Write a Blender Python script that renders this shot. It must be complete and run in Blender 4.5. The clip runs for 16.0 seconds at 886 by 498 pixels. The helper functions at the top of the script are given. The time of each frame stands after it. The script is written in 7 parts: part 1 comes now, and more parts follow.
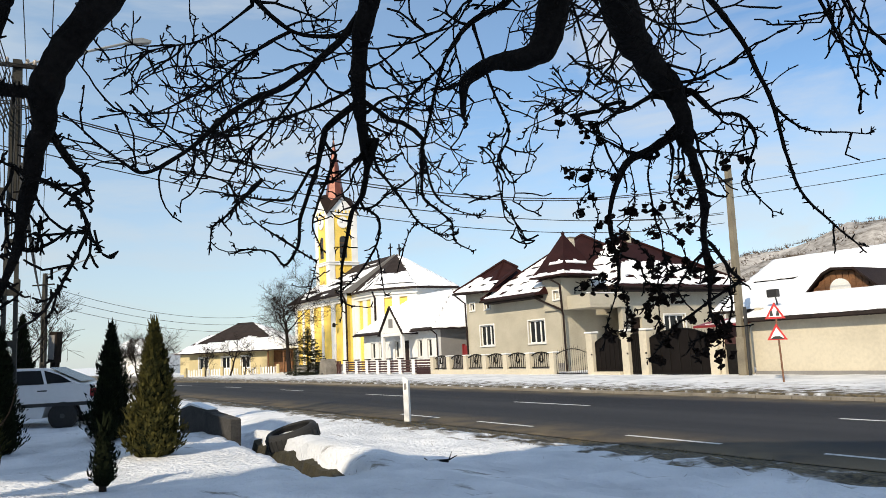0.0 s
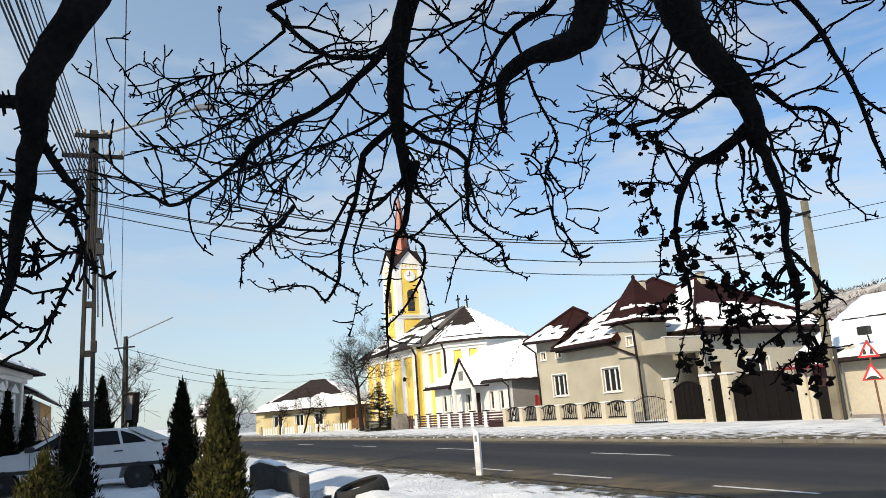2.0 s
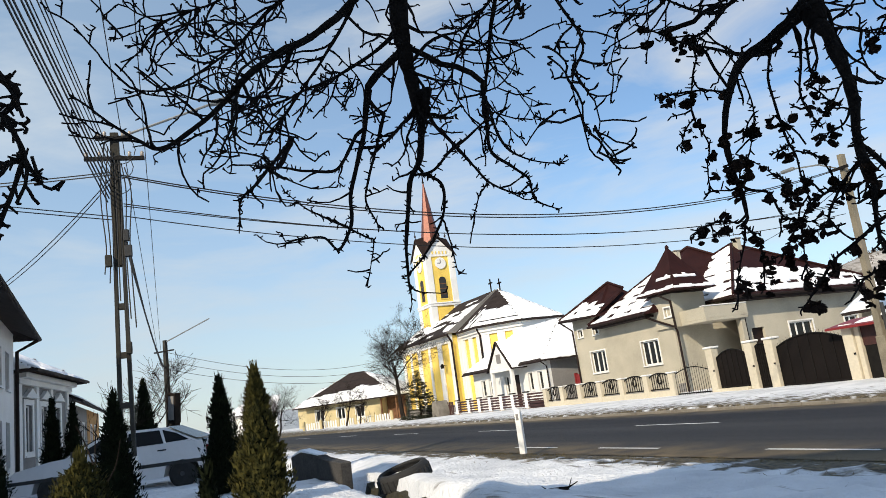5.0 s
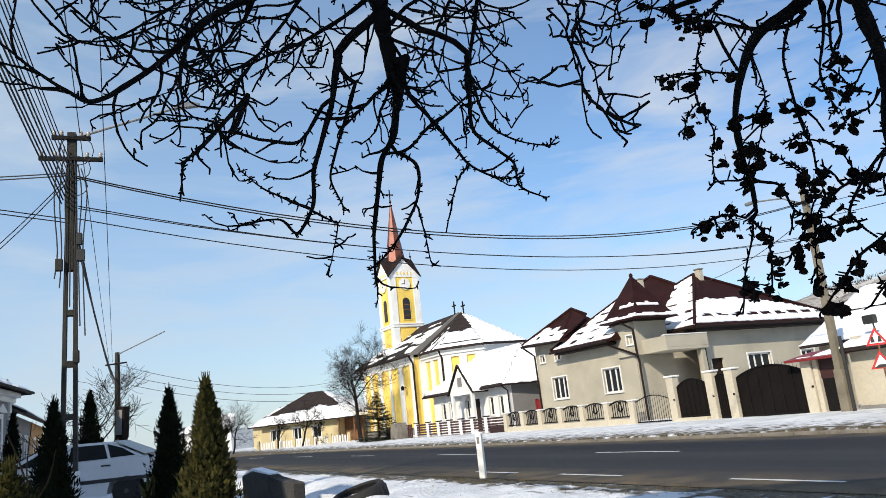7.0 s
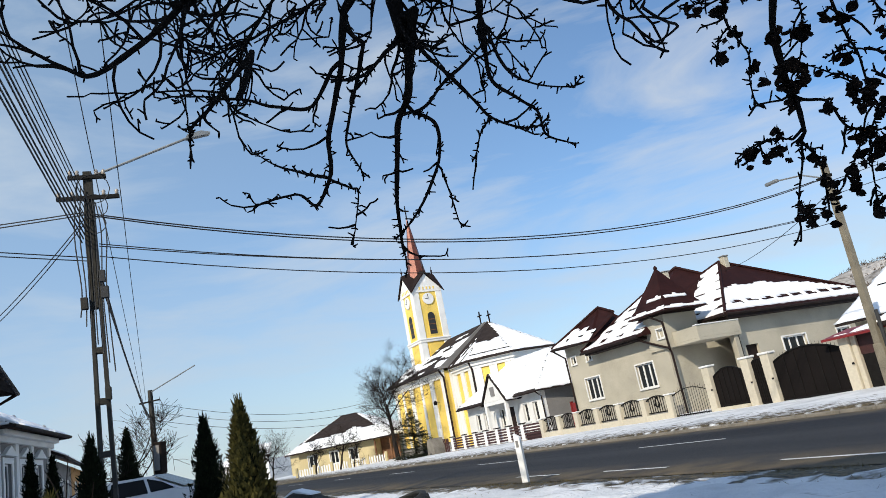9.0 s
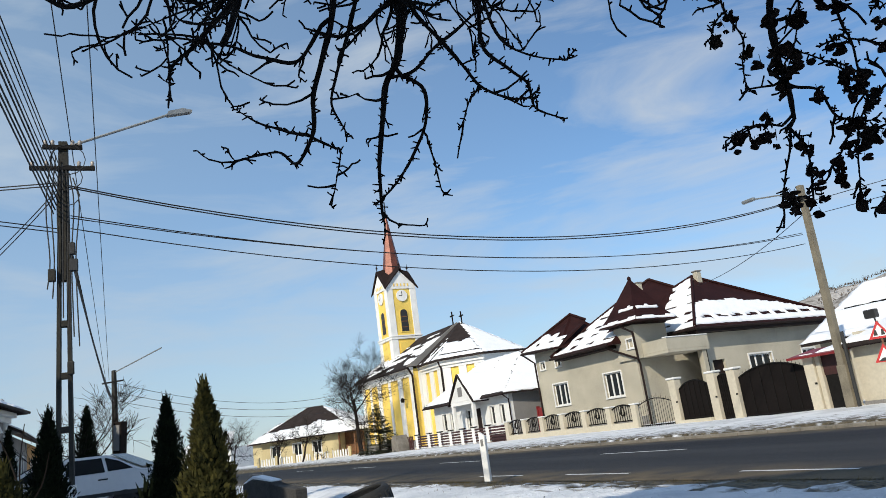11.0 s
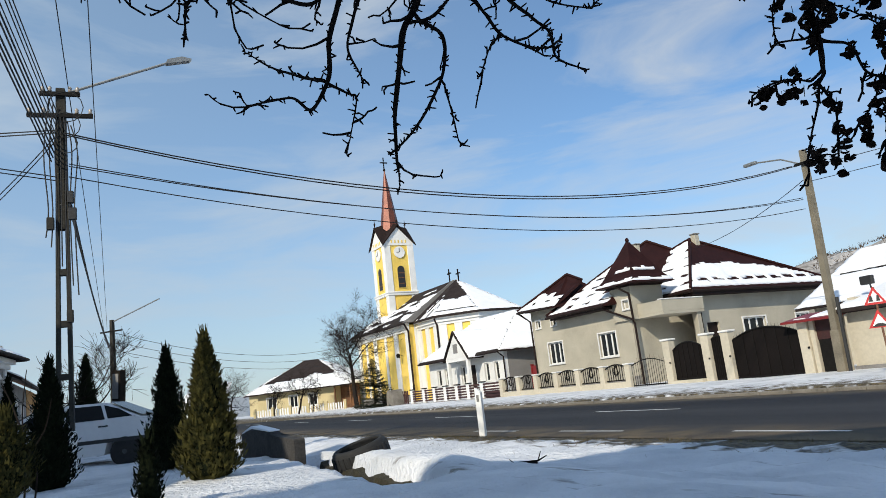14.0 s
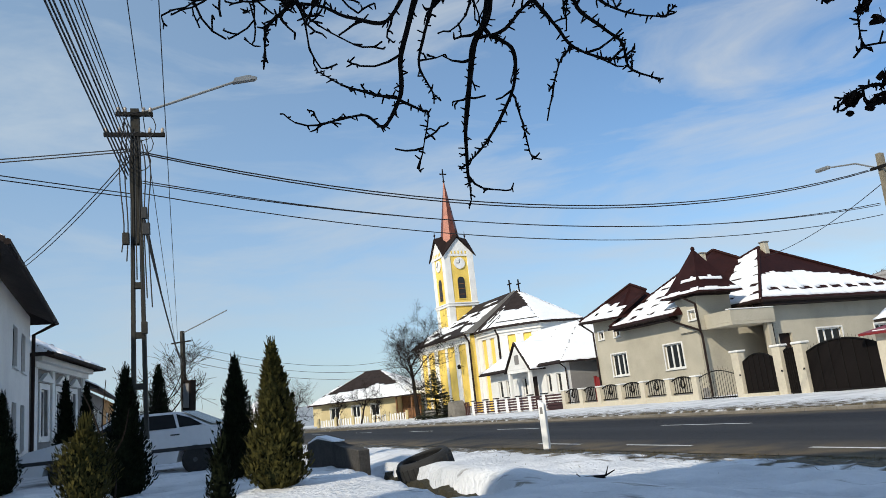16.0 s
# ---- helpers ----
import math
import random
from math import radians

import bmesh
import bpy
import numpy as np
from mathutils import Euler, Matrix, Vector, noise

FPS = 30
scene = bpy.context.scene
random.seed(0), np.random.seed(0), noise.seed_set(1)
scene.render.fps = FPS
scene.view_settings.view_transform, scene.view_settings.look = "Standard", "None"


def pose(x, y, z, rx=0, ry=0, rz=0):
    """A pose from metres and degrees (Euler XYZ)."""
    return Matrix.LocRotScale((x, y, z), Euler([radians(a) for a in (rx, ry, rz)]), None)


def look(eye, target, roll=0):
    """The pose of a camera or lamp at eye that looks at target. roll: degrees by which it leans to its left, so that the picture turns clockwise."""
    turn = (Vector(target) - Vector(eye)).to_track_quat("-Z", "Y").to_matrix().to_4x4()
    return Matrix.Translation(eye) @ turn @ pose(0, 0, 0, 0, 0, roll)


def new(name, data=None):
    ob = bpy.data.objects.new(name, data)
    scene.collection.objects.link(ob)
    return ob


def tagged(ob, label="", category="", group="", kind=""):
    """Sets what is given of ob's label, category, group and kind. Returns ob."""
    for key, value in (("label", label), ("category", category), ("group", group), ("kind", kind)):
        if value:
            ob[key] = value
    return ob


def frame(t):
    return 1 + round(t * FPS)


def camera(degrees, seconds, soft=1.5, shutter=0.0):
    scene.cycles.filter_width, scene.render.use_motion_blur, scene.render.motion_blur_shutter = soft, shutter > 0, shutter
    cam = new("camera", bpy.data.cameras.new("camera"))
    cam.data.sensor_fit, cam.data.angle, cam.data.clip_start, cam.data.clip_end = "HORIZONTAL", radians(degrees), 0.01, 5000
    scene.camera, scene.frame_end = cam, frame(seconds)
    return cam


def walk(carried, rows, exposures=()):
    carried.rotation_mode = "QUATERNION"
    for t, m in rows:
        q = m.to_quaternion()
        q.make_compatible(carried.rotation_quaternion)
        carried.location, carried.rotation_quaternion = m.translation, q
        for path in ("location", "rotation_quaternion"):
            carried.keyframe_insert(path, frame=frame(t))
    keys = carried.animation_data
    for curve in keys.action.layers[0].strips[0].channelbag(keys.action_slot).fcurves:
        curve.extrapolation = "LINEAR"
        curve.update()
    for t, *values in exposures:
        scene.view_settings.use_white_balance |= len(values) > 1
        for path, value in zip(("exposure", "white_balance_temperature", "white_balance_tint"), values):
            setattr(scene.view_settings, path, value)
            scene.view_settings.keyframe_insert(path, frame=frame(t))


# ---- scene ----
cam = camera(62.6, 16.0, soft=0.6)
PATH = [
    (0, (0.433, 1.065, 1.897), (0.427, 3.046, 2.172), -2.8),
    (0.5, (0.45, 1.123, 1.885), (0.379, 3.104, 2.147), -2.3),
    (1, (0.466, 1.193, 1.869), (0.325, 3.165, 2.172), -2.5),
    (1.5, (0.485, 1.26, 1.852), (0.266, 3.219, 2.187), -1.9),
    (2, (0.497, 1.317, 1.83), (0.317, 3.263, 2.256), -4.3),
    (2.5, (0.509, 1.366, 1.805), (0.39, 3.311, 2.253), -6.7),
    (3, (0.515, 1.42, 1.778), (0.386, 3.368, 2.211), -8.3),
    (3.5, (0.514, 1.47, 1.754), (0.329, 3.423, 2.14), -9.0),
    (4, (0.505, 1.519, 1.731), (0.28, 3.47, 2.106), -9.1),
    (4.5, (0.49, 1.571, 1.712), (0.245, 3.518, 2.097), -8.4),
    (4.7, (0.483, 1.594, 1.706), (0.226, 3.538, 2.098), -8.0),
    (6.8, (0.401, 1.917, 1.665), (0.181, 3.856, 2.104), -5.6),
    (7, (0.393, 1.941, 1.653), (0.232, 3.883, 2.103), -6.2),
    (7.5, (0.378, 1.996, 1.622), (0.375, 3.924, 2.154), -10.4),
    (8, (0.362, 2.048, 1.586), (0.361, 3.985, 2.086), -11.0),
    (8.5, (0.342, 2.076, 1.554), (0.139, 3.999, 2.065), -11.3),
    (9, (0.321, 2.104, 1.526), (0.114, 4.031, 2.02), -11.0),
    (9.2, (0.317, 2.112, 1.513), (0.173, 4.044, 2.011), -11.5),
    (11.3, (0.288, 2.172, 1.44), (0.159, 4.11, 1.915), -7.1),
    (11.5, (0.286, 2.175, 1.438), (0.183, 4.118, 1.899), -6.8),
    (12, (0.28, 2.178, 1.434), (0.245, 4.119, 1.912), -7.4),
    (12.5, (0.271, 2.181, 1.43), (0.248, 4.128, 1.889), -7.2),
    (13, (0.259, 2.189, 1.431), (0.198, 4.147, 1.834), -6.0),
    (13.5, (0.248, 2.196, 1.434), (0.142, 4.158, 1.807), -6.6),
    (14, (0.233, 2.193, 1.44), (0.079, 4.153, 1.81), -6.5),
    (14.5, (0.22, 2.192, 1.447), (0.035, 4.151, 1.805), -6.8),
    (15, (0.203, 2.192, 1.451), (0.079, 4.148, 1.85), -9.0),
    (15.5, (0.2, 2.191, 1.454), (0.02, 4.141, 1.865), -8.0),
    (16, (0.196, 2.188, 1.455), (-0.115, 4.12, 1.871), -6.1),
]
walk(cam, [(t, look(eye, target, roll)) for t, eye, target, roll in PATH],
     exposures=[(0, -0.05, 7150, 10), (4.6, -0.05, 7100, 10), (7.5, -0.1, 6600, 10), (11.5, -0.32, 6500, 8), (16, -0.3, 6550, 8)])

# ---- world, sun ----
SUN_HEAD, SUN_ELEV = 24.0, 33.0      # degrees: where the light travels to, right of +y; height of the sun
world = bpy.data.worlds.new("sky")
scene.world = world
world.use_nodes = True
wn = world.node_tree.nodes
wl = world.node_tree.links
sky = wn.new("ShaderNodeTexSky")
sky.sky_type = "NISHITA"
sky.sun_disc = False
sky.sun_elevation = radians(SUN_ELEV)
sky.sun_rotation = radians(180 + SUN_HEAD)
sky.air_density, sky.dust_density, sky.ozone_density = 1.0, 0.25, 3.5
tc = wn.new("ShaderNodeTexCoord")
mp = wn.new("ShaderNodeMapping")
mp.inputs["Scale"].default_value = (1.5, 1.7, 6.5)
mp.inputs["Location"].default_value = (4.1, 1.9, 0.3)
mp.inputs["Rotation"].default_value = (0.06, 0.12, 0.3)
cl = wn.new("ShaderNodeTexNoise")
cl.inputs["Scale"].default_value = 1.7
cl.inputs["Detail"].default_value = 8
cl.inputs["Roughness"].default_value = 0.58
cl.inputs["Distortion"].default_value = 0.5
cr = wn.new("ShaderNodeMapRange")
cr.inputs["From Min"].default_value, cr.inputs["From Max"].default_value = 0.45, 0.70
cr.inputs["To Min"].default_value, cr.inputs["To Max"].default_value = 0.0, 0.66
mixc = wn.new("ShaderNodeMixRGB")
mixc.inputs["Color2"].default_value = (5.3, 5.5, 5.7, 1)
wl.new(tc.outputs["Generated"], mp.inputs["Vector"])
wl.new(mp.outputs[0], cl.inputs["Vector"])
wl.new(cl.outputs["Fac"], cr.inputs["Value"])
wl.new(cr.outputs[0], mixc.inputs["Fac"])
deep = wn.new("ShaderNodeMixRGB")                # clear cold winter air: a deeper blue
deep.blend_type = "MULTIPLY"
deep.inputs["Fac"].default_value = 1.0
deep.inputs["Color2"].default_value = (0.94, 1.12, 1.22, 1)
wl.new(sky.outputs[0], deep.inputs["Color1"])
wl.new(deep.outputs[0], mixc.inputs["Color1"])
# a thin veil that thickens to one side
sepx = wn.new("ShaderNodeSeparateXYZ")
vl = wn.new("ShaderNodeMapRange")
vl.inputs["From Min"].default_value, vl.inputs["From Max"].default_value = 0.4, -0.6
vl.inputs["To Min"].default_value, vl.inputs["To Max"].default_value = 0.0, 0.46
mixv = wn.new("ShaderNodeMixRGB")
mixv.inputs["Color2"].default_value = (3.55, 4.85, 6.2, 1)
wl.new(tc.outputs["Generated"], sepx.inputs[0])
wl.new(sepx.outputs["X"], vl.inputs["Value"])
wl.new(vl.outputs[0], mixv.inputs["Fac"])
wl.new(mixc.outputs[0], mixv.inputs["Color1"])
# thin winter haze that pales the sky towards the horizon
sep = wn.new("ShaderNodeSeparateXYZ")
hz = wn.new("ShaderNodeMapRange")
hz.inputs["From Min"].default_value, hz.inputs["From Max"].default_value = 0.0, 0.30
hz.inputs["To Min"].default_value, hz.inputs["To Max"].default_value = 0.62, 0.0
mixh = wn.new("ShaderNodeMixRGB")
mixh.inputs["Color2"].default_value = (4.0, 4.45, 4.9, 1)
wl.new(tc.outputs["Generated"], sep.inputs[0])
wl.new(sep.outputs["Z"], hz.inputs["Value"])
wl.new(hz.outputs[0], mixh.inputs["Fac"])
wl.new(mixv.outputs[0], mixh.inputs["Color1"])
wl.new(mixh.outputs[0], wn["Background"].inputs["Color"])
wn["Background"].inputs["Strength"].default_value = 0.150

sun = new("sun", bpy.data.lights.new("sun", "SUN"))
sun.data.energy, sun.data.angle, sun.data.color = 5.0, radians(0.5), (1.0, 0.91, 0.76)
sh, se = radians(SUN_HEAD), radians(SUN_ELEV)
sun.matrix_world = look((0, 0, 60), (math.sin(sh) * math.cos(se) * 50, math.cos(sh) * math.cos(se) * 50, 60 - math.sin(se) * 50))


# ---- materials ----
def mat(name, color, rough=0.8, metal=0.0, var=0.15, scale=3.0, fine=40.0, bump=0.2, tint=None, spec=0.5):
    """A surface with colour that varies at two scales, and fine relief. Sizes in metres through object coordinates."""
    m = bpy.data.materials.new(name)
    m.use_nodes = True
    nt, li = m.node_tree.nodes, m.node_tree.links
    b = nt["Principled BSDF"]
    b.inputs["Roughness"].default_value, b.inputs["Metallic"].default_value = rough, metal
    b.inputs["Specular IOR Level"].default_value = spec
    geo = nt.new("ShaderNodeNewGeometry")
    n1, n2 = nt.new("ShaderNodeTexNoise"), nt.new("ShaderNodeTexNoise")
    n1.inputs["Scale"].default_value, n2.inputs["Scale"].default_value = scale, fine
    n1.inputs["Detail"].default_value, n2.inputs["Detail"].default_value = 5, 4
    li.new(geo.outputs["Position"], n1.inputs["Vector"])
    li.new(geo.outputs["Position"], n2.inputs["Vector"])
    add = nt.new("ShaderNodeMath")
    add.operation = "MULTIPLY_ADD"
    add.inputs[1].default_value = 0.45
    li.new(n2.outputs["Fac"], add.inputs[0])
    sc = nt.new("ShaderNodeMath")
    sc.operation = "MULTIPLY"
    sc.inputs[1].default_value = 0.55
    li.new(n1.outputs["Fac"], sc.inputs[0])
    li.new(sc.outputs[0], add.inputs[2])
    ramp = nt.new("ShaderNodeValToRGB")
    lo = tint or tuple(c * (1 - 1.6 * var) for c in color)
    hi = tuple(min(1.0, c * (1 + 0.8 * var)) for c in color)
    ramp.color_ramp.elements[0].position, ramp.color_ramp.elements[1].position = 0.34, 0.62
    ramp.color_ramp.elements[0].color, ramp.color_ramp.elements[1].color = (*lo, 1), (*hi, 1)
    li.new(add.outputs[0], ramp.inputs["Fac"])
    li.new(ramp.outputs[0], b.inputs["Base Color"])
    if bump:
        bp = nt.new("ShaderNodeBump")
        bp.inputs["Strength"].default_value, bp.inputs["Distance"].default_value = bump, 0.02
        li.new(n2.outputs["Fac"], bp.inputs["Height"])
        li.new(bp.outputs[0], b.inputs["Normal"])
    return m


SNOW = mat("snow", (0.83, 0.85, 0.88), 0.65, var=0.06, scale=1.2, fine=14, bump=0.5)
ROOFSNOW = mat("roof_snow", (0.86, 0.87, 0.89), 0.7, var=0.04, scale=1.5, fine=9, bump=0.4)
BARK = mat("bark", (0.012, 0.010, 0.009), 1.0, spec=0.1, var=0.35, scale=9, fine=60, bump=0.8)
BARK2 = mat("bark_grey", (0.022, 0.017, 0.014), 1.0, spec=0.1, var=0.3, scale=5, fine=30, bump=0.5)
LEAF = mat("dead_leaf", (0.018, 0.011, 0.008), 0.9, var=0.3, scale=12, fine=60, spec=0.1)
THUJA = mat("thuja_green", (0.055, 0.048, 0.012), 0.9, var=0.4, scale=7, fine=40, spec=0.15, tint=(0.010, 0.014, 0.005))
# near-black copy: shade of the crown cores and shaded shrubs, held in colour
THUJA2 = mat("thuja_shaded", (0.009, 0.012, 0.005), 1.0, var=0.4, scale=7, fine=40, spec=0.1, tint=(0.003, 0.005, 0.002))
SPRUCE = mat("spruce_green", (0.03, 0.036, 0.016), 0.8, var=0.4, scale=5, fine=30)
RENDERW = mat("cream_render", (0.44, 0.40, 0.315), 0.9, var=0.17, scale=0.6, fine=25, bump=0.25)
WALLC = mat("cream_wall_paint", (0.53, 0.475, 0.37), 0.9, var=0.09, scale=0.5, fine=9, bump=0.2)
WHITEP = mat("white_paint", (0.78, 0.77, 0.74), 0.7, var=0.07, scale=1.2, fine=30, bump=0.1)
WHITEW = mat("white_plaster", (0.74, 0.73, 0.70), 0.85, var=0.08, scale=0.7, fine=18, bump=0.2)
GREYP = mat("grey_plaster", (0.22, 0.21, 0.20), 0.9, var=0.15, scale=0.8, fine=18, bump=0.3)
YELLOW = mat("yellow_render", (0.85, 0.60, 0.13), 0.85, var=0.12, scale=0.5, fine=12, bump=0.15)
YELLOW2 = mat("pale_yellow_render", (0.52, 0.43, 0.24), 0.85, var=0.14, scale=0.6, fine=15, bump=0.15)
ORANGE = mat("orange_render", (0.50, 0.26, 0.08), 0.85, var=0.14, scale=0.6, fine=15)
TILE = mat("dark_red_roof_sheet", (0.026, 0.0075, 0.0065), 0.65, spec=0.15, var=0.25, scale=2, fine=20, bump=0.15)
SLATE = mat("dark_roof_tile", (0.030, 0.022, 0.020), 0.85, spec=0.2, var=0.3, scale=2, fine=12, bump=0.5)
COPPER = mat("spire_sheet", (0.17, 0.055, 0.035), 0.45, metal=0.35, var=0.25, scale=1.5, fine=10, bump=0.1)
FASCIA = mat("brown_fascia", (0.018, 0.010, 0.008), 0.7, spec=0.2, var=0.2)
GLASS = mat("window_glass", (0.008, 0.009, 0.010), 0.15, var=0.2, scale=1, fine=5, bump=0, spec=0.3)
CARGLASS = mat("car_glass", (0.006, 0.007, 0.008), 0.2, var=0.1, bump=0, spec=0.12)
IRON = mat("dark_iron", (0.008, 0.007, 0.006), 0.7, metal=0.1, spec=0.2, var=0.3, scale=8, fine=60, bump=0.2)
GATEM = mat("dark_gate_sheet", (0.007, 0.005, 0.0045), 0.8, spec=0.15, var=0.25, scale=1, fine=20, bump=0.1)
PANELB = mat("fence_back_sheet", (0.36, 0.33, 0.27), 0.7, var=0.2, scale=2, fine=20, bump=0.1)
REDSLAT = mat("dark_red_slat", (0.045, 0.012, 0.010), 0.6, var=0.25, scale=4, fine=30, bump=0.2)
REDM = mat("red_painted_metal", (0.20, 0.015, 0.015), 0.5, var=0.2, scale=3, fine=20, bump=0.1)
STONEW = mat("rough_stone", (0.27, 0.22, 0.18), 0.9, var=0.4, scale=4, fine=18, bump=0.8)
CONC = mat("pole_concrete", (0.19, 0.165, 0.12), 0.9, var=0.2, scale=2.5, fine=30, bump=0.4)
CONCD = mat("dark_concrete", (0.05, 0.046, 0.042), 0.95, var=0.3, scale=4, fine=30, bump=0.6)
ASPHALT = mat("asphalt", (0.013, 0.013, 0.016), 0.8, spec=0.3, var=0.25, scale=0.35, fine=70, bump=0.3)
MARK = mat("road_paint", (0.62, 0.62, 0.60), 0.7, var=0.2, scale=6, fine=50, bump=0.1)
KERB = mat("kerb_stone", (0.20, 0.18, 0.15), 0.9, var=0.25, scale=2, fine=25, bump=0.4)
RUBBER = mat("old_rubber", (0.016, 0.0155, 0.015), 0.8, var=0.3, scale=8, fine=50, bump=0.4)
CARW = mat("white_car_paint", (0.66, 0.66, 0.67), 0.25, var=0.03, scale=2, fine=12, bump=0.02)
BLACKP = mat("black_trim", (0.02, 0.02, 0.02), 0.55, var=0.2)
STEELR = mat("wheel_steel", (0.07, 0.07, 0.075), 0.5, metal=0.7, var=0.2)
TAILR = mat("tail_lamp_plastic", (0.30, 0.02, 0.02), 0.2, var=0.1, bump=0)
WIRE = mat("cable_rubber", (0.015, 0.015, 0.016), 0.7, var=0.1, bump=0)
WOOD = mat("brown_boards", (0.17, 0.075, 0.030), 0.75, var=0.35, scale=3, fine=25, bump=0.5)
SIGNW = mat("sign_white", (0.75, 0.75, 0.75), 0.4, var=0.05, bump=0)
SIGNR = mat("sign_red", (0.55, 0.03, 0.03), 0.4, var=0.08, bump=0)
SIGNB = mat("sign_black", (0.02, 0.02, 0.02), 0.5, var=0.1, bump=0)
RUST = mat("rusty_post", (0.20, 0.10, 0.06), 0.7, metal=0.3, var=0.35, scale=6, fine=40, bump=0.3)
# darker copy of the pole concrete: the poles' shaded, backlit look as colour
CONCP = mat("shaded_pole_concrete", (0.033, 0.031, 0.025), 0.95, var=0.3, scale=3, fine=30, bump=0.5)
LAMPM = mat("lamp_housing", (0.22, 0.23, 0.23), 0.4, metal=0.3, var=0.1)
PORC = mat("porcelain", (0.35, 0.30, 0.25), 0.3, var=0.1, bump=0)
FARWOOD = mat("bare_far_twigs", (0.085, 0.062, 0.045), 0.95, var=0.3, scale=0.3, fine=3)
GRASS = mat("dry_grass", (0.16, 0.12, 0.05), 0.95, var=0.35, scale=3, fine=30)


def streak_asphalt(m):
    """Long paler wheel tracks, worn and with their sheen put into the colour, and brown grit along the road's edges,
    laid over the asphalt.
    """
    nt, li = m.node_tree.nodes, m.node_tree.links
    b = nt["Principled BSDF"]
    geo = nt.new("ShaderNodeNewGeometry")
    mp = nt.new("ShaderNodeMapping")
    mp.vector_type = "TEXTURE"
    mp.inputs["Rotation"].default_value = (0, 0, radians(-56.63))
    mp.inputs["Scale"].default_value = (45, 1.1, 1)
    ns = nt.new("ShaderNodeTexNoise")
    ns.inputs["Scale"].default_value, ns.inputs["Detail"].default_value = 1.0, 4
    rp = nt.new("ShaderNodeMapRange")
    rp.inputs["From Min"].default_value, rp.inputs["From Max"].default_value = 0.42, 0.68
    rp.inputs["To Max"].default_value = 0.8
    mx = nt.new("ShaderNodeMixRGB")
    mx.inputs["Color2"].default_value = (0.036, 0.036, 0.037, 1)
    old = b.inputs["Base Color"].links[0].from_socket
    li.new(geo.outputs["Position"], mp.inputs["Vector"])
    li.new(mp.outputs[0], ns.inputs["Vector"])
    li.new(ns.outputs["Fac"], rp.inputs["Value"])
    li.new(rp.outputs[0], mx.inputs["Fac"])
    li.new(old, mx.inputs["Color1"])
    dot = nt.new("ShaderNodeVectorMath")
    dot.operation = "DOT_PRODUCT"
    dot.inputs[1].default_value = (0.835, 0.55, 0)
    li.new(geo.outputs["Position"], dot.inputs[0])
    e1 = nt.new("ShaderNodeMapRange")
    e1.inputs["From Min"].default_value, e1.inputs["From Max"].default_value = 11.5, 9.9
    e2 = nt.new("ShaderNodeMapRange")
    e2.inputs["From Min"].default_value, e2.inputs["From Max"].default_value = 16.6, 18.1
    mxx = nt.new("ShaderNodeMath")
    mxx.operation = "MAXIMUM"
    mul = nt.new("ShaderNodeMath")
    mul.operation = "MULTIPLY"
    for e, k in ((e1, 0), (e2, 1)):
        li.new(dot.outputs["Value"], e.inputs["Value"])
        li.new(e.outputs[0], mxx.inputs[k])
    n2 = nt.new("ShaderNodeTexNoise")
    n2.inputs["Scale"].default_value, n2.inputs["Detail"].default_value = 1.3, 6
    li.new(geo.outputs["Position"], n2.inputs["Vector"])
    gr = nt.new("ShaderNodeMapRange")
    gr.inputs["From Min"].default_value, gr.inputs["From Max"].default_value = 0.3, 0.6
    li.new(n2.outputs["Fac"], gr.inputs["Value"])
    li.new(mxx.outputs[0], mul.inputs[0])
    li.new(gr.outputs[0], mul.inputs[1])
    mx2 = nt.new("ShaderNodeMixRGB")
    mx2.inputs["Color2"].default_value = (0.14, 0.105, 0.06, 1)
    li.new(mul.outputs[0], mx2.inputs["Fac"])
    li.new(mx.outputs[0], mx2.inputs["Color1"])
    li.new(mx2.outputs[0], b.inputs["Base Color"])


streak_asphalt(ASPHALT)


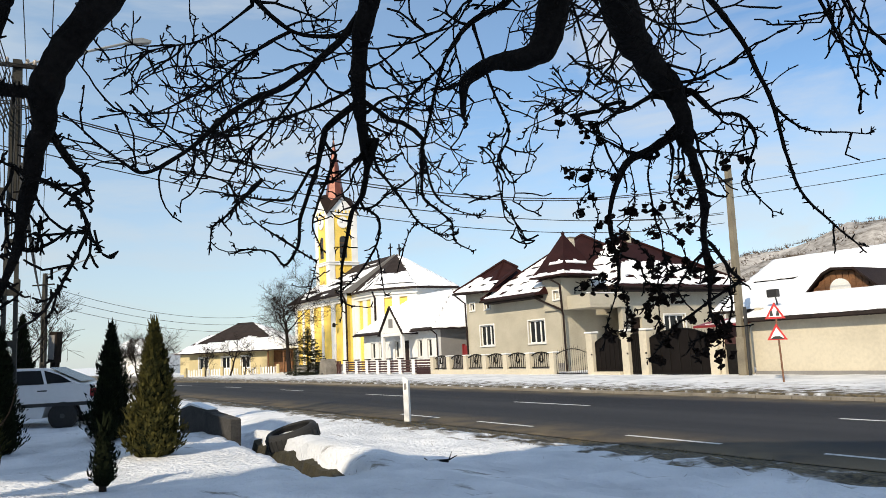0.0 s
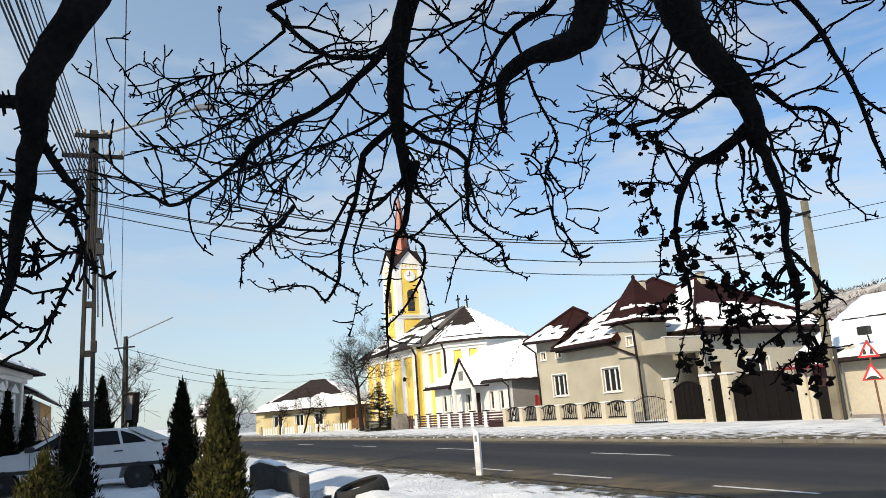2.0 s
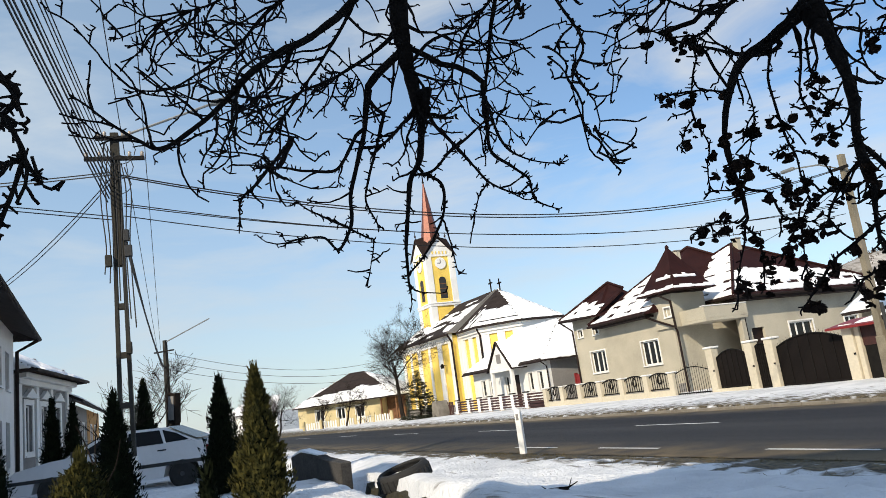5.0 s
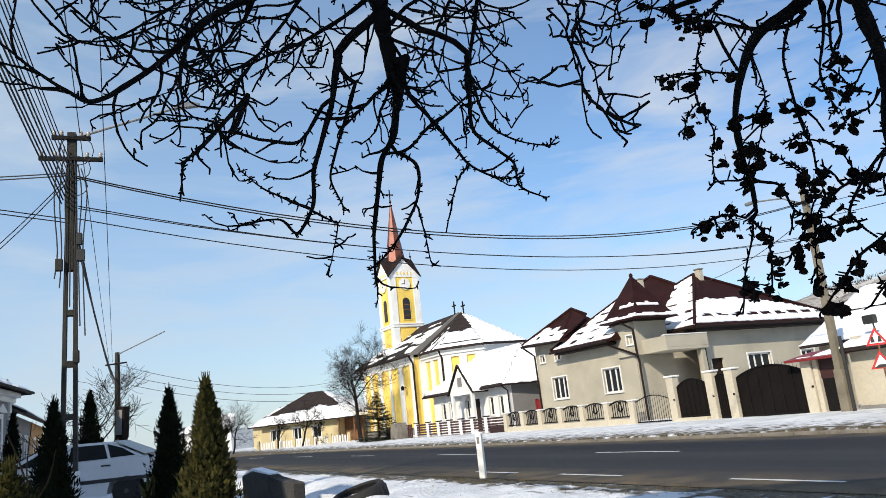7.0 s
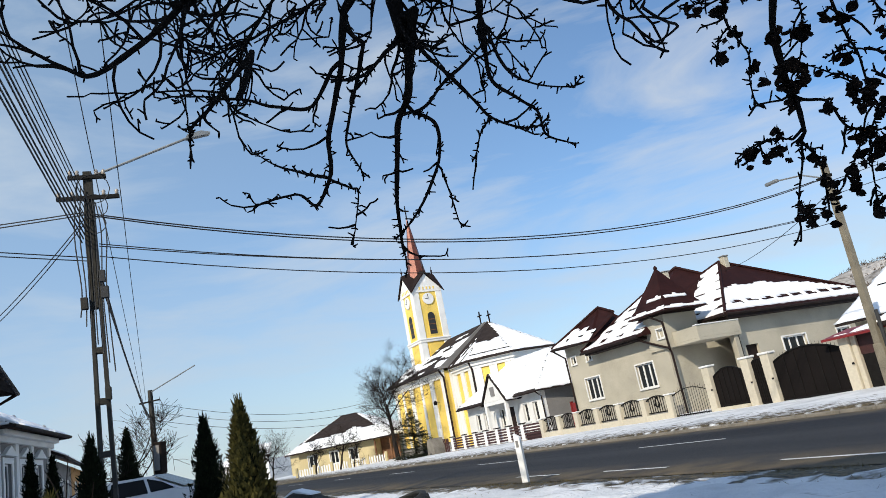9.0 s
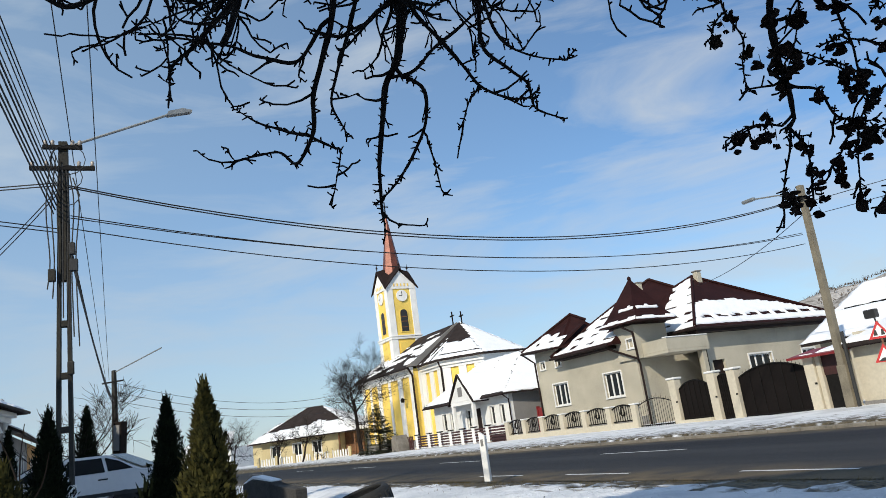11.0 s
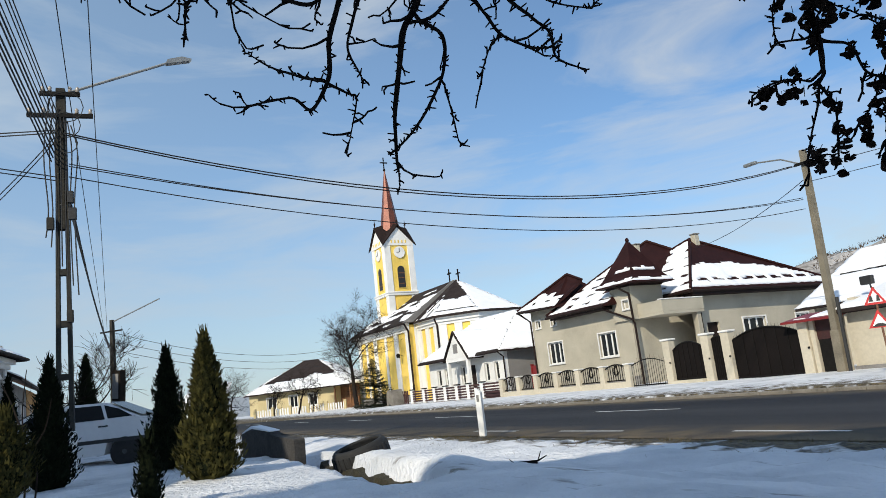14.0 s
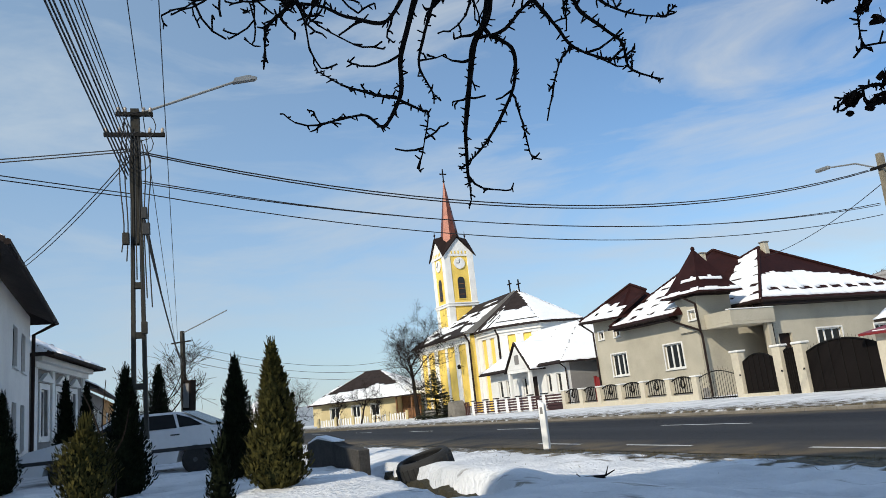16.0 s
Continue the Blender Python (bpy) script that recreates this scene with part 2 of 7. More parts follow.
def ground_material():
    """Snow, thin and dirty by the road's edges, with old grass and grit showing through."""
    m = bpy.data.materials.new("snowy_ground")
    m.use_nodes = True
    nt, li = m.node_tree.nodes, m.node_tree.links
    b = nt["Principled BSDF"]
    b.inputs["Roughness"].default_value = 0.75
    geo = nt.new("ShaderNodeNewGeometry")
    dot = nt.new("ShaderNodeVectorMath")
    dot.operation = "DOT_PRODUCT"
    dot.inputs[1].default_value = (0.835, 0.55, 0)
    li.new(geo.outputs["Position"], dot.inputs[0])
    n1, n2, n3 = (nt.new("ShaderNodeTexNoise") for _ in range(3))
    for n, s, d in ((n1, 0.9, 7), (n2, 14, 5), (n3, 2.6, 5)):
        n.inputs["Scale"].default_value, n.inputs["Detail"].default_value = s, d
        li.new(geo.outputs["Position"], n.inputs["Vector"])
    verge = nt.new("ShaderNodeMapRange")         # 0 away from the road, 1 at its near edge
    verge.inputs["From Min"].default_value, verge.inputs["From Max"].default_value = 7.3, 9.9
    far = nt.new("ShaderNodeMapRange")           # 1 at the far kerb, 0 on the pavement
    far.inputs["From Min"].default_value, far.inputs["From Max"].default_value = 27.0, 17.5
    far.inputs["To Max"].default_value = 0.72
    li.new(dot.outputs["Value"], verge.inputs["Value"])
    li.new(dot.outputs["Value"], far.inputs["Value"])
    low = nt.new("ShaderNodeMath")
    low.operation = "MINIMUM"
    li.new(verge.outputs[0], low.inputs[0])
    li.new(far.outputs[0], low.inputs[1])
    mix = nt.new("ShaderNodeMath")               # dirt where the noise and the nearness to the road add up
    mix.operation = "ADD"
    li.new(low.outputs[0], mix.inputs[0])
    li.new(n3.outputs["Fac"], mix.inputs[1])
    cut = nt.new("ShaderNodeMapRange")
    cut.inputs["From Min"].default_value, cut.inputs["From Max"].default_value = 0.98, 1.14
    li.new(mix.outputs[0], cut.inputs["Value"])
    # thin dark streaks of old grass and footprints, drawn out along the street
    mp = nt.new("ShaderNodeMapping")
    mp.vector_type = "TEXTURE"
    mp.inputs["Rotation"].default_value = (0, 0, radians(-40))
    mp.inputs["Scale"].default_value = (1.3, 0.3, 1)
    n4 = nt.new("ShaderNodeTexNoise")
    n4.inputs["Scale"].default_value, n4.inputs["Detail"].default_value, n4.inputs["Roughness"].default_value = 0.9, 6, 0.62
    li.new(geo.outputs["Position"], mp.inputs["Vector"])
    li.new(mp.outputs[0], n4.inputs["Vector"])
    st = nt.new("ShaderNodeMapRange")
    st.inputs["From Min"].default_value, st.inputs["From Max"].default_value = 0.615, 0.70
    st.inputs["To Max"].default_value = 0.75
    li.new(n4.outputs["Fac"], st.inputs["Value"])
    both_dirt = nt.new("ShaderNodeMath")
    both_dirt.operation = "MAXIMUM"
    li.new(cut.outputs[0], both_dirt.inputs[0])
    li.new(st.outputs[0], both_dirt.inputs[1])
    dirt = nt.new("ShaderNodeValToRGB")
    dirt.color_ramp.elements[0].color, dirt.color_ramp.elements[1].color = (0.025, 0.02, 0.012, 1), (0.15, 0.115, 0.06, 1)
    dirt.color_ramp.elements[0].position, dirt.color_ramp.elements[1].position = 0.35, 0.65
    li.new(n2.outputs["Fac"], dirt.inputs["Fac"])
    snow = nt.new("ShaderNodeValToRGB")
    snow.color_ramp.elements[0].color, snow.color_ramp.elements[1].color = (0.56, 0.58, 0.61, 1), (0.80, 0.81, 0.83, 1)
    snow.color_ramp.elements[0].position, snow.color_ramp.elements[1].position = 0.3, 0.6
    li.new(n1.outputs["Fac"], snow.inputs["Fac"])
    col = nt.new("ShaderNodeMixRGB")
    li.new(both_dirt.outputs[0], col.inputs["Fac"])
    li.new(snow.outputs[0], col.inputs["Color1"])
    li.new(dirt.outputs[0], col.inputs["Color2"])
    li.new(col.outputs[0], b.inputs["Base Color"])
    bp = nt.new("ShaderNodeBump")
    bp.inputs["Strength"].default_value, bp.inputs["Distance"].default_value = 0.9, 0.07
    li.new(n2.outputs["Fac"], bp.inputs["Height"])
    li.new(bp.outputs[0], b.inputs["Normal"])
    return m


# ---- building helpers ----
# Street coordinates: u runs along the road into the distance, v across it, away from the near lawn.
DU, DV = Vector((-0.55, 0.835, 0)), Vector((0.835, 0.55, 0))
TURN = -56.63                                     # local x runs along the street towards smaller u, local y away from the road


def street(u, v, z=0.0):
    return DU * u + DV * v + Vector((0, 0, z))


def S(u, v, z=0.0, turn=0.0):
    p = street(u, v, z)
    return pose(p.x, p.y, p.z, 0, 0, TURN + turn)


def finish(bm, name, m, smooth=False):
    bmesh.ops.recalc_face_normals(bm, faces=bm.faces)
    me = bpy.data.meshes.new(name)
    bm.to_mesh(me)
    bm.free()
    for one in (m if isinstance(m, (list, tuple)) else [m]):
        me.materials.append(one)
    if smooth:
        me.polygons.foreach_set("use_smooth", [True] * len(me.polygons))
    return me


def part(name, bm, material, parent, label="", smooth=False):
    ob = new(name, finish(bm, name, material, smooth))
    ob.parent = parent
    return tagged(ob, label) if label else ob


def thing(name, m, label, category, group="", kind=""):
    ob = new(name)
    ob.matrix_world = m
    ob.empty_display_size = 0.1
    return tagged(ob, label, category, group, kind)


def solid(name, bm, material, m, label, category, group="", kind="", smooth=False):
    ob = new(name, finish(bm, name, material, smooth))
    ob.matrix_world = m
    return tagged(ob, label, category, group, kind)


def box(bm, x0, x1, y0, y1, z0, z1, bevel=0.0):
    vs = [bm.verts.new(p) for p in ((x0, y0, z0), (x1, y0, z0), (x1, y1, z0), (x0, y1, z0), (x0, y0, z1), (x1, y0, z1), (x1, y1, z1), (x0, y1, z1))]
    fs = [bm.faces.new([vs[i] for i in f]) for f in ((3, 2, 1, 0), (4, 5, 6, 7), (0, 1, 5, 4), (1, 2, 6, 5), (2, 3, 7, 6), (3, 0, 4, 7))]
    if bevel:
        es = list({e for f in fs for e in f.edges})
        bmesh.ops.bevel(bm, geom=es, offset=bevel, segments=1, affect="EDGES")
    return bm


def boxm(*a, **k):
    return box(bmesh.new(), *a, **k)


def prism(bm, pts, axis, a, b):
    """A polygon pushed from a to b along an axis: 'y' takes points (x, z), 'z' takes (x, y), 'x' takes (y, z)."""
    def at(p, c):
        return {"y": (p[0], c, p[1]), "z": (p[0], p[1], c), "x": (c, p[0], p[1])}[axis]
    lo, hi = [bm.verts.new(at(p, a)) for p in pts], [bm.verts.new(at(p, b)) for p in pts]
    bm.faces.new(lo)
    bm.faces.new(hi[::-1])
    n = len(pts)
    for i in range(n):
        bm.faces.new([lo[i], lo[(i + 1) % n], hi[(i + 1) % n], hi[i]])
    return bm


def slab(bm, pts, thick):
    """A flat polygon in space with thickness downwards."""
    top, low = [bm.verts.new(p) for p in pts], [bm.verts.new((p[0], p[1], p[2] - thick)) for p in pts]
    bm.faces.new(top)
    bm.faces.new(low[::-1])
    n = len(pts)
    for i in range(n):
        bm.faces.new([top[i], low[i], low[(i + 1) % n], top[(i + 1) % n]])
    return bm


def tube(bm, pts, r0, r1=None, sides=6, caps=True):
    """A tapering round bar along points."""
    r1 = r0 if r1 is None else r1
    pts = [Vector(p) for p in pts]
    n = len(pts)
    rings = []
    side = None
    for i, p in enumerate(pts):
        d = (pts[min(i + 1, n - 1)] - pts[max(i - 1, 0)]).normalized()
        if side is None:
            side = d.orthogonal().normalized()
        side = (side - d * side.dot(d))
        side = side.normalized() if side.length > 1e-5 else d.orthogonal().normalized()
        other = d.cross(side)
        r = r0 + (r1 - r0) * i / max(1, n - 1)
        rings.append([bm.verts.new(p + (side * math.cos(a) + other * math.sin(a)) * r) for a in (2 * math.pi * k / sides for k in range(sides))])
    for a, b in zip(rings, rings[1:]):
        for k in range(sides):
            bm.faces.new([a[k], a[(k + 1) % sides], b[(k + 1) % sides], b[k]])
    if caps and sides > 2:
        bm.faces.new(rings[0][::-1])
        bm.faces.new(rings[-1])
    return bm


def tubem(pts, r0, r1=None, sides=6):
    return tube(bmesh.new(), pts, r0, r1, sides)


def lathe(bm, prof, sides=16, at=(0, 0, 0), axis="z", closed=False):
    """A turned shape from (radius, height) pairs."""
    def put(r, h, a):
        c, s = r * math.cos(a), r * math.sin(a)
        v = (c, s, h) if axis == "z" else (c, h, s) if axis == "y" else (h, c, s)
        return bm.verts.new((v[0] + at[0], v[1] + at[1], v[2] + at[2]))
    rings = [[put(r, h, 2 * math.pi * k / sides) for k in range(sides)] for r, h in prof]
    for a, b in zip(rings, rings[1:] + (rings[:1] if closed else [])):
        for k in range(sides):
            bm.faces.new([a[k], a[(k + 1) % sides], b[(k + 1) % sides], b[k]])
    if not closed:
        bm.faces.new(rings[0][::-1])
        bm.faces.new(rings[-1])
    return bm


def inside(p, poly):
    hit = False
    for (x1, y1), (x2, y2) in zip(poly, poly[1:] + poly[:1]):
        if (y1 > p[1]) != (y2 > p[1]) and p[0] < (x2 - x1) * (p[1] - y1) / (y2 - y1) + x1:
            hit = not hit
    return hit


def snow_sheet(pts, keep, thick=0.07, cell=0.12, seed=0):
    """Snow that lies on a sloping face (3D polygon, first edge the eave): a raised crust, kept where keep(s, t) says so; s along the eave, t up the slope, metres."""
    pts = [Vector(p) for p in pts]
    o, ex = pts[0], (pts[1] - pts[0]).normalized()
    nrm = Vector((0, 0, 0))
    for a, b in zip(pts, pts[1:] + pts[:1]):
        nrm += (a - o).cross(b - o)
    nrm.normalize()
    if nrm.z < 0:
        nrm = -nrm
    ey = nrm.cross(ex)
    if ey.z < 0:
        ey = -ey
    flat = [((p - o).dot(ex), (p - o).dot(ey)) for p in pts]
    s0, s1, t1 = min(p[0] for p in flat), max(p[0] for p in flat), max(p[1] for p in flat)
    ns, nt = max(1, int((s1 - s0) / cell)), max(1, int(t1 / cell))
    bm, grid, cells = bmesh.new(), {}, set()
    for i in range(ns):
        for j in range(nt):
            s, t = s0 + (i + 0.5) * (s1 - s0) / ns, (j + 0.5) * t1 / nt
            if inside((s, t), flat) and keep(s, t):
                cells.add((i, j))

    def node(i, j, h):
        if (i, j, h) not in grid:
            s, t = s0 + i * (s1 - s0) / ns, j * t1 / nt
            jit = noise.noise_vector(Vector((s * 3.1, t * 3.1, seed))) * cell * 0.45
            edge = any(c not in cells for c in ((i, j), (i - 1, j), (i, j - 1), (i - 1, j - 1)))
            up = 0.006 if h == 0 else (thick * (0.35 if edge else 1.0) + 0.02 * noise.noise(Vector((s, t, seed + 7))))
            grid[i, j, h] = bm.verts.new(o + ex * (s + jit.x) + ey * (t + jit.y) + nrm * up)
        return grid[i, j, h]
    for i, j in cells:
        bm.faces.new([node(i, j, 1), node(i + 1, j, 1), node(i + 1, j + 1, 1), node(i, j + 1, 1)])
        for (di, dj), (a, b) in (((-1, 0), ((i, j), (i, j + 1))), ((1, 0), ((i + 1, j + 1), (i + 1, j))), ((0, -1), ((i + 1, j), (i, j))), ((0, 1), ((i, j + 1), (i + 1, j + 1)))):
            if (i + di, j + dj) not in cells:
                bm.faces.new([node(*a, 1), node(*b, 1), node(*b, 0), node(*a, 0)])
    return bm


def fbm(*p):
    return noise.fractal(Vector(p), 1.0, 2.0, 4)


# ---- ground and road ----
NEAR, FARK = 9.9, 18.1                            # the road's edges


def bend(u):
    return -0.0042 * max(0.0, u - 42) ** 2 if u < 120 else -25.5 - 0.65 * (u - 120)


def step(x, a, b):
    x = min(1.0, max(0.0, (x - a) / (b - a)))
    return x * x * (3 - 2 * x)


def ditch_line(u):
    return 4.6 + 0.11 * (u - 8.6)


def height(u, v):
    v = v - bend(u)
    lawn = 0.62 - 0.10 * step(u, 10, 22) * step(v, 3.2, 4.6)
    lawn += 0.05 * fbm(u * 0.35, v * 0.35, 3) + 0.02 * fbm(u * 1.6, v * 1.6, 1) + 0.022 * fbm(u * 3.4, v * 3.4, 6)
    lawn -= 0.05 * max(0.0, noise.noise(Vector((u * 2.3, v * 2.3, 21))) - 0.25) * 2
    road_side = 0.30 + 0.06 * (1 - step(v, 7.6, 9.6)) + 0.04 * fbm(u * 0.6, v * 0.6, 9) + 0.05 * fbm(u * 2.2, v * 2.2, 8) + 0.07 * fbm(u * 1.3, v * 3.0, 18) * (1 - step(u, 6, 9))
    z = lawn + (road_side - lawn) * step(v, 5.0, 7.2)
    if v < NEAR:                                  # old wheel and foot tracks across the open verge
        z -= 0.055 * max(0.0, noise.noise(Vector((u * 0.45 + v * 0.12, v * 3.2, 41))) - 0.05) * (1 - step(u, 6.5, 10)) * step(v, 2.0, 4.0)
    w = v - ditch_line(u)
    ditch = step(u, 8.2, 9.0) * (1 - step(u, 14.6, 15.2)) * step(w, -0.42, -0.2) * (1 - step(w, 0.24, 0.4))
    ditch += step(u, 15.0, 15.6) * step(v, 4.4, 5.6) * (1 - step(v, 6.2, 7.8)) * 0.55
    z -= 0.7 * min(1, ditch)
    z += 0.09 * math.exp(-((w - 0.75) / 0.3) ** 2) * step(u, 8.4, 9.6) * (1 - step(u, 13.4, 15))
    if v > NEAR - 0.15:
        z = 0.16 if v < FARK + 0.1 else 0.40 + 0.05 * step(v, 20, 25) + 0.03 * fbm(u * 0.5, v * 0.5, 4)
    if NEAR - 1.0 < v <= NEAR - 0.15:
        z = z * (1 - step(v, NEAR - 0.9, NEAR - 0.15)) + 0.27 * step(v, NEAR - 0.9, NEAR - 0.15)
    return z


def lines(*spans):
    out = []
    for a, b, d in spans:
        n = max(1, round((b - a) / d))
        out += [a + (b - a) * i / n for i in range(n)]
    return out + [spans[-1][1]]


us = lines((-1500, -200, 260), (-200, -40, 20), (-40, -6, 2), (-6, 24, 0.17), (24, 60, 0.8), (60, 130, 2.5), (130, 400, 30), (400, 2200, 300))
vs = lines((-1500, -200, 260), (-200, -30, 17), (-30, -4, 2), (-4, 1.5, 0.3), (1.5, 10, 0.13), (10, 10.6, 0.2), (10.6, 17.4, 1.7), (17.4, 19, 0.2), (19, 28, 0.6), (28, 60, 4), (60, 300, 40), (300, 2000, 280))
bm = bmesh.new()
grid = [[bm.verts.new(street(u, v + bend(u), height(u, v + bend(u)) if -60 < u < 140 and -40 < v < 70 else 0.35)) for v in vs] for u in us]
for a, b in zip(grid, grid[1:]):
    for k in range(len(vs) - 1):
        bm.faces.new([a[k], b[k], b[k + 1], a[k + 1]])
ground = solid("ground", bm, ground_material(), Matrix(), "snow-covered lawn and verges with dirty thawed edges", "ground", kind="structure", smooth=True)

us = lines((-140, 40, 6), (40, 130, 3))
bm = bmesh.new()
prof = [(NEAR - 0.1, 0.27), (NEAR + 0.5, 0.29), (14.0, 0.35), (FARK - 0.4, 0.29), (FARK + 0.15, 0.28)]
grid = [[bm.verts.new(street(u, v + bend(u), z)) for v, z in prof] for u in us]
for a, b in zip(grid, grid[1:]):
    for k in range(len(prof) - 1):
        bm.faces.new([a[k], b[k], b[k + 1], a[k + 1]])
road = solid("road", bm, ASPHALT, Matrix(), "dark wet asphalt road cleared of snow", "road", kind="structure", smooth=True)


def marking(u0, u1, v, width, dz=0.006):
    bm, n = bmesh.new(), max(1, round((u1 - u0) / 3))
    def zr(vv):
        return np.interp(vv, [p[0] for p in prof], [p[1] for p in prof]) + dz
    g = [[bm.verts.new(street(u, w + bend(u), zr(w))) for w in (v - width / 2, v + width / 2)] for u in (u0 + (u1 - u0) * i / n for i in range(n + 1))]
    for a, b in zip(g, g[1:]):
        bm.faces.new([a[0], b[0], b[1], a[1]])
    part("road_marking", bm, MARK, road, "worn white road paint")


u = -22.9
while u < 70:
    marking(u, u + 3.0, 14.0, 0.13)
    u += 9.3
for u in (2.2, 5.6, 9.1, 13.5, 17.0):
    marking(u - 1.2, u + 0.7, NEAR + 0.62, 0.1)

# kerb stones along the far pavement
kerb = thing("kerb", Matrix(), "low concrete kerb along the far pavement", "kerb", kind="structure")
one = None
for i in range(70):
    u = -12 + i * 1.0
    if one is None:
        bm = boxm(-0.49, 0.49, -0.07, 0.07, 0.1, 0.365, bevel=0.015)
        one = finish(bm, "kerb_stone", KERB)
    ob = new("kerb_stone", one)
    ob.parent = kerb
    ob.matrix_local = S(u, FARK + 0.12 + bend(u))


# ---- houses ----
def holed(bm, x0, x1, z0, z1, y0, y1, holes, side=False):
    """A wall along x (or, for side, along y) from y0 to y1 thick, with openings (x0, x1, z0, z1) cut through it."""
    xs = sorted({x0, x1, *[h[0] for h in holes], *[h[1] for h in holes]})
    for a, b in zip(xs, xs[1:]):
        zs = sorted({z0, z1, *[z for h in holes if h[0] < (a + b) / 2 < h[1] for z in h[2:]]})
        for c, d in zip(zs, zs[1:]):
            if not any(h[0] < (a + b) / 2 < h[1] and h[2] < (c + d) / 2 < h[3] for h in holes):
                box(bm, *((y0, y1, a, b) if side else (a, b, y0, y1)), c, d)
    return bm


def window(parent, x0, x1, z0, z1, y, bars=2, side=False, frame_mat=None, surround=0.0, depth=0.10):
    """A window in an opening: frame with mullions, panes set back, sill. y: the wall's outer face; side: the wall faces +x instead of -y."""
    frame_mat = frame_mat or WHITEP
    d = -1 if side else 1

    def bx(bm, a, b, ya, yb, c, e):
        ya, yb = sorted((y + d * ya, y + d * yb))
        return box(bm, *((ya, yb, a, b) if side else (a, b, ya, yb)), c, e)
    w = 0.07

    def ring(a, b, c, e, wd, ya, yb, bottom=True):
        """A one-piece rectangular frame of width wd inside (a, b, c, e)."""
        bm = bmesh.new()
        low = wd if bottom else 0.0
        outer, inner = ((a, c), (b, c), (b, e), (a, e)), ((a + wd, c + low), (b - wd, c + low), (b - wd, e - wd), (a + wd, e - wd))
        rows = []
        for yy in (ya, yb):
            for loop in (outer, inner):
                rows.append([bm.verts.new((y + d * yy, q[0], q[1]) if side else (q[0], y + d * yy, q[1])) for q in loop])
        o0, i0, o1, i1 = rows
        for k in range(4):
            n = (k + 1) % 4
            for f in ((o0[k], o0[n], i0[n], i0[k]), (o1[k], o1[n], i1[n], i1[k]), (o0[k], o0[n], o1[n], o1[k]), (i0[k], i0[n], i1[n], i1[k])):
                bm.faces.new(f)
        return bm
    win = part("window", ring(x0, x1, z0, z1, w, depth, depth + 0.07), frame_mat, parent, "framed window with dark panes")
    for i in range(1, bars):
        xm = x0 + (x1 - x0) * i / bars
        part("mullion", bx(bmesh.new(), xm - 0.045, xm + 0.045, depth, depth + 0.07, z0 + w, z1 - w), frame_mat, win)
    if surround:
        part("surround", ring(x0 - surround, x1 + surround, z0 - 0.06, z1 + surround, surround, -0.04, 0.02), WHITEW, win, "pale raised surround")
    for i in range(bars):
        a, b = x0 + (x1 - x0) * i / bars + 0.06, x0 + (x1 - x0) * (i + 1) / bars - 0.06
        bm = bmesh.new()
        bx(bm, a, b, depth + 0.03, depth + 0.045, z0 + w, z1 - w)
        part("pane", bm, GLASS, win, "dark window glass")
    bm = bmesh.new()
    bx(bm, x0 - 0.08, x1 + 0.08, -0.07, 0.1, z0 - 0.06, z0)
    part("sill", bm, WHITEW, win)
    return win


def roof_face(parent, pts, m, keep=None, thick=0.12, cell=0.13, snow=0.07, seed=0, label="", name="roof_face"):
    face = part(name, slab(bmesh.new(), pts, thick), m, parent, label)
    if keep:
        part("snow", snow_sheet(pts, keep, snow, cell, seed), ROOFSNOW, face, "lying snow", smooth=True)
    return face


def pipe(parent, pts, r=0.045):
    part("downpipe", tubem(pts, r, sides=8), FASCIA, parent, "dark brown downpipe")


def dashes(rows, pitch=0.95, fill=0.45, seed=0.0, tall=0.20):
    """Bare patches left in rows where snow guards hold the snow."""
    def bare(s, t):
        for k, r in enumerate(rows):
            rr = r + 0.05 * noise.noise(Vector((s * 0.8, r, seed)))
            half = tall * (0.55 + 0.5 * noise.noise(Vector((s * 1.2, r, seed + 3))))
            if abs(t - rr) < half and ((s + 0.47 * k) / pitch) % 1.0 < fill + 0.25 * noise.noise(Vector((s * 0.5, t, seed + 5))):
                return True
        return False
    return bare


# the big cream house behind the iron fence
house = thing("house", S(40.9, 27.9), "two-storey cream rendered house with dark red snowy roof", "house")
wins = [(2.9, 4.32, 2.03, 3.3), (7.62, 9.03, 2.03, 3.32), (1.95, 2.42, 4.3, 4.76), (3.5, 4.0, 4.28, 4.76)]
part("wall", holed(bmesh.new(), 1.5, 10.4, 0.3, 5.0, 0, 0.3, wins), RENDERW, house)
part("wall", boxm(1.5, 4.6, 0.0, 0.3, 5.0, 5.45), RENDERW, house)
for k, w in enumerate(wins):
    window(house, *w, 0, bars=3 if k < 2 else 1, surround=0.07)
part("wall", boxm(1.5, 1.8, 0.3, 13.5, 0.3, 5.3), RENDERW, house)
swins = [(3.75, 4.65, 0.45, 3.2), (6.5, 8.3, 2.2, 3.3), (10.9, 12.0, 2.2, 3.3)]
part("wall", holed(bmesh.new(), 3.1, 13.5, 0.3, 5.0, 11.6, 11.9, swins, side=True), RENDERW, house)
window(house, 6.5, 8.3, 2.2, 3.3, 11.9, bars=3, side=True, surround=0.08)
window(house, 10.9, 12.0, 2.2, 3.3, 11.9, bars=2, side=True, surround=0.08)
part("door", boxm(11.68, 11.74, 3.75, 4.65, 0.45, 3.2), FASCIA, house, "dark brown door")
part("wall", boxm(10.1, 10.4, 0.3, 6.0, 0.3, 5.0), RENDERW, house)
part("wall", boxm(10.4, 11.6, 5.7, 6.0, 0.3, 5.0), RENDERW, house)
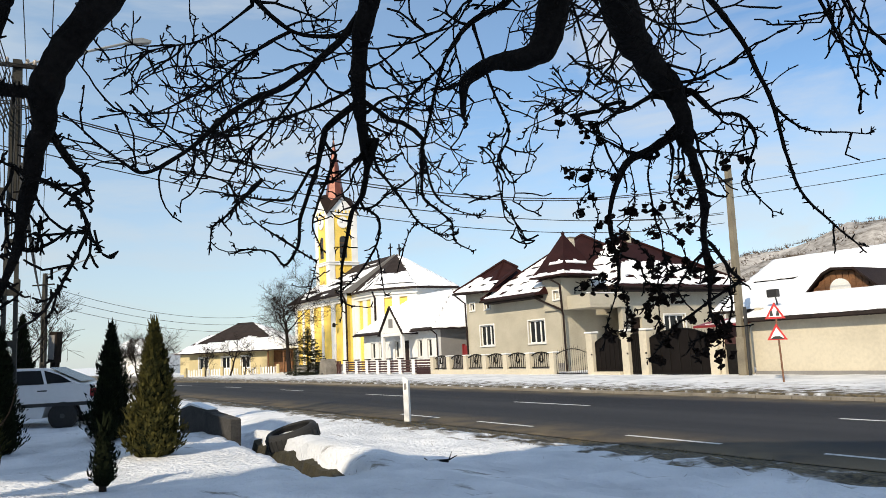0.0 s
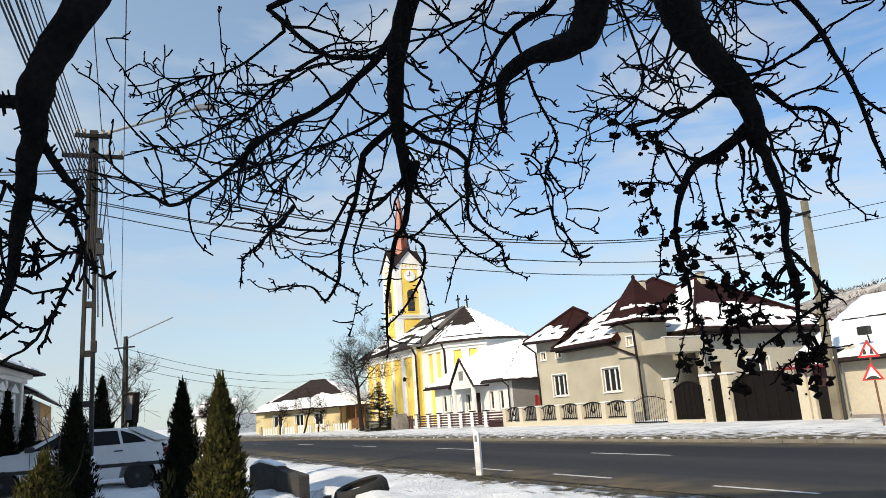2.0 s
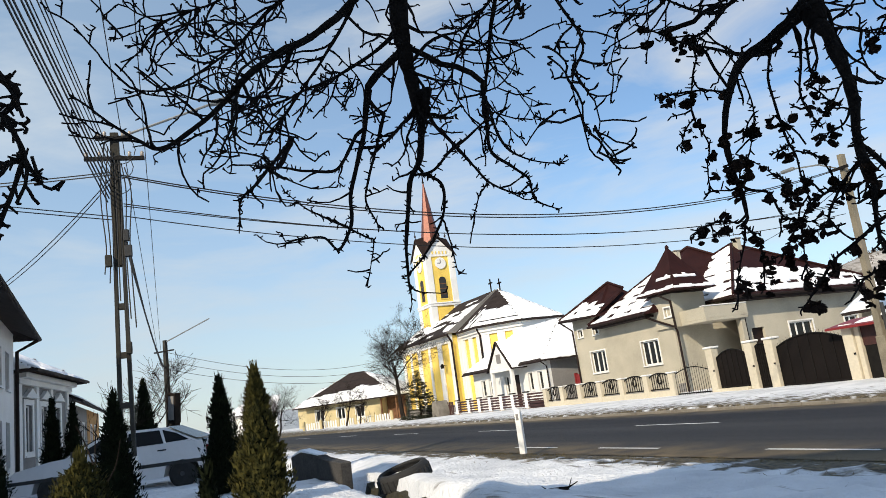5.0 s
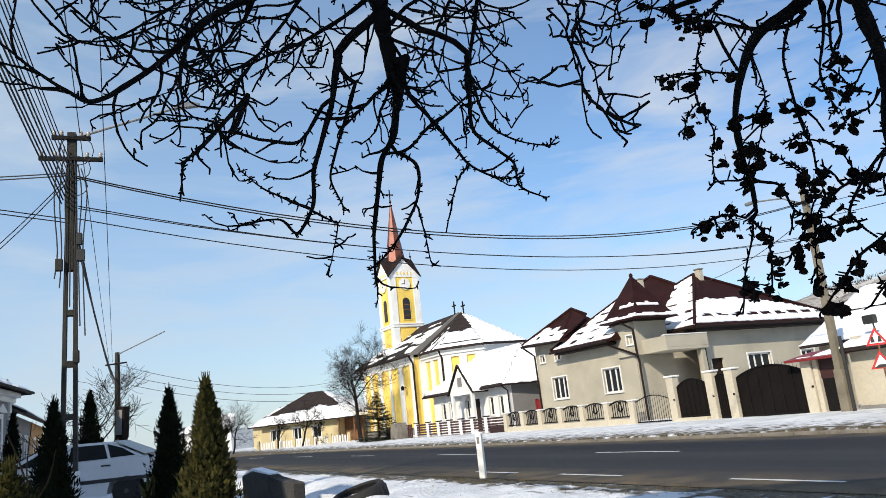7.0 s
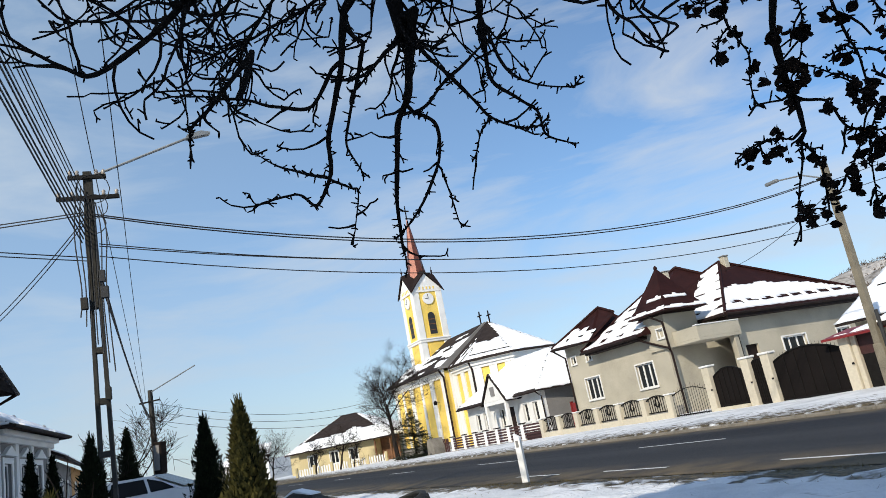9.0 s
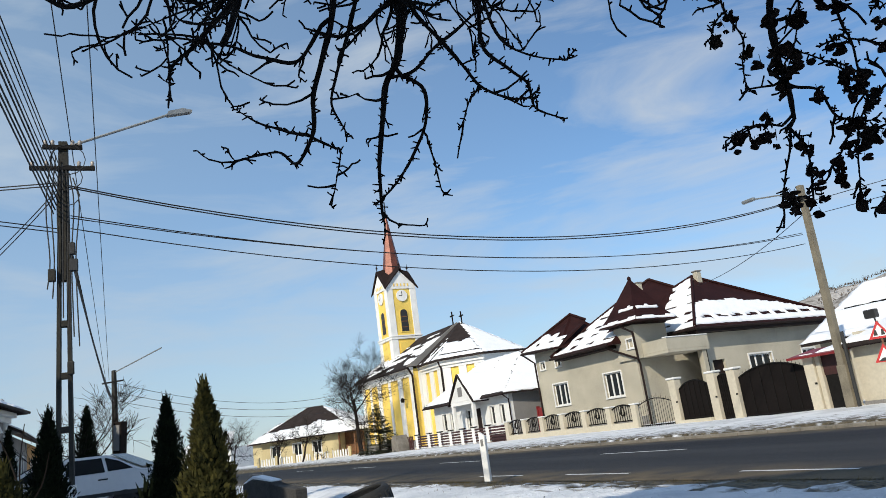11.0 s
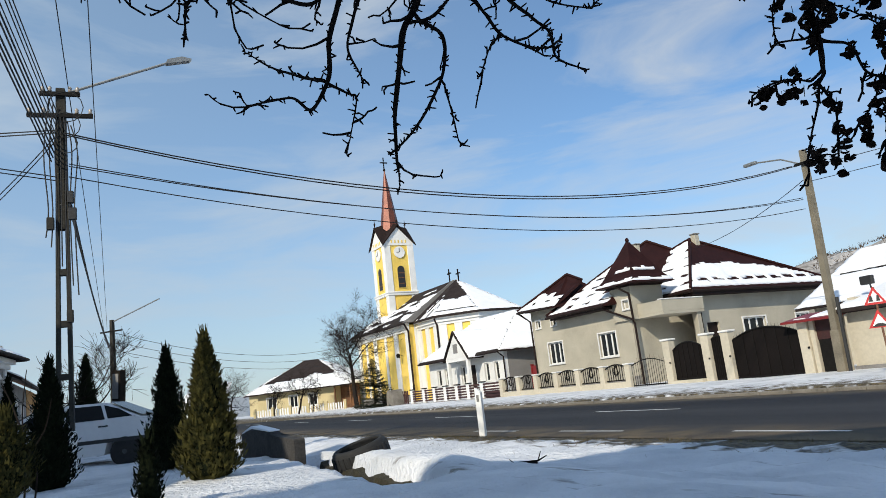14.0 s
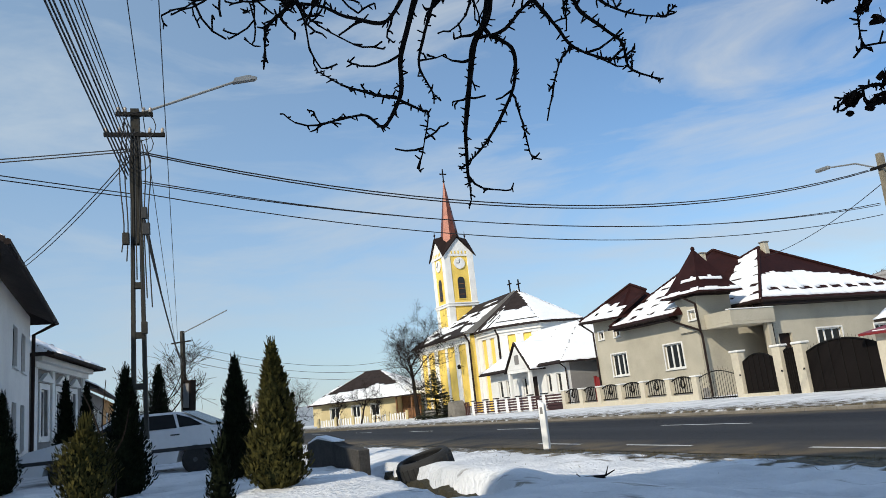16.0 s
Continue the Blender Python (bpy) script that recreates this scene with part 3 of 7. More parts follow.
# dark ceiling and door colour deepen the shade of the porch recess
part("porch_ceiling", boxm(10.4, 11.6, 3.1, 5.7, 3.9, 4.0), FASCIA, house)
part("front_door", boxm(10.55, 11.45, 5.62, 5.69, 0.45, 2.7), FASCIA, house, "front door, darkened to deepen the porch shade")
part("wall", boxm(1.5, 11.9, 13.5, 13.8, 0.3, 5.0), RENDERW, house)
part("plinth", boxm(1.47, 10.43, -0.05, -0.003, 0.3, 0.9), GREYP, house)
part("turret", holed(bmesh.new(), 9.2, 10.75, 3.75, 5.6, -0.12, 0.12, [(10.06, 10.52, 4.33, 4.8)]), RENDERW, house)
window(house, 10.06, 10.52, 4.33, 4.8, -0.12, bars=1, surround=0.07)
part("turret_wall", boxm(10.51, 10.75, 0.12, 2.1, 3.75, 5.6), RENDERW, house)
part("turret_wall", boxm(9.2, 9.44, 0.12, 2.1, 5.0, 5.6), RENDERW, house)
part("turret_cornice", boxm(9.05, 10.9, -0.27, 2.1, 5.48, 5.6, bevel=0.03), FASCIA, house)
part("balcony_slab", boxm(10.76, 12.5, 0.2, 3.08, 3.74, 3.9, bevel=0.02), RENDERW, house)
part("balcony_parapet", boxm(12.3, 12.5, 0.2, 3.08, 3.9, 4.48), RENDERW, house)
part("balcony_parapet", boxm(10.76, 12.3, 0.2, 0.38, 3.9, 4.48), RENDERW, house)
part("balcony_coping", boxm(12.26, 12.54, 0.16, 3.08, 4.48, 4.54, bevel=0.02), WHITEW, house)
part("column", boxm(12.1, 12.4, 2.6, 2.9, 0.4, 3.74, bevel=0.02), RENDERW, house)
# turret roof: a flared pyramid
rings = [(1.48, 5.56), (1.12, 6.02), (0.56, 7.02), (0.05, 7.96)]
bm = bmesh.new()
cx, cy = 10.2, 0.75
rr = [[bm.verts.new((cx + r * a, cy + r * b, z)) for a, b in ((-1, -1), (1, -1), (1, 1), (-1, 1))] for r, z in rings]
for a, b in zip(rr, rr[1:]):
    for k in range(4):
        bm.faces.new([a[k], a[(k + 1) % 4], b[(k + 1) % 4], b[k]])
bm.faces.new(rr[0][::-1])
bm.faces.new(rr[-1])
troof = part("turret_roof", bm, TILE, house, "dark red pointed turret roof")
fin = bmesh.new()
lathe(fin, [(0.05, 7.9), (0.11, 8.0), (0.09, 8.1), (0.02, 8.16)], 8, (cx, cy, 0))
part("finial", fin, TILE, troof)
for pts in (((cx + 1.48, cy - 1.48, 5.57), (cx + 1.48, cy + 1.48, 5.57), (cx + 1.12, cy + 1.12, 6.03), (cx + 1.12, cy - 1.12, 6.03)), ((cx - 1.48, cy - 1.48, 5.57), (cx + 1.48, cy - 1.48, 5.57), (cx + 1.12, cy - 1.12, 6.03), (cx - 1.12, cy - 1.12, 6.03))):
    part("snow", snow_sheet(pts, lambda s, t: 0.06 < t < 0.30 + 0.1 * noise.noise(Vector((s * 1.3, 2.2, 4.0))), 0.05, 0.08, 5), ROOFSNOW, troof, "lying snow", smooth=True)
for k, (a, b) in enumerate((((cx + 1.0, cy - 0.8, 6.24), (cx + 1.0, cy + 0.7, 6.24)), ((cx - 0.2, cy - 1.0, 6.24), (cx + 0.9, cy - 1.0, 6.24)))):
    up = Vector((-0.28, 0, 0.5)) if k == 0 else Vector((0, 0.28, 0.5))
    a, b = Vector(a), Vector(b)
    part("snow", snow_sheet([tuple(a), tuple(b), tuple(b + up * 0.6), tuple(a + up * 0.6)], lambda s, t: t < 0.2 + 0.1 * noise.noise(Vector((s * 2, 1, 1))), 0.05, 0.07, 6), ROOFSNOW, troof, "lying snow", smooth=True)
# main roof
b1 = dashes((0.6, 1.5, 2.5, 3.5), 1.45, 0.42, 1.0, 0.26)
FRONT = [(4.1, -0.75, 4.78), (9.6, -0.75, 4.78), (6.75, 5.55, 8.69), (6.1, 4.55, 8.07)]
roof_face(house, FRONT, TILE, lambda s, t: not b1(s, t) and t > 0.12 and t < 5.6, seed=1)
roof_face(house, [(9.6, -0.75, 4.78), (9.7, 3.2, 5.0), (8.26, 6.0, 7.83), (6.75, 5.55, 8.69)], TILE)
roof_face(house, [(4.1, 8.5, 4.9), (4.1, -0.75, 4.78), (6.1, 4.55, 8.07), (6.75, 5.55, 8.69)], TILE)
roof_face(house, [(8.26, 6.0, 7.83), (8.6, 9.5, 5.2), (4.1, 8.5, 4.9), (6.75, 5.55, 8.69)], TILE)
# the lower hip at the far end
b4 = dashes((0.55, 1.3), 1.2, 0.3, 4.0, 0.16)
roof_face(house, [(1.0, -0.62, 5.52), (4.9, -0.62, 5.36), (5.1, 1.5, 6.75), (3.62, 1.6, 7.35)], TILE, lambda s, t: not b4(s, t) and t < 1.3 + 0.5 * noise.noise(Vector((s * 1.1, 1, 7))) and not (s > 2.9 and t > 0.9), seed=51)
roof_face(house, [(4.9, -0.62, 5.36), (5.3, 4.0, 5.5), (3.62, 1.6, 7.35)], TILE)
roof_face(house, [(1.0, 5.0, 5.52), (1.0, -0.62, 5.52), (3.62, 1.6, 7.35)], TILE, lambda s, t: noise.noise(Vector((s * 0.8, t, 8))) > -0.1, seed=2)
roof_face(house, [(5.3, 4.0, 5.5), (1.0, 5.0, 5.52), (3.62, 1.6, 7.35)], TILE)
# the tall hip over the side wing
b2 = dashes((0.6, 1.5, 2.4, 3.3, 4.2), 1.7, 0.4, 2.0, 0.17)
roof_face(house, [(6.4, 2.3, 4.93), (12.55, 2.3, 4.93), (9.21, 6.5, 8.25), (8.26, 6.0, 7.85), (7.0, 5.5, 7.46)], TILE, lambda s, t: not b2(s, t) and t < 5.2, seed=3)
b3 = dashes((0.75,), 1.15, 0.74, 3.0, 0.2)
roof_face(house, [(12.55, 2.3, 4.93), (12.6, 14.5, 4.9), (9.21, 6.5, 8.25)], TILE,
          lambda s, t: not b3(s, t) and t > 0.1 and t < 2.3 - 1.5 * ((s - 4.4) / 6.5) ** 2 + 0.3 * noise.noise(Vector((s * 0.9, 5, 5))), seed=4)
roof_face(house, [(12.6, 14.5, 4.9), (4.2, 14.5, 4.9), (9.21, 6.5, 8.25)], TILE)
roof_face(house, [(4.2, 14.5, 4.9), (6.4, 8.0, 5.0), (8.26, 6.0, 7.85), (9.21, 6.5, 8.25)], TILE)
for a, b in (((4.1, -0.81, 4.68), (9.3, -0.81, 4.68)), ((1.0, -0.68, 5.42), (4.3, -0.68, 5.30)), ((9.9, 2.24, 4.82), (12.55, 2.24, 4.82)), ((12.61, 2.3, 4.82), (12.66, 14.5, 4.8))):
    part("gutter", tubem([a, b], 0.07, sides=8), FASCIA, house, "dark brown gutter")
part("soffit", boxm(11.9, 12.55, 2.4, 14.3, 4.62, 4.76), FASCIA, house)
part("soffit", boxm(4.4, 9.2, -0.72, -0.003, 4.52, 4.62), FASCIA, house)
for a, b in (((12.55, 2.3, 4.99), (9.21, 6.5, 8.31)), ((9.21, 6.5, 8.31), (12.6, 14.5, 4.96)), ((9.21, 6.5, 8.31), (8.26, 6.0, 7.91)), ((4.1, -0.75, 4.84), (6.1, 4.55, 8.13)), ((6.1, 4.55, 8.13), (6.75, 5.55, 8.75)), ((6.75, 5.55, 8.75), (8.26, 6.0, 7.9)), ((1.0, -0.62, 5.56), (3.62, 1.6, 7.4)), ((3.62, 1.6, 7.4), (5.1, 1.5, 6.8))):
    part("ridge_cap", tubem([a, b], 0.08, sides=8), TILE, house)
pipe(house, [(1.1, -0.66, 5.4), (1.5, -0.1, 4.8), (1.56, -0.08, 0.4)], 0.055)
pipe(house, [(8.9, -0.78, 4.66), (9.4, -0.22, 4.25), (10.72, -0.2, 3.75), (10.72, -0.1, 3.5), (10.72, -0.1, 0.4)], 0.06)
pipe(house, [(10.3, -0.62, 5.5), (10.72, -0.22, 5.1), (10.76, -0.2, 3.7)], 0.06)
pipe(house, [(12.6, 2.35, 4.85), (12.2, 2.6, 4.5), (12.0, 3.3, 4.2), (11.98, 3.3, 0.4)], 0.055)
for x, y, z in ((9.45, 6.7, 8.5), (8.5, 2.9, 8.12)):
    ch = part("chimney", boxm(x - 0.17, x + 0.17, y - 0.17, y + 0.17, z - 2.2, z, bevel=0.02), RENDERW, house)
    part("chimney_cap", boxm(x - 0.22, x + 0.22, y - 0.22, y + 0.22, z, z + 0.07, bevel=0.02), GREYP, ch)

# white low house with a porch gable
wh = thing("house", S(54.8, 28.2), "low white house with porch gable and snowy roof", "house")
ww = [(1.3, 2.0, 1.5, 2.75), (2.6, 3.3, 1.5, 2.75), (8.6, 9.2, 1.5, 2.75), (9.9, 10.5, 1.5, 2.75), (5.2, 5.8, 1.5, 2.75), (6.5, 7.3, 0.5, 2.75)]
part("wall", holed(bmesh.new(), 0, 11.2, 0.3, 3.4, 0, 0.3, ww), WHITEW, wh)
for w in ww[:5]:
    window(wh, *w, 0, bars=1, surround=0.06, frame_mat=WHITEP)
part("door", boxm(6.5, 7.3, 0.12, 0.18, 0.5, 2.75), FASCIA, wh, "dark door")
# side wall in grey: the dimmer side of a white house, put into colour
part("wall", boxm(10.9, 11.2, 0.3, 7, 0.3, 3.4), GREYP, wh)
part("wall", boxm(0, 0.3, 0.3, 7, 0.3, 3.4), WHITEW, wh)
part("wall", boxm(0, 11.2, 7, 7.3, 0.3, 3.4), WHITEW, wh)
full = (lambda s, t: True)
roof_face(wh, [(-0.7, -0.6, 3.45), (11.6, -0.6, 3.45), (8.2, 3.5, 6.45), (2.6, 3.5, 6.45)], SLATE, lambda s, t: t > 0.1 and not (abs(s - 9.0 + 0.55 * t) < 0.1 and noise.noise(Vector((t * 3, 1, 6))) > 0.1), seed=21, cell=0.16)
roof_face(wh, [(11.6, -0.6, 3.45), (12.6, 7.9, 3.45), (8.2, 3.5, 6.45)], SLATE, lambda s, t: t > 0.1 and not (s < 0.2 + 0.45 * t and noise.noise(Vector((t * 2.5, 4, 6))) > 0.1), seed=22, cell=0.2)
roof_face(wh, [(-0.7, 7.9, 3.45), (-0.7, -0.6, 3.45), (2.6, 3.5, 6.45)], SLATE, full, seed=23, cell=0.2)
roof_face(wh, [(12.6, 7.9, 3.45), (-0.7, 7.9, 3.45), (2.6, 3.5, 6.45), (8.2, 3.5, 6.45)], SLATE, full, seed=24, cell=0.3)
part("gable", prism(bmesh.new(), [(5.2, 3.35), (8.4, 3.35), (6.8, 5.1)], "y", -1.2, -1.05), WHITEW, wh)
part("gable_window", boxm(6.5, 7.1, -1.23, -1.203, 3.7, 4.35), GREYP, wh)
for s in (1, -1):
    roof_face(wh, [(6.8 - s * 1.85, -1.35, 3.25), (6.8 - s * 1.85, 2.0, 3.25), (6.8, 2.0, 5.3), (6.8, -1.35, 5.3)], SLATE, lambda s, t: s > 0.12, seed=25, thick=0.1)
part("porch_beam", boxm(5.2, 8.4, -1.2, -1.04, 3.1, 3.34), WHITEP, wh)
for x in (5.35, 8.25):
    part("column", boxm(x - 0.12, x + 0.12, -1.2, -0.96, 0.4, 3.1, bevel=0.015), WHITEP, wh)
part("gutter", tubem([(-0.7, -0.66, 3.35), (11.6, -0.66, 3.35)], 0.06), FASCIA, wh)
pipe(wh, [(11.4, -0.6, 3.35), (11.25, -0.06, 3.0), (11.25, -0.06, 0.4)])
shed = thing("shed", S(40.55, 29.2, 0.4), "red painted door panel between the houses", "shed")
part("panel", boxm(-1.3, -0.2, 0, 0.1, 0, 1.75, bevel=0.01), REDM, shed)
part("post", boxm(-1.42, -1.3, -0.05, 0.15, 0, 1.85), REDM, shed)

# church
church = thing("church", S(74.2, 30.0), "yellow church with white pilasters and snowy roof", "church")
part("wall", boxm(0, 12.6, 0, 0.5, 0.2, 7.3), YELLOW, church)
part("wall", boxm(0, 0.5, 0.5, 10, 0.2, 7.3), YELLOW, church)
part("wall", boxm(0, 12.6, 10, 10.5, 0.2, 7.3), YELLOW, church)
aps = [(12.6, 0.9), (16.6, 0.9), (19.4, 3.4), (19.4, 7.2), (16.6, 9.6), (12.6, 9.6)]
part("apse_wall", prism(bmesh.new(), aps, "z", 0.2, 7.3), YELLOW, church)
part("end_wall", boxm(12.3, 12.6, 0.5, 10, 0.2, 7.3), WHITEW, church)
for x, w in ((0.35, 0.6), (2.3, 0.4), (4.6, 0.8), (7.2, 0.45), (9.7, 0.9), (12.15, 0.7)):
    part("pilaster", boxm(x - w / 2, x + w / 2, -0.12, -0.003, 0.2, 6.7, bevel=0.02), WHITEP, church, "white painted pilaster")
part("plinth", boxm(-0.1, 12.7, -0.18, -0.125, 0.2, 1.1, bevel=0.02), GREYP, church)
for a, b in zip(aps, aps[1:4]):
    a, b = Vector((*a, 0)), Vector((*b, 0))
    d = (b - a).normalized()
    nn = Vector((d.y, -d.x, 0))
    L = (b - a).length
    for s0, s1 in ((0.02, 0.8), (L * 0.5 - 0.35, L * 0.5 + 0.35), (L - 0.8, L - 0.02)):
        bm = bmesh.new()
        q = [a + d * s0 + nn * 0.004, a + d * s1 + nn * 0.004, a + d * s1 + nn * 0.12, a + d * s0 + nn * 0.12]
        prism(bm, [(p.x, p.y) for p in q], "z", 0.2, 6.7)
        part("pilaster", bm, WHITEP, church, "white painted pilaster")
for z0, z1, o in ((6.7, 6.95, 0.16), (6.95, 7.3, 0.3), (7.3, 7.5, 0.5)):
    part("cornice", boxm(-o, 12.6 + 0.1, -o, -0.004, z0, z1, bevel=0.02), WHITEP, church, "white stepped cornice")
    part("cornice", prism(bmesh.new(), [(12.72, 0.9 - o), (16.6 + o * 0.4, 0.9 - o), (19.4 + o, 3.4 - o * 0.4), (19.4 + o, 7.2), (16.6, 9.6 + o), (12.72, 9.6 + o)], "z", z0, z1), WHITEP, church, "white stepped cornice")
roof_face(church, [(-0.7, -0.7, 7.5), (12.9, -0.7, 7.5), (12.9, 5, 11.2), (2.2, 5, 11.2)], SLATE, lambda s, t: noise.noise(Vector((s * 0.35, t * 1.3, 12))) * 1.2 + 0.10 - 0.9 * (abs(t - 2.8) / 3.0) ** 3 > 0.0 and s > 1.2, cell=0.2, seed=31, thick=0.2)
roof_face(church, [(-0.7, 10.7, 7.5), (-0.7, -0.7, 7.5), (2.2, 5, 11.2)], SLATE, None, thick=0.2)
roof_face(church, [(12.9, 10.7, 7.5), (-0.7, 10.7, 7.5), (2.2, 5, 11.2), (12.9, 5, 11.2)], SLATE, None, thick=0.2)
ap = [(12.9, 0.3), (16.8, 0.3), (20.0, 3.1), (20.0, 7.4), (16.8, 10.2), (12.9, 10.2)]
for k, (a, b) in enumerate(zip(ap, ap[1:])):
    kp = [lambda s, t: t < 3.4 + 0.9 * noise.noise(Vector((s, 3, 3))) and noise.noise(Vector((s * 1.4, t * 0.5, 14))) > -0.1 and s > 0.6 + 0.35 * t, lambda s, t: t < 2.9 + 0.9 * noise.noise(Vector((s, 4, 3))) and not abs(t - 0.7) < 0.12 * (1 + noise.noise(Vector((s * 3, 2, 2)))), full, full, full][k]
    roof_face(church, [(*a, 7.5), (*b, 7.5), (13.4, 5, 11.2)], SLATE, kp, cell=0.2, seed=32 + k, thick=0.2)
part("end_gable", prism(bmesh.new(), [(-0.7, 7.5), (10.7, 7.5), (5, 11.25)], "x", 12.75, 12.95), GREYP, church)
for x, z in ((12.2, 11.2), (13.9, 10.9)):
    part("cross", box(box(bmesh.new(), x - 0.05, x + 0.05, 4.95, 5.05, z, z + 1.2), x - 0.36, x + 0.36, 4.95, 5.05, z + 0.72, z + 0.83), IRON, church, "dark iron cross")
for x in (12.75, 16.65):
    pipe(church, [(x, -0.55 if x < 14 else 0.5, 7.4), (x + 0.05, -0.2 if x < 14 else 0.74, 6.7), (x + 0.05, -0.2 if x < 14 else 0.74, 0.4)], 0.09)
lm = thing("wall_lamp", S(74.2 - 10.9, 29.75, 4.6), "small dark lamp on the church wall", "lamp")
part("bracket", tubem([(0, 0.12, 0.1), (0, -0.3, 0.2)], 0.03), IRON, lm)
part("head", lathe(bmesh.new(), [(0.06, 0.3), (0.2, 0.15), (0.14, -0.1)], 8, (0, -0.32, 0)), IRON, lm)

# tower, on the church's far end
tw, tx, ty = 1.62, 2.9, 3.6
part("tower_wall", boxm(tx - tw, tx + tw, ty - tw, ty + tw, 7.5, 16.9), YELLOW, church)
for sx in (-1, 1):
    for sy in (-1, 1):
        x, y = tx + sx * (tw - 0.29), ty + sy * (tw - 0.29)
        part("tower_pilaster", boxm(x - 0.36, x + 0.36, y - 0.36, y + 0.36, 7.5, 16.75, bevel=0.02), WHITEP, church, "white corner pilaster")
for z0, z1, o in ((11.2, 11.45, 0.14), (11.45, 11.6, 0.2)):
    part("tower_cornice", boxm(tx - tw - o, tx + tw + o, ty - tw - o, ty + tw + o, z0, z1, bevel=0.03), WHITEP, church, "white cornice")
part("tower_base_panel", boxm(tx + tw + 0.01, tx + tw + 0.1, ty - 0.8, ty + 0.8, 8.2, 10.9), YELLOW, church)


def round_top(x0, x1, z0, z1, n=8):
    r, c = (x1 - x0) / 2, (x0 + x1) / 2
    return [(x0, z0), (x1, z0)] + [(c + r * math.cos(math.pi * i / n), z1 - r + r * math.sin(math.pi * i / n)) for i in range(n + 1)]


for side in (0, 1):
    c = ty if side else tx
    f = (tx + tw) if side else (ty - tw)
    d = 1 if side else -1
    ax = "x" if side else "y"

    def both(pts, a, b, m, nm, lab=""):
        lo, hi = sorted((f + d * a, f + d * b))
        return part(nm, prism(bmesh.new(), pts, ax, lo, hi), m, church, lab)
    both(round_top(c - 0.5, c + 0.5, 11.9, 14.45), 0.01, 0.05, YELLOW, "window_surround")
    # black plate on the solid wall paints the dark inside of the opening
    both(round_top(c - 0.4, c + 0.4, 12.0, 14.3), 0.055, 0.07, SIGNB, "belfry_shade", "black round-headed plate for the shade in the belfry opening")
    for zz in (12.4, 13.0, 13.5):
        both([(c - 0.34, zz), (c + 0.34, zz), (c + 0.34, zz + 0.08), (c - 0.34, zz + 0.08)], 0.075, 0.1, WOOD, "louvre")
    both([(c - tw - 0.05, 16.5), (c + tw + 0.05, 16.5), (c + tw + 0.05, 16.75), (c, 18.45), (c - tw - 0.05, 16.75)], -0.2, 0.1, WHITEP, "tower_gablet", "white pointed gablet")
    for q in range(5):
        x = c - 0.8 + 0.4 * q
        both([(x - 0.07, 16.75), (x + 0.07, 16.75), (x + 0.07, 17.05), (x - 0.07, 17.05)], 0.101, 0.13, YELLOW, "gablet_slot")
    both([(c + 0.62 * math.cos(2 * math.pi * i / 20), 15.75 + 0.62 * math.sin(2 * math.pi * i / 20)) for i in range(20)], 0.02, 0.12, WHITEP, "clock_face", "white round clock face")
    both([(c - 0.03, 15.75), (c + 0.03, 15.75), (c + 0.03, 16.2), (c - 0.03, 16.2)], 0.122, 0.14, SIGNB, "clock_pointer")
    both([(c - 0.35, 15.71), (c - 0.035, 15.71), (c - 0.035, 15.78), (c - 0.35, 15.78)], 0.122, 0.14, SIGNB, "clock_pointer")
bm = bmesh.new()
rr = [[bm.verts.new((tx + r * math.cos(a), ty + r * math.sin(a), z)) for a in (math.pi / 4 * j + math.pi / 8 for j in range(8))] for r, z in ((1.15, 18.1), (1.0, 18.9), (0.88, 19.6), (0.05, 25.2))]
for a, b in zip(rr, rr[1:]):
    for k in range(8):
        bm.faces.new([a[k], a[(k + 1) % 8], b[(k + 1) % 8], b[k]])
bm.faces.new(rr[0][::-1])
bm.faces.new(rr[-1])
part("spire", bm, COPPER, church, "reddish sheet metal spire")
# four gabled roof faces round the foot of the spire
for k in range(4):
    out = Vector((math.cos(math.pi / 2 * k), math.sin(math.pi / 2 * k), 0))
    along = Vector((-out.y, out.x, 0))
    o = Vector((tx, ty, 0))
    peak = o + out * (tw + 0.3) + Vector((0, 0, 18.75))
    for sgn in (1, -1):
        corner = o + out * (tw + 0.3) + along * sgn * (tw + 0.3) + Vector((0, 0, 16.55))
        part("spire_skirt", slab(bmesh.new(), [tuple(peak), tuple(corner), tuple(o + Vector((0, 0, 19.3)))], 0.16), FASCIA, church, "dark brown gabled spire foot")
    part("finial", lathe(bmesh.new(), [(0.05, 18.6), (0.05, 19.0), (0.13, 19.1), (0.05, 19.25), (0.02, 19.6)], 8, tuple(o + out * (tw + 0.15))), FASCIA, church, smooth=True)
bm = lathe(bmesh.new(), [(0.05, 25.1), (0.16, 25.25), (0.05, 25.4)], 8, (tx, ty, 0))
box(bm, tx - 0.05, tx + 0.05, ty - 0.05, ty + 0.05, 25.3, 26.7)
box(bm, tx - 0.05, tx + 0.05, ty - 0.42, ty + 0.42, 26.05, 26.17)
part("tower_cross", bm, IRON, church, "dark iron cross")

# far yellow house with its picket fence
fh = thing("house", pose(-27.6, 80.0, 0.1, 0, 0, -17), "low yellow far house with snowy dark roof", "house")
fw = [(1.2, 2.3, 1.0, 2.2), (4.0, 5.0, 1.0, 2.2), (6.4, 7.4, 1.0, 2.2)]
part("wall", holed(bmesh.new(), 0, 9.6, 0, 2.7, 0, 0.3, fw), YELLOW2, fh)
for w in fw:
    window(fh, *w, 0, bars=2, surround=0.1)
part("wall", boxm(9.3, 9.6, 0.3, 8, 0, 2.7), YELLOW2, fh)
part("wall", boxm(0, 0.3, 0.3, 8, 0, 2.7), YELLOW2, fh)
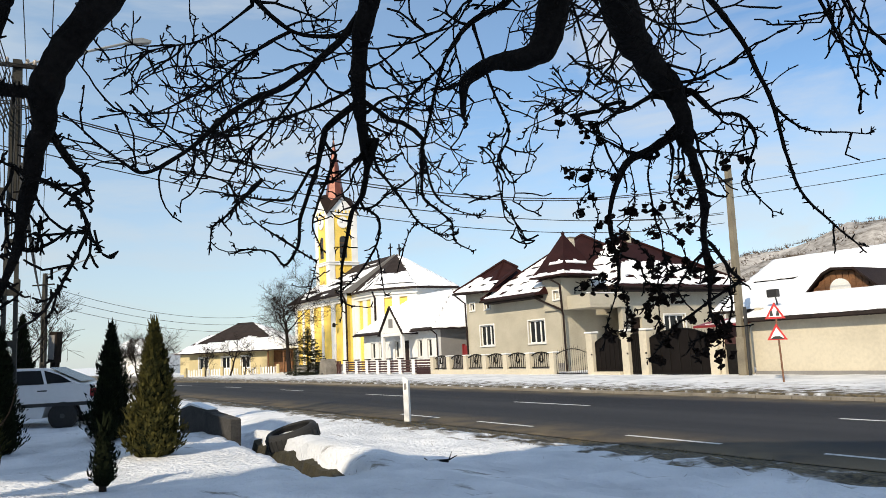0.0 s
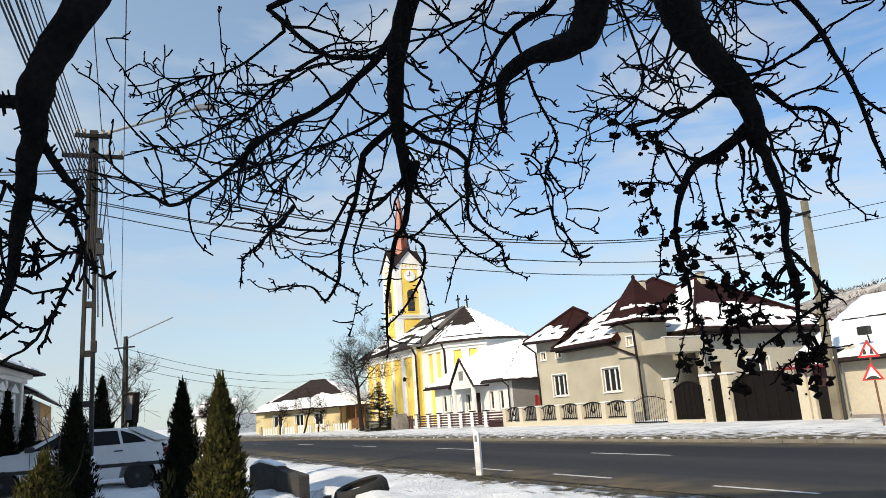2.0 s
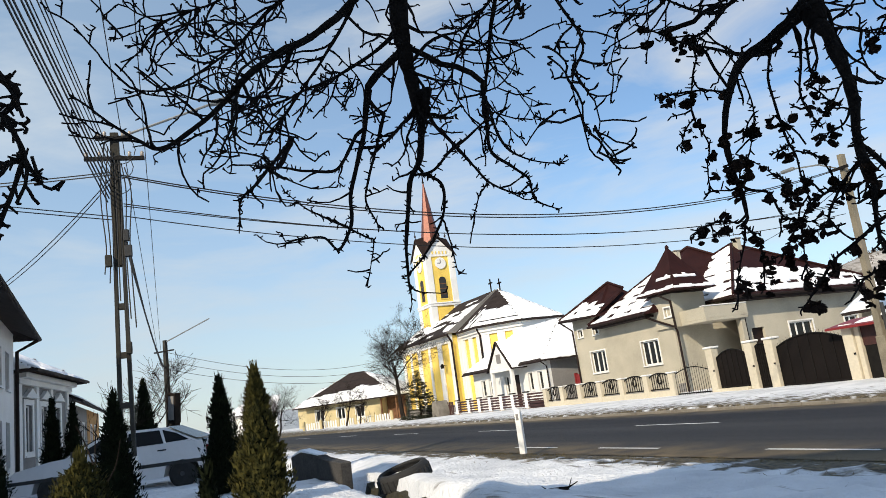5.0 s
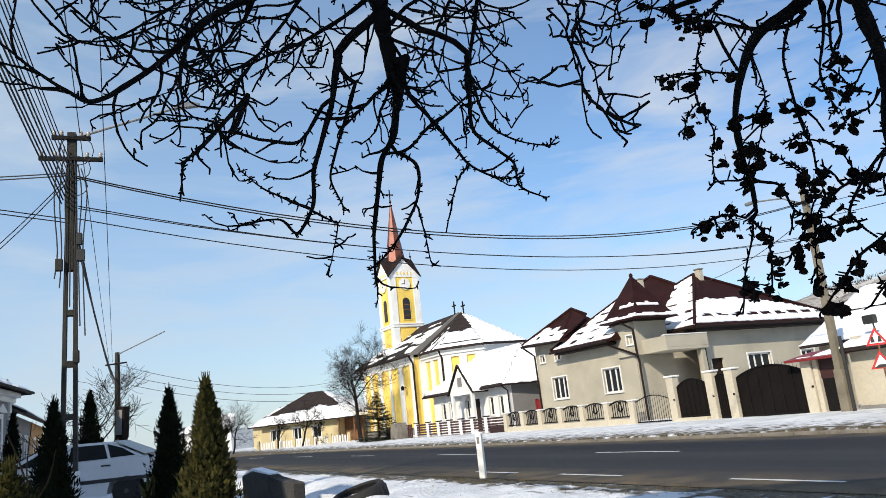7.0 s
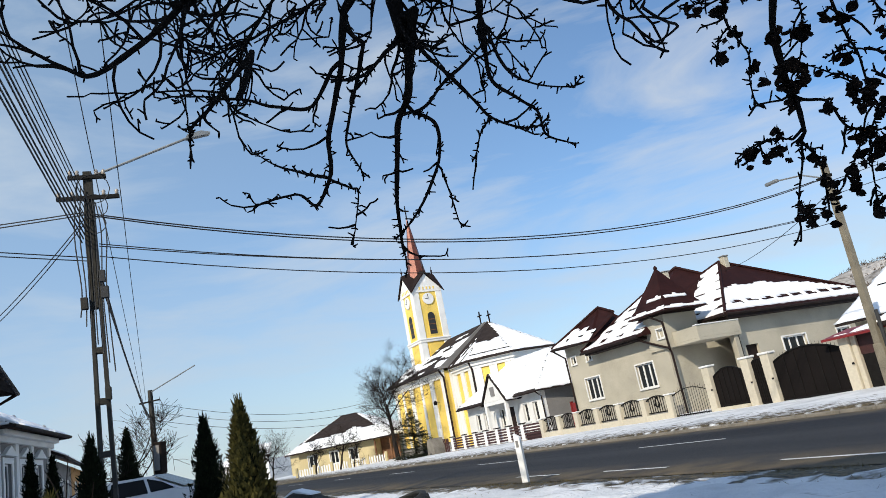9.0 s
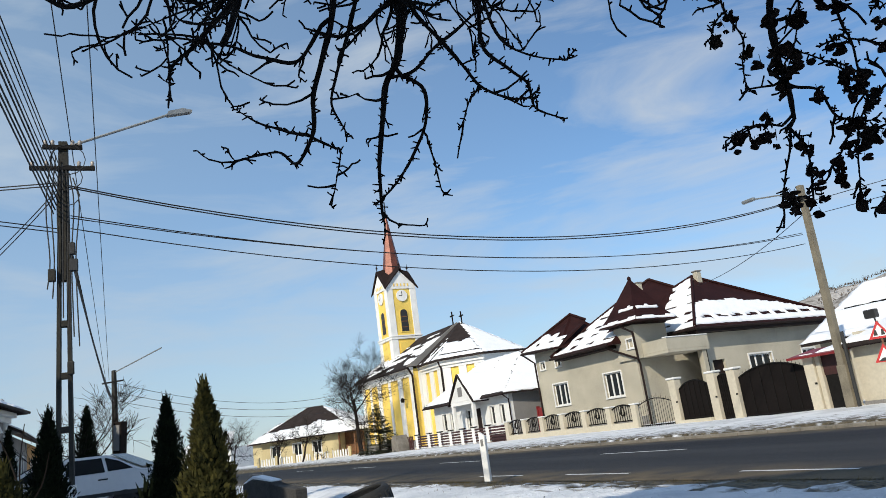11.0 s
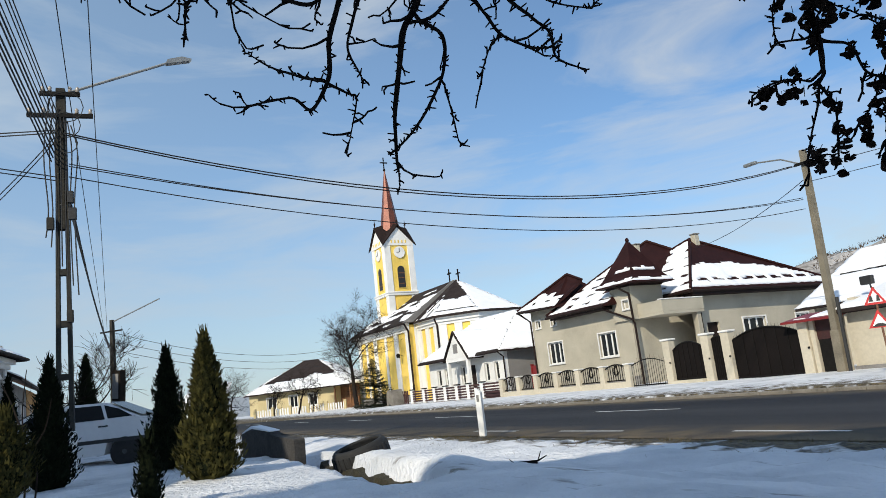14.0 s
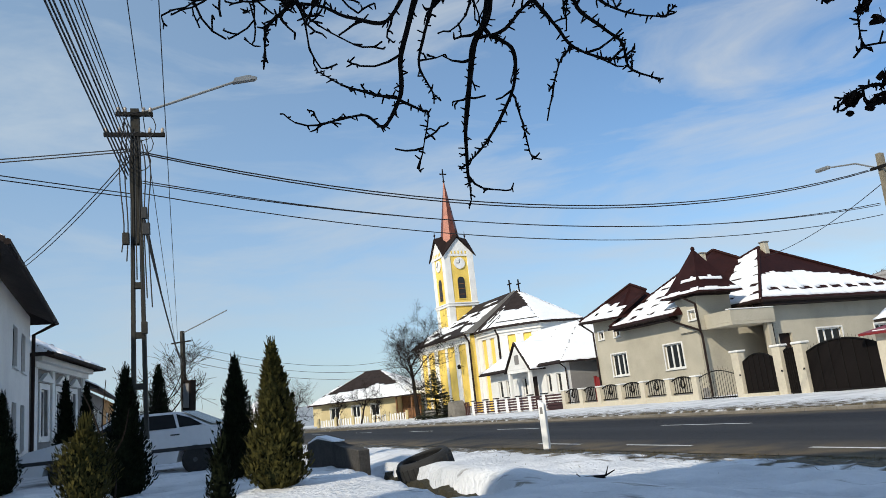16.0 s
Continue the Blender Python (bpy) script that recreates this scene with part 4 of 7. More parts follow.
pts = [(-0.9, -0.9, 2.75), (12.2, -0.9, 2.75), (5.6, 3.6, 5.9), (3.8, 3.6, 5.9)]
roof_face(fh, pts, SLATE, lambda s, t: t < 2.0 + 0.8 * noise.noise(Vector((s * 0.6, 1, 40))) - 0.12 * abs(s - 9) + 0.5, cell=0.22, seed=41)
roof_face(fh, [(-0.9, 8.5, 2.75), (-0.9, -0.9, 2.75), (3.8, 3.6, 5.9)], SLATE, full, cell=0.3, seed=42)
roof_face(fh, [(12.2, -0.9, 2.75), (12.2, 8.5, 2.75), (5.6, 3.6, 5.9)], SLATE, full, cell=0.3, seed=43)
part("porch_wall", boxm(9.7, 11.8, 1.0, 1.3, 0, 2.7), WOOD, fh)
for x in (9.9, 11.7):
    part("porch_post", boxm(x - 0.07, x + 0.07, -0.6, -0.46, 0, 2.7), WOOD, fh)


# ---- fences and gates along the far pavement ----
FV = 25.46
fence = thing("fence", S(39.8, FV, 0.3), "cream posts with curved dark iron panels", "fence")
part("base_wall", boxm(-0.1, 11.4, -0.14, 0.14, 0, 0.42, bevel=0.02), WALLC, fence)
posts = [0.0, 1.85, 3.65, 5.55, 7.45, 9.4, 11.25]
for x in posts:
    p = part("post", boxm(x - 0.17, x + 0.17, -0.17, 0.17, -0.1, 1.2, bevel=0.02), WALLC, fence)
    part("post_cap", boxm(x - 0.21, x + 0.21, -0.21, 0.21, 1.2, 1.27, bevel=0.02), WHITEW, p)


def iron_panel(parent, x0, x1, z0, z1, rise, back=True, n=9):
    mid, w = (x0 + x1) / 2, x1 - x0
    def top(x):
        return z1 + rise * (1 - ((x - mid) / (w / 2)) ** 2)
    bm = bmesh.new()
    tube(bm, [(x0 + w * i / 10, 0, top(x0 + w * i / 10)) for i in range(11)], 0.034)
    tube(bm, [(x0, 0, z0), (x1, 0, z0)], 0.03)
    p = part("iron_panel", bm, IRON, parent, "black wrought iron panel")
    for i in range(1, n):
        x = x0 + w * i / n
        part("bar", tubem([(x, 0, z0), (x, 0, top(x))], 0.019, sides=5), IRON, p)
    bm = bmesh.new()
    for s in (-1, 1):
        pts = [(mid + s * (0.08 + 0.27 * k / 14 * math.sin(k * 0.45)), -0.02, z0 + 0.3 + 0.3 * math.cos(k * 0.45) * k / 14 + 0.12) for k in range(15)]
        tube(bm, pts, 0.024, sides=5)
    part("scroll", bm, IRON, p)
    if back:
        bm = bmesh.new()
        pts = [(x0, z0)] + [(x1, z0)] + [(x1 - w * i / 10, top(x1 - w * i / 10) - 0.04) for i in range(11)]
        prism(bm, pts, "y", 0.03, 0.045)
        part("backing", bm, PANELB, p, "grey brown backing sheet")


for a, b in zip(posts, posts[1:]):
    iron_panel(fence, a + 0.18, b - 0.18, 0.5, 1.1, 0.16, back=a > 3)
g = part("gate_leaf", tubem([(11.45, 0, 0.2), (13.75, 0, 0.2)], 0.03), IRON, fence, "bowed black iron gate leaf")
for i in range(17):
    x = 11.45 + 2.3 * i / 16
    part("bar", tubem([(x, 0, 0.1), (x, 0, 1.22 + 0.25 * math.sin(math.pi * i / 16) + 0.1 * (i % 2))], 0.014, 0.006, sides=5), IRON, g)
part("rail", tubem([(11.45 + 2.3 * i / 8, 0, 1.12 + 0.25 * math.sin(math.pi * i / 8)) for i in range(9)], 0.022), IRON, g)

gw = thing("gate", S(25.8, FV, 0.38), "dark sheet metal gates between cream pillars", "gate")
for x in (0, 2.22, 3.28, 6.8):
    p = part("pillar", boxm(x - 0.2, x + 0.2, -0.2, 0.2, -0.1, 1.95, bevel=0.02), WALLC, gw, "cream painted pillar")
    part("pillar_cap", boxm(x - 0.25, x + 0.25, -0.25, 0.25, 1.95, 2.04, bevel=0.025), WHITEW, p)
    part("bracket", boxm(x + 0.12, x + 0.2, -0.23, -0.2, 0.95, 1.02), IRON, p)
part("step", boxm(0.2, 2.0, -0.4, 0.2, -0.1, 0.2, bevel=0.02), WALLC, gw)


def leaf(x0, x1, z0, z1, rise, spikes=0):
    w, mid = x1 - x0, (x0 + x1) / 2
    def top(x):
        return z1 + rise * (1 - ((x - mid) / (w / 2)) ** 2)
    pts = [(x0, z0), (x1, z0)] + [(x1 - w * i / 14, top(x1 - w * i / 14)) for i in range(15)]
    p = part("gate_leaf", prism(bmesh.new(), pts, "y", 0.0, 0.04), GATEM, gw, "dark brown sheet gate leaf")
    bm = bmesh.new()
    tube(bm, [(x1 - w * i / 14, -0.02, top(x1 - w * i / 14)) for i in range(15)], 0.03)
    tube(bm, [(x0, -0.02, z0 + 0.05), (x1, -0.02, z0 + 0.05)], 0.03)
    for i in range(0, 7):
        x = x0 + w * i / 6
        tube(bm, [(x, -0.02, z0), (x, -0.02, top(x))], 0.016, sides=4)
    part("gate_frame", bm, IRON, p)
    for i in range(spikes):
        x = x0 + w * (i + 0.5) / spikes
        part("spike", tubem([(x, 0.0, top(x) - 0.05), (x, 0.0, top(x) + 0.14)], 0.014, 0.003, sides=5), IRON, p)


leaf(0.24, 1.98, 0.2, 1.5, 0.3)
leaf(2.46, 3.06, 0.05, 1.75, 0.1)
leaf(3.52, 6.56, 0.05, 1.6, 0.35, spikes=20)

# white fence with dark red slats
wf = thing("fence", S(53.4, FV, 0.15), "white posts with dark red slats on stone", "fence")
xs = [0.7, 2.75, 4.47, 6.13, 7.8, 9.38, 11.15]
part("stone_base", boxm(0.3, 11.5, -0.13, 0.13, -0.1, 0.32, bevel=0.03), STONEW, wf)
for x in xs:
    p = part("post", boxm(x - 0.2, x + 0.2, -0.08, 0.12, 0, 1.3, bevel=0.02), WHITEP, wf, "white painted post")
    part("post_cap", boxm(x - 0.25, x + 0.25, -0.13, 0.17, 1.3, 1.37, bevel=0.02), FASCIA, p)
for a, b in zip(xs + [11.15], xs[1:] + [13.6]):
    for k in range(5):
        if b > a + 0.5:
            part("slat", boxm(a + 0.21, b - 0.21, -0.07, -0.03, 0.42 + 0.175 * k, 0.53 + 0.175 * k), REDSLAT, wf)
p = part("panel", boxm(11.4, 13.4, 0.03, 0.06, -0.05, 0.75), REDSLAT, wf, "dark red gate panel")
bf = thing("fence", S(58.6, FV, 0.15), "dark red wooden fence behind shrubs", "fence")
for i in range(18):
    part("picket", boxm(i * 0.29, i * 0.29 + 0.2, 0, 0.03, 0, 1.3), REDSLAT, bf)
part("rail", boxm(0, 5.2, 0.031, 0.08, 0.9, 1.0), REDSLAT, bf)

# stone oven by the church fence
ov = thing("stone_shrine", S(54.9, 25.0, 0.1), "small grey stone block with rounded top", "shrine")
bm = bmesh.new()
prism(bm, [(-0.65, 0), (0.65, 0), (0.6, 0.9), (0.42, 1.25), (0.35, 1.55), (-0.35, 1.55), (-0.42, 1.25), (-0.6, 0.9)], "y", -0.5, 0.5)
bmesh.ops.bevel(bm, geom=bm.edges[:], offset=0.05, segments=1, affect="EDGES")
part("block", bm, KERB, ov)
# no hollow is cut; a black plate paints its shade
part("niche_shade", prism(bmesh.new(), round_top(-0.2, 0.2, 0.1, 0.5), "y", -0.53, -0.505), SIGNB, ov)

# far picket fence
pf = thing("fence", pose(-26.2, 75.0, 0.1, 0, 0, -9), "pale picket fence by the far house", "fence")
part("base", boxm(0, 9.8, -0.1, 0.1, -0.3, 0.1), KERB, pf)
for i in range(36):
    part("picket", boxm(i * 0.272, i * 0.272 + 0.15, -0.02, 0.02, 0.1, 1.0 + 0.06 * (i % 2)), WHITEW, pf)
for i in range(6):
    part("post", boxm(i * 1.95 - 0.12, i * 1.95 + 0.12, -0.12, 0.12, -0.1, 1.25), YELLOW2, pf)

# ---- the long cream wall, its lean-to roof and the barn behind ----
lw = thing("garden_wall", S(17.35, FV, 0.3), "long cream garden wall under a snowy lean-to", "wall", kind="structure")
part("wall", boxm(0, 24, 0, 0.25, 0, 2.15), WALLC, lw)
part("plinth", boxm(-0.02, 24, -0.04, -0.003, 0, 0.28), GREYP, lw)
part("eave_board", boxm(-0.3, 24, -0.42, -0.36, 2.06, 2.2), FASCIA, lw)
roof_face(lw, [(-0.3, -0.45, 2.22), (24, -0.45, 2.22), (24, 3.4, 3.1), (-0.3, 3.4, 3.1)], SLATE, lambda s, t: True, cell=0.22, seed=51, snow=0.12)
part("wall", boxm(0, 0.25, 0.25, 3.4, 0, 2.6), WALLC, lw)
gr = thing("gate_roof", S(19.3, FV - 0.2, 2.35), "small red roof over the gate post", "roof")
slab_pts = [(-0.3, -0.3, 0.0), (1.9, -0.3, 0.0), (1.9, 1.3, 0.26), (-0.3, 1.3, 0.26)]
roof_face(gr, slab_pts, REDM, lambda s, t: t > 0.25 and s > 1.0, cell=0.12, thick=0.08, seed=52)
part("red_lattice", boxm(0.72, 1.6, 0.2, 0.26, -0.75, 0.0), REDSLAT, gr, "red wooden lattice")
for x in (0.62, 1.7):
    part("post", boxm(x - 0.09, x + 0.09, 0.1, 0.3, -2.0, 0.02), WALLC, gr)
part("grille", boxm(0.75, 1.55, 0.2, 0.23, -1.95, -0.75), IRON, gr, "dark grille with climbing stems")
fl = thing("floodlight", S(16.7, 26.0, 3.25), "black floodlight on a bracket", "lamp")
part("head", boxm(-0.22, 0.22, -0.1, 0.1, 0, 0.3, bevel=0.03), BLACKP, fl)
part("bracket", tubem([(0, 0.1, 0.1), (-0.2, 0.5, -0.15), (-0.2, 0.5, -0.85)], 0.03), BLACKP, fl)

barn = thing("barn", S(22.2, 30.2, 0.3), "barn with brown board gable and snowy roof", "barn")
part("wall", boxm(0, 26, 0.6, 0.9, 0, 2.9), WALLC, barn)
roof_face(barn, [(-0.5, 0, 2.75), (26, 0, 2.75), (26, 5.5, 5.5), (-0.5, 5.5, 5.2)], SLATE, lambda s, t: abs(t - 3.3 + 0.1 * math.sin(s)) > 0.05, cell=0.25, seed=53, snow=0.12)
gx = 6.0
dorm = part("dormer", prism(bmesh.new(), [(gx - 1.85, 2.72), (gx + 1.85, 2.72), (gx + 0.55, 3.95), (gx - 0.4, 4.02), (gx - 0.75, 3.82)], "y", -0.12, -0.02), WOOD, barn, "brown boarded half-hipped gable")
for i in range(14):
    x = gx - 1.65 + 0.25 * i
    hh = min(2.72 + (x - gx + 1.85) * 1.0, 3.95, 2.72 + (gx + 1.85 - x) * 0.95)
    part("board", boxm(x - 0.11, x + 0.11, -0.16, -0.125, 2.74, max(2.8, hh - 0.04)), WOOD, dorm)
part("disc", lathe(bmesh.new(), [(0.42, -0.2), (0.42, -0.165)], 20, (gx - 0.15, 0, 3.25), "y"), WHITEW, dorm, "pale round vent disc")
part("red_board", boxm(gx - 1.9, gx + 1.9, -0.22, -0.165, 2.6, 2.74), REDM, dorm)
for a, b in (((gx - 2.05, 2.68), (gx - 0.75, 3.95)), ((gx - 0.75, 3.95), (gx - 0.35, 4.13)), ((gx - 0.35, 4.13), (gx + 0.55, 4.05)), ((gx + 0.55, 4.05), (gx + 2.1, 2.6))):
    roof_face(barn, [(a[0], -0.4, a[1]), (a[0], 3.2, a[1]), (b[0], 3.2, b[1]), (b[0], -0.4, b[1])], FASCIA, lambda s, t: s > 0.35, cell=0.2, seed=54, thick=0.1)

# ---- hill behind ----
bm = bmesh.new()
hu = lines((-10, 330, 8))
hv = lines((85, 260, 9))
grid = []
for u in hu:
    row = []
    for v in hv:
        t = step(v, 88, 225)
        z = (37 * t) * (1 - step(u, 120, 240) * 0.80) * (0.9 + 0.35 * fbm(u * 0.012, v * 0.01, 5)) + 1.6 * fbm(u * 0.06, v * 0.06, 2) * t - 0.5
        row.append(bm.verts.new(street(u, v, z)))
    grid.append(row)
for a, b in zip(grid, grid[1:]):
    for k in range(len(hv) - 1):
        bm.faces.new([a[k], b[k], b[k + 1], a[k + 1]])
HILL = mat("snowy_hillside", (0.50, 0.47, 0.44), 0.95, var=0.05, scale=0.10, fine=0.7, bump=0.0, tint=(0.07, 0.055, 0.04))
solid("backdrop_hill", bm, HILL, Matrix(), "snow-patched hillside with bare scrub", "hill", kind="structure", smooth=True)


# bare scrub in rows on the hill
scrub, r4 = bmesh.new(), random.Random(44)
for _ in range(2600):
    u, v = r4.uniform(-10, 150), 90 + 135 * r4.random() ** 0.7
    if noise.noise(Vector((u * 0.03, v * 0.06, 4))) < -0.05:
        continue
    t = step(v, 88, 225)
    z = (37 * t) * (1 - step(u, 120, 240) * 0.80) * (0.9 + 0.35 * fbm(u * 0.012, v * 0.01, 5)) + 1.6 * fbm(u * 0.06, v * 0.06, 2) * t - 0.7
    h = r4.uniform(0.4, 1.2) * (2.0 if r4.random() < 0.08 else 1.0)
    for _ in range(6):
        b = street(u, v, z) + Vector((r4.gauss(0, 0.5), r4.gauss(0, 0.5), 0))
        tip = b + Vector((r4.gauss(0, 0.4), r4.gauss(0, 0.4), h * r4.uniform(0.5, 1)))
        w = Vector((r4.uniform(0.04, 0.16), r4.uniform(-0.05, 0.05), 0))
        scrub.faces.new([scrub.verts.new(b - w), scrub.verts.new(b + w), scrub.verts.new(tip)])
solid("hill_scrub", scrub, FARWOOD, Matrix(), "bare brown scrub on the snowy hillside", "scrub", kind="stuff")


# ---- the old fruit tree over the lawn ----
rnd = random.Random(7)
tree = thing("fruit_tree", pose(3.6, 0.3, 0.55), "old bare fruit tree with drooping dark branches", "tree")
BASE = Vector((3.6, 0.3, 0.55))


def smooth_line(pts, n):
    pts = [Vector(p) for p in pts]
    out = []
    for i in range(len(pts) - 1):
        p0, p1, p2, p3 = pts[max(0, i - 1)], pts[i], pts[i + 1], pts[min(len(pts) - 1, i + 2)]
        for k in range(n):
            t = k / n
            out.append(0.5 * ((2 * p1) + (p2 - p0) * t + (2 * p0 - 5 * p1 + 4 * p2 - p3) * t * t + (3 * p1 - p0 - 3 * p2 + p3) * t ** 3))
    return out + [pts[-1]]


def bar(bm, pts, radii, sides):
    rings, side = [], None
    n = len(pts)
    for i, p in enumerate(pts):
        d = (pts[min(i + 1, n - 1)] - pts[max(i - 1, 0)]).normalized()
        side = d.orthogonal() if side is None else side - d * side.dot(d)
        side = side.normalized() if side.length > 1e-5 else d.orthogonal().normalized()
        o = d.cross(side)
        rings.append([bm.verts.new(p + (side * math.cos(a) + o * math.sin(a)) * radii[i]) for a in (2 * math.pi * k / sides for k in range(sides))])
    for a, b in zip(rings, rings[1:]):
        for k in range(sides):
            bm.faces.new([a[k], a[(k + 1) % sides], b[(k + 1) % sides], b[k]])
    if sides > 2:
        bm.faces.new(rings[-1])
    return bm


def any_dir():
    return Vector((rnd.gauss(0, 1), rnd.gauss(0, 1), rnd.gauss(0, 1))).normalized()


def twig(bm, p, d, length, r, level):
    """A crooked twig with short spurs; its tips turn up a little."""
    n = max(3, int(length / 0.035))
    pts, radii = [p.copy()], [r]
    for i in range(n):
        d = (d + any_dir() * 0.34 + Vector((0, 0, 0.05))).normalized()
        p = p + d * (length / n)
        pts.append(p.copy())
        radii.append(max(0.0030, r * (1 - 0.6 * (i + 1) / n)))
        if level > 0 and i > 0 and rnd.random() < 0.42:
            side = (any_dir() + d * 0.9).normalized()
            twig(bm, p, side, length * rnd.uniform(0.22, 0.55), r * 0.6, level - 1)
        elif rnd.random() < 0.45:
            side = (any_dir() + d * 0.3).normalized()
            tip = p + side * rnd.uniform(0.008, 0.024)
            bar(bm, [p, (p + tip) / 2, tip], [radii[-1] * 1.1, radii[-1], 0.0022], 3)
    bar(bm, pts, radii, 4)


hung, wood = [], []


def gnarl(p):
    """How the wood swells and shrinks along a branch."""
    q = p + BASE
    return 1 + 0.2 * noise.noise(q * 14.0) + 0.16 * noise.noise(q * 37.0) + 0.5 * max(0.0, noise.noise(q * 9.0 + Vector((5, 1, 3))) - 0.42)


def limb(pts, r0, r1, twigs, reach=0.16, bunches=()):
    rr = smooth_line([Vector(p) - BASE for p in pts], 9)
    n = len(rr)
    crook = min(0.012, 0.25 * r0 + 0.003)
    line = [p + noise.noise_vector((p + BASE) * 9.0) * crook * (0 if i in (0,) else 1) for i, p in enumerate(rr)]
    radii = [(r0 + (r1 - r0) * (i / (n - 1)) ** 0.8) * gnarl(p) for i, p in enumerate(line)]
    near = min(wood, key=lambda q: (q - line[0]).length + (0 if r0 > 0.015 else max(0.0, 1.5 * (0.8 * (q - line[0]).length - q.z + line[0].z))))
    if 0.012 < (near - line[0]).length < 0.45:          # grow out of the nearest older wood
        gap = line[0] - near
        lead = [near + gap * k / 6 + noise.noise_vector((near + gap * k / 6 + BASE) * 11.0) * 0.15 * gap.length * math.sin(math.pi * k / 6) for k in range(6)]
    else:
        lead = []
    wood.extend(line)
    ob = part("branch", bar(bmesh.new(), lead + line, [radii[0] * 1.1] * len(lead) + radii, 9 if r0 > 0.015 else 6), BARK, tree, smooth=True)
    for along, size in bunches:
        hung.append((line[min(n - 1, round(along * (n - 1)))], size, ob))
    bm = bmesh.new()
    for _ in range(int(twigs * (2.6 if reach > 0.3 else 1.2))):
        i = rnd.randrange(max(1, n // 6), n - 1)
        d = (line[min(n - 1, i + 1)] - line[i - 1]).normalized()
        go = (d * rnd.uniform(0.2, 0.9) + any_dir() * 0.8 + Vector((0, 0, -0.12))).normalized()
        twig(bm, line[i], go, rnd.uniform(0.35, 0.95) * reach * 0.88, max(0.0046, min(0.0078, radii[i] * 0.6)), 2 if twigs > 3 else 1)
    for i in range(2, n - 1):
        if radii[i] < 0.03:
            for _ in range(2):
                if rnd.random() < 0.5:
                    side = any_dir()
                    tip = line[i] + side * (radii[i] + rnd.uniform(0.008, 0.022))
                    bar(bm, [line[i], (line[i] + tip) / 2, tip], [0.0035, 0.003, 0.0022], 3)
    d = (line[-1] - line[-3]).normalized()
    if r1 < 0.02:
        for _ in range(2):
            twig(bm, line[-1], (d + any_dir() * 0.5).normalized(), rnd.uniform(0.02, 0.05), max(0.0022, r1 * 0.8), 1)
    tw = part("twig_spray", bm, BARK, ob, "crooked thin twigs with spurs")
    tagged(tw, kind="stuff")


trunk = [(3.6, 0.3, 0.4), (3.55, 0.35, 1.4), (3.45, 0.5, 2.6), (3.1, 0.9, 3.7), (2.6, 1.4, 4.4)]
line = smooth_line([Vector(p) - BASE for p in trunk], 6)
part("trunk", bar(bmesh.new(), line, [0.24 - 0.12 * i / (len(line) - 1) for i in range(len(line))], 14), BARK, tree, smooth=True)
# heavy boughs from the crotch to where they droop into view
for pts, a, b in (([(2.6, 1.4, 4.4), (1.52, 2.48, 4.01), (1.08, 3.00, 3.56), (0.97, 3.18, 3.10)], 0.10, 0.066), ([(2.6, 1.4, 4.4), (1.60, 2.10, 4.20), (0.90, 2.74, 3.56), (0.79, 3.00, 3.00)], 0.09, 0.055),
                  ([(2.6, 1.4, 4.4), (1.08, 2.65, 4.45), (0.46, 3.44, 3.92), (0.24, 3.80, 3.43)], 0.09, 0.048), ([(2.6, 1.4, 4.4), (1.00, 1.90, 4.60), (-0.16, 2.39, 3.74), (-0.21, 2.52, 2.75)], 0.08, 0.036),
                  ([(1.52, 2.48, 4.01), (1.43, 3.00, 3.83), (1.33, 3.44, 3.14)], 0.04, 0.013), ([(1.52, 2.48, 4.01), (1.79, 3.00, 3.66), (1.68, 3.36, 3.07)], 0.03, 0.007), ([(1.52, 2.48, 4.01), (1.88, 2.92, 3.57), (1.73, 3.27, 3.02)], 0.03, 0.007),
                  ([(1.08, 3.00, 3.56), (0.95, 3.44, 3.56), (0.78, 3.71, 3.35)], 0.035, 0.017), ([(0.46, 3.44, 3.92), (0.29, 3.80, 3.65), (-0.37, 3.88, 3.44)], 0.03, 0.012), ([(0.46, 3.44, 3.92), (-0.51, 2.65, 3.56), (-0.47, 2.56, 2.76)], 0.03, 0.014), ([(-0.16, 2.39, 3.74), (-0.77, 2.48, 3.20), (-0.58, 2.56, 2.52)], 0.03, 0.018),
                  ([(0.95, 3.44, 3.56), (0.95, 3.71, 3.30), (0.96, 3.80, 3.33)], 0.02, 0.006), ([(1.08, 3.00, 3.56), (1.35, 3.44, 3.39), (1.37, 3.71, 3.26)], 0.015, 0.004)):
    ln = smooth_line([Vector(p) - BASE for p in pts], 14)
    ln = [p + noise.noise_vector((p + BASE) * 7.0) * min(0.014, 0.3 * a) * min(1, i / 3, (len(ln) - 1 - i) / 3) for i, p in enumerate(ln)]
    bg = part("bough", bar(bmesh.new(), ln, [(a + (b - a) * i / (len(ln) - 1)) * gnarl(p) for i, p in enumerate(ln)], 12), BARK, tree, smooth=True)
    wood.extend(ln)
    bm = bmesh.new()
    for _ in range(4 if pts[-1][0] > 0.5 else 1 if pts[-1][0] > 0.1 else 0):
        i = rnd.randrange(len(ln) * 2 // 3, len(ln))
        twig(bm, ln[i], (any_dir() + Vector((0.00, 0.50, -0.35))).normalized(), rnd.uniform(0.3, 0.7), 0.0055, 2)
    tagged(part("twig_spray", bm, BARK, bg, "crooked thin twigs with spurs"), kind="stuff")
limb([(0.97, 3.18, 3.10), (1.09, 3.44, 2.97), (1.22, 3.64, 2.90), (1.32, 3.72, 2.83), (1.37, 3.76, 2.73), (1.37, 3.75, 2.62)], 0.066, 0.030, 5, 0.40)
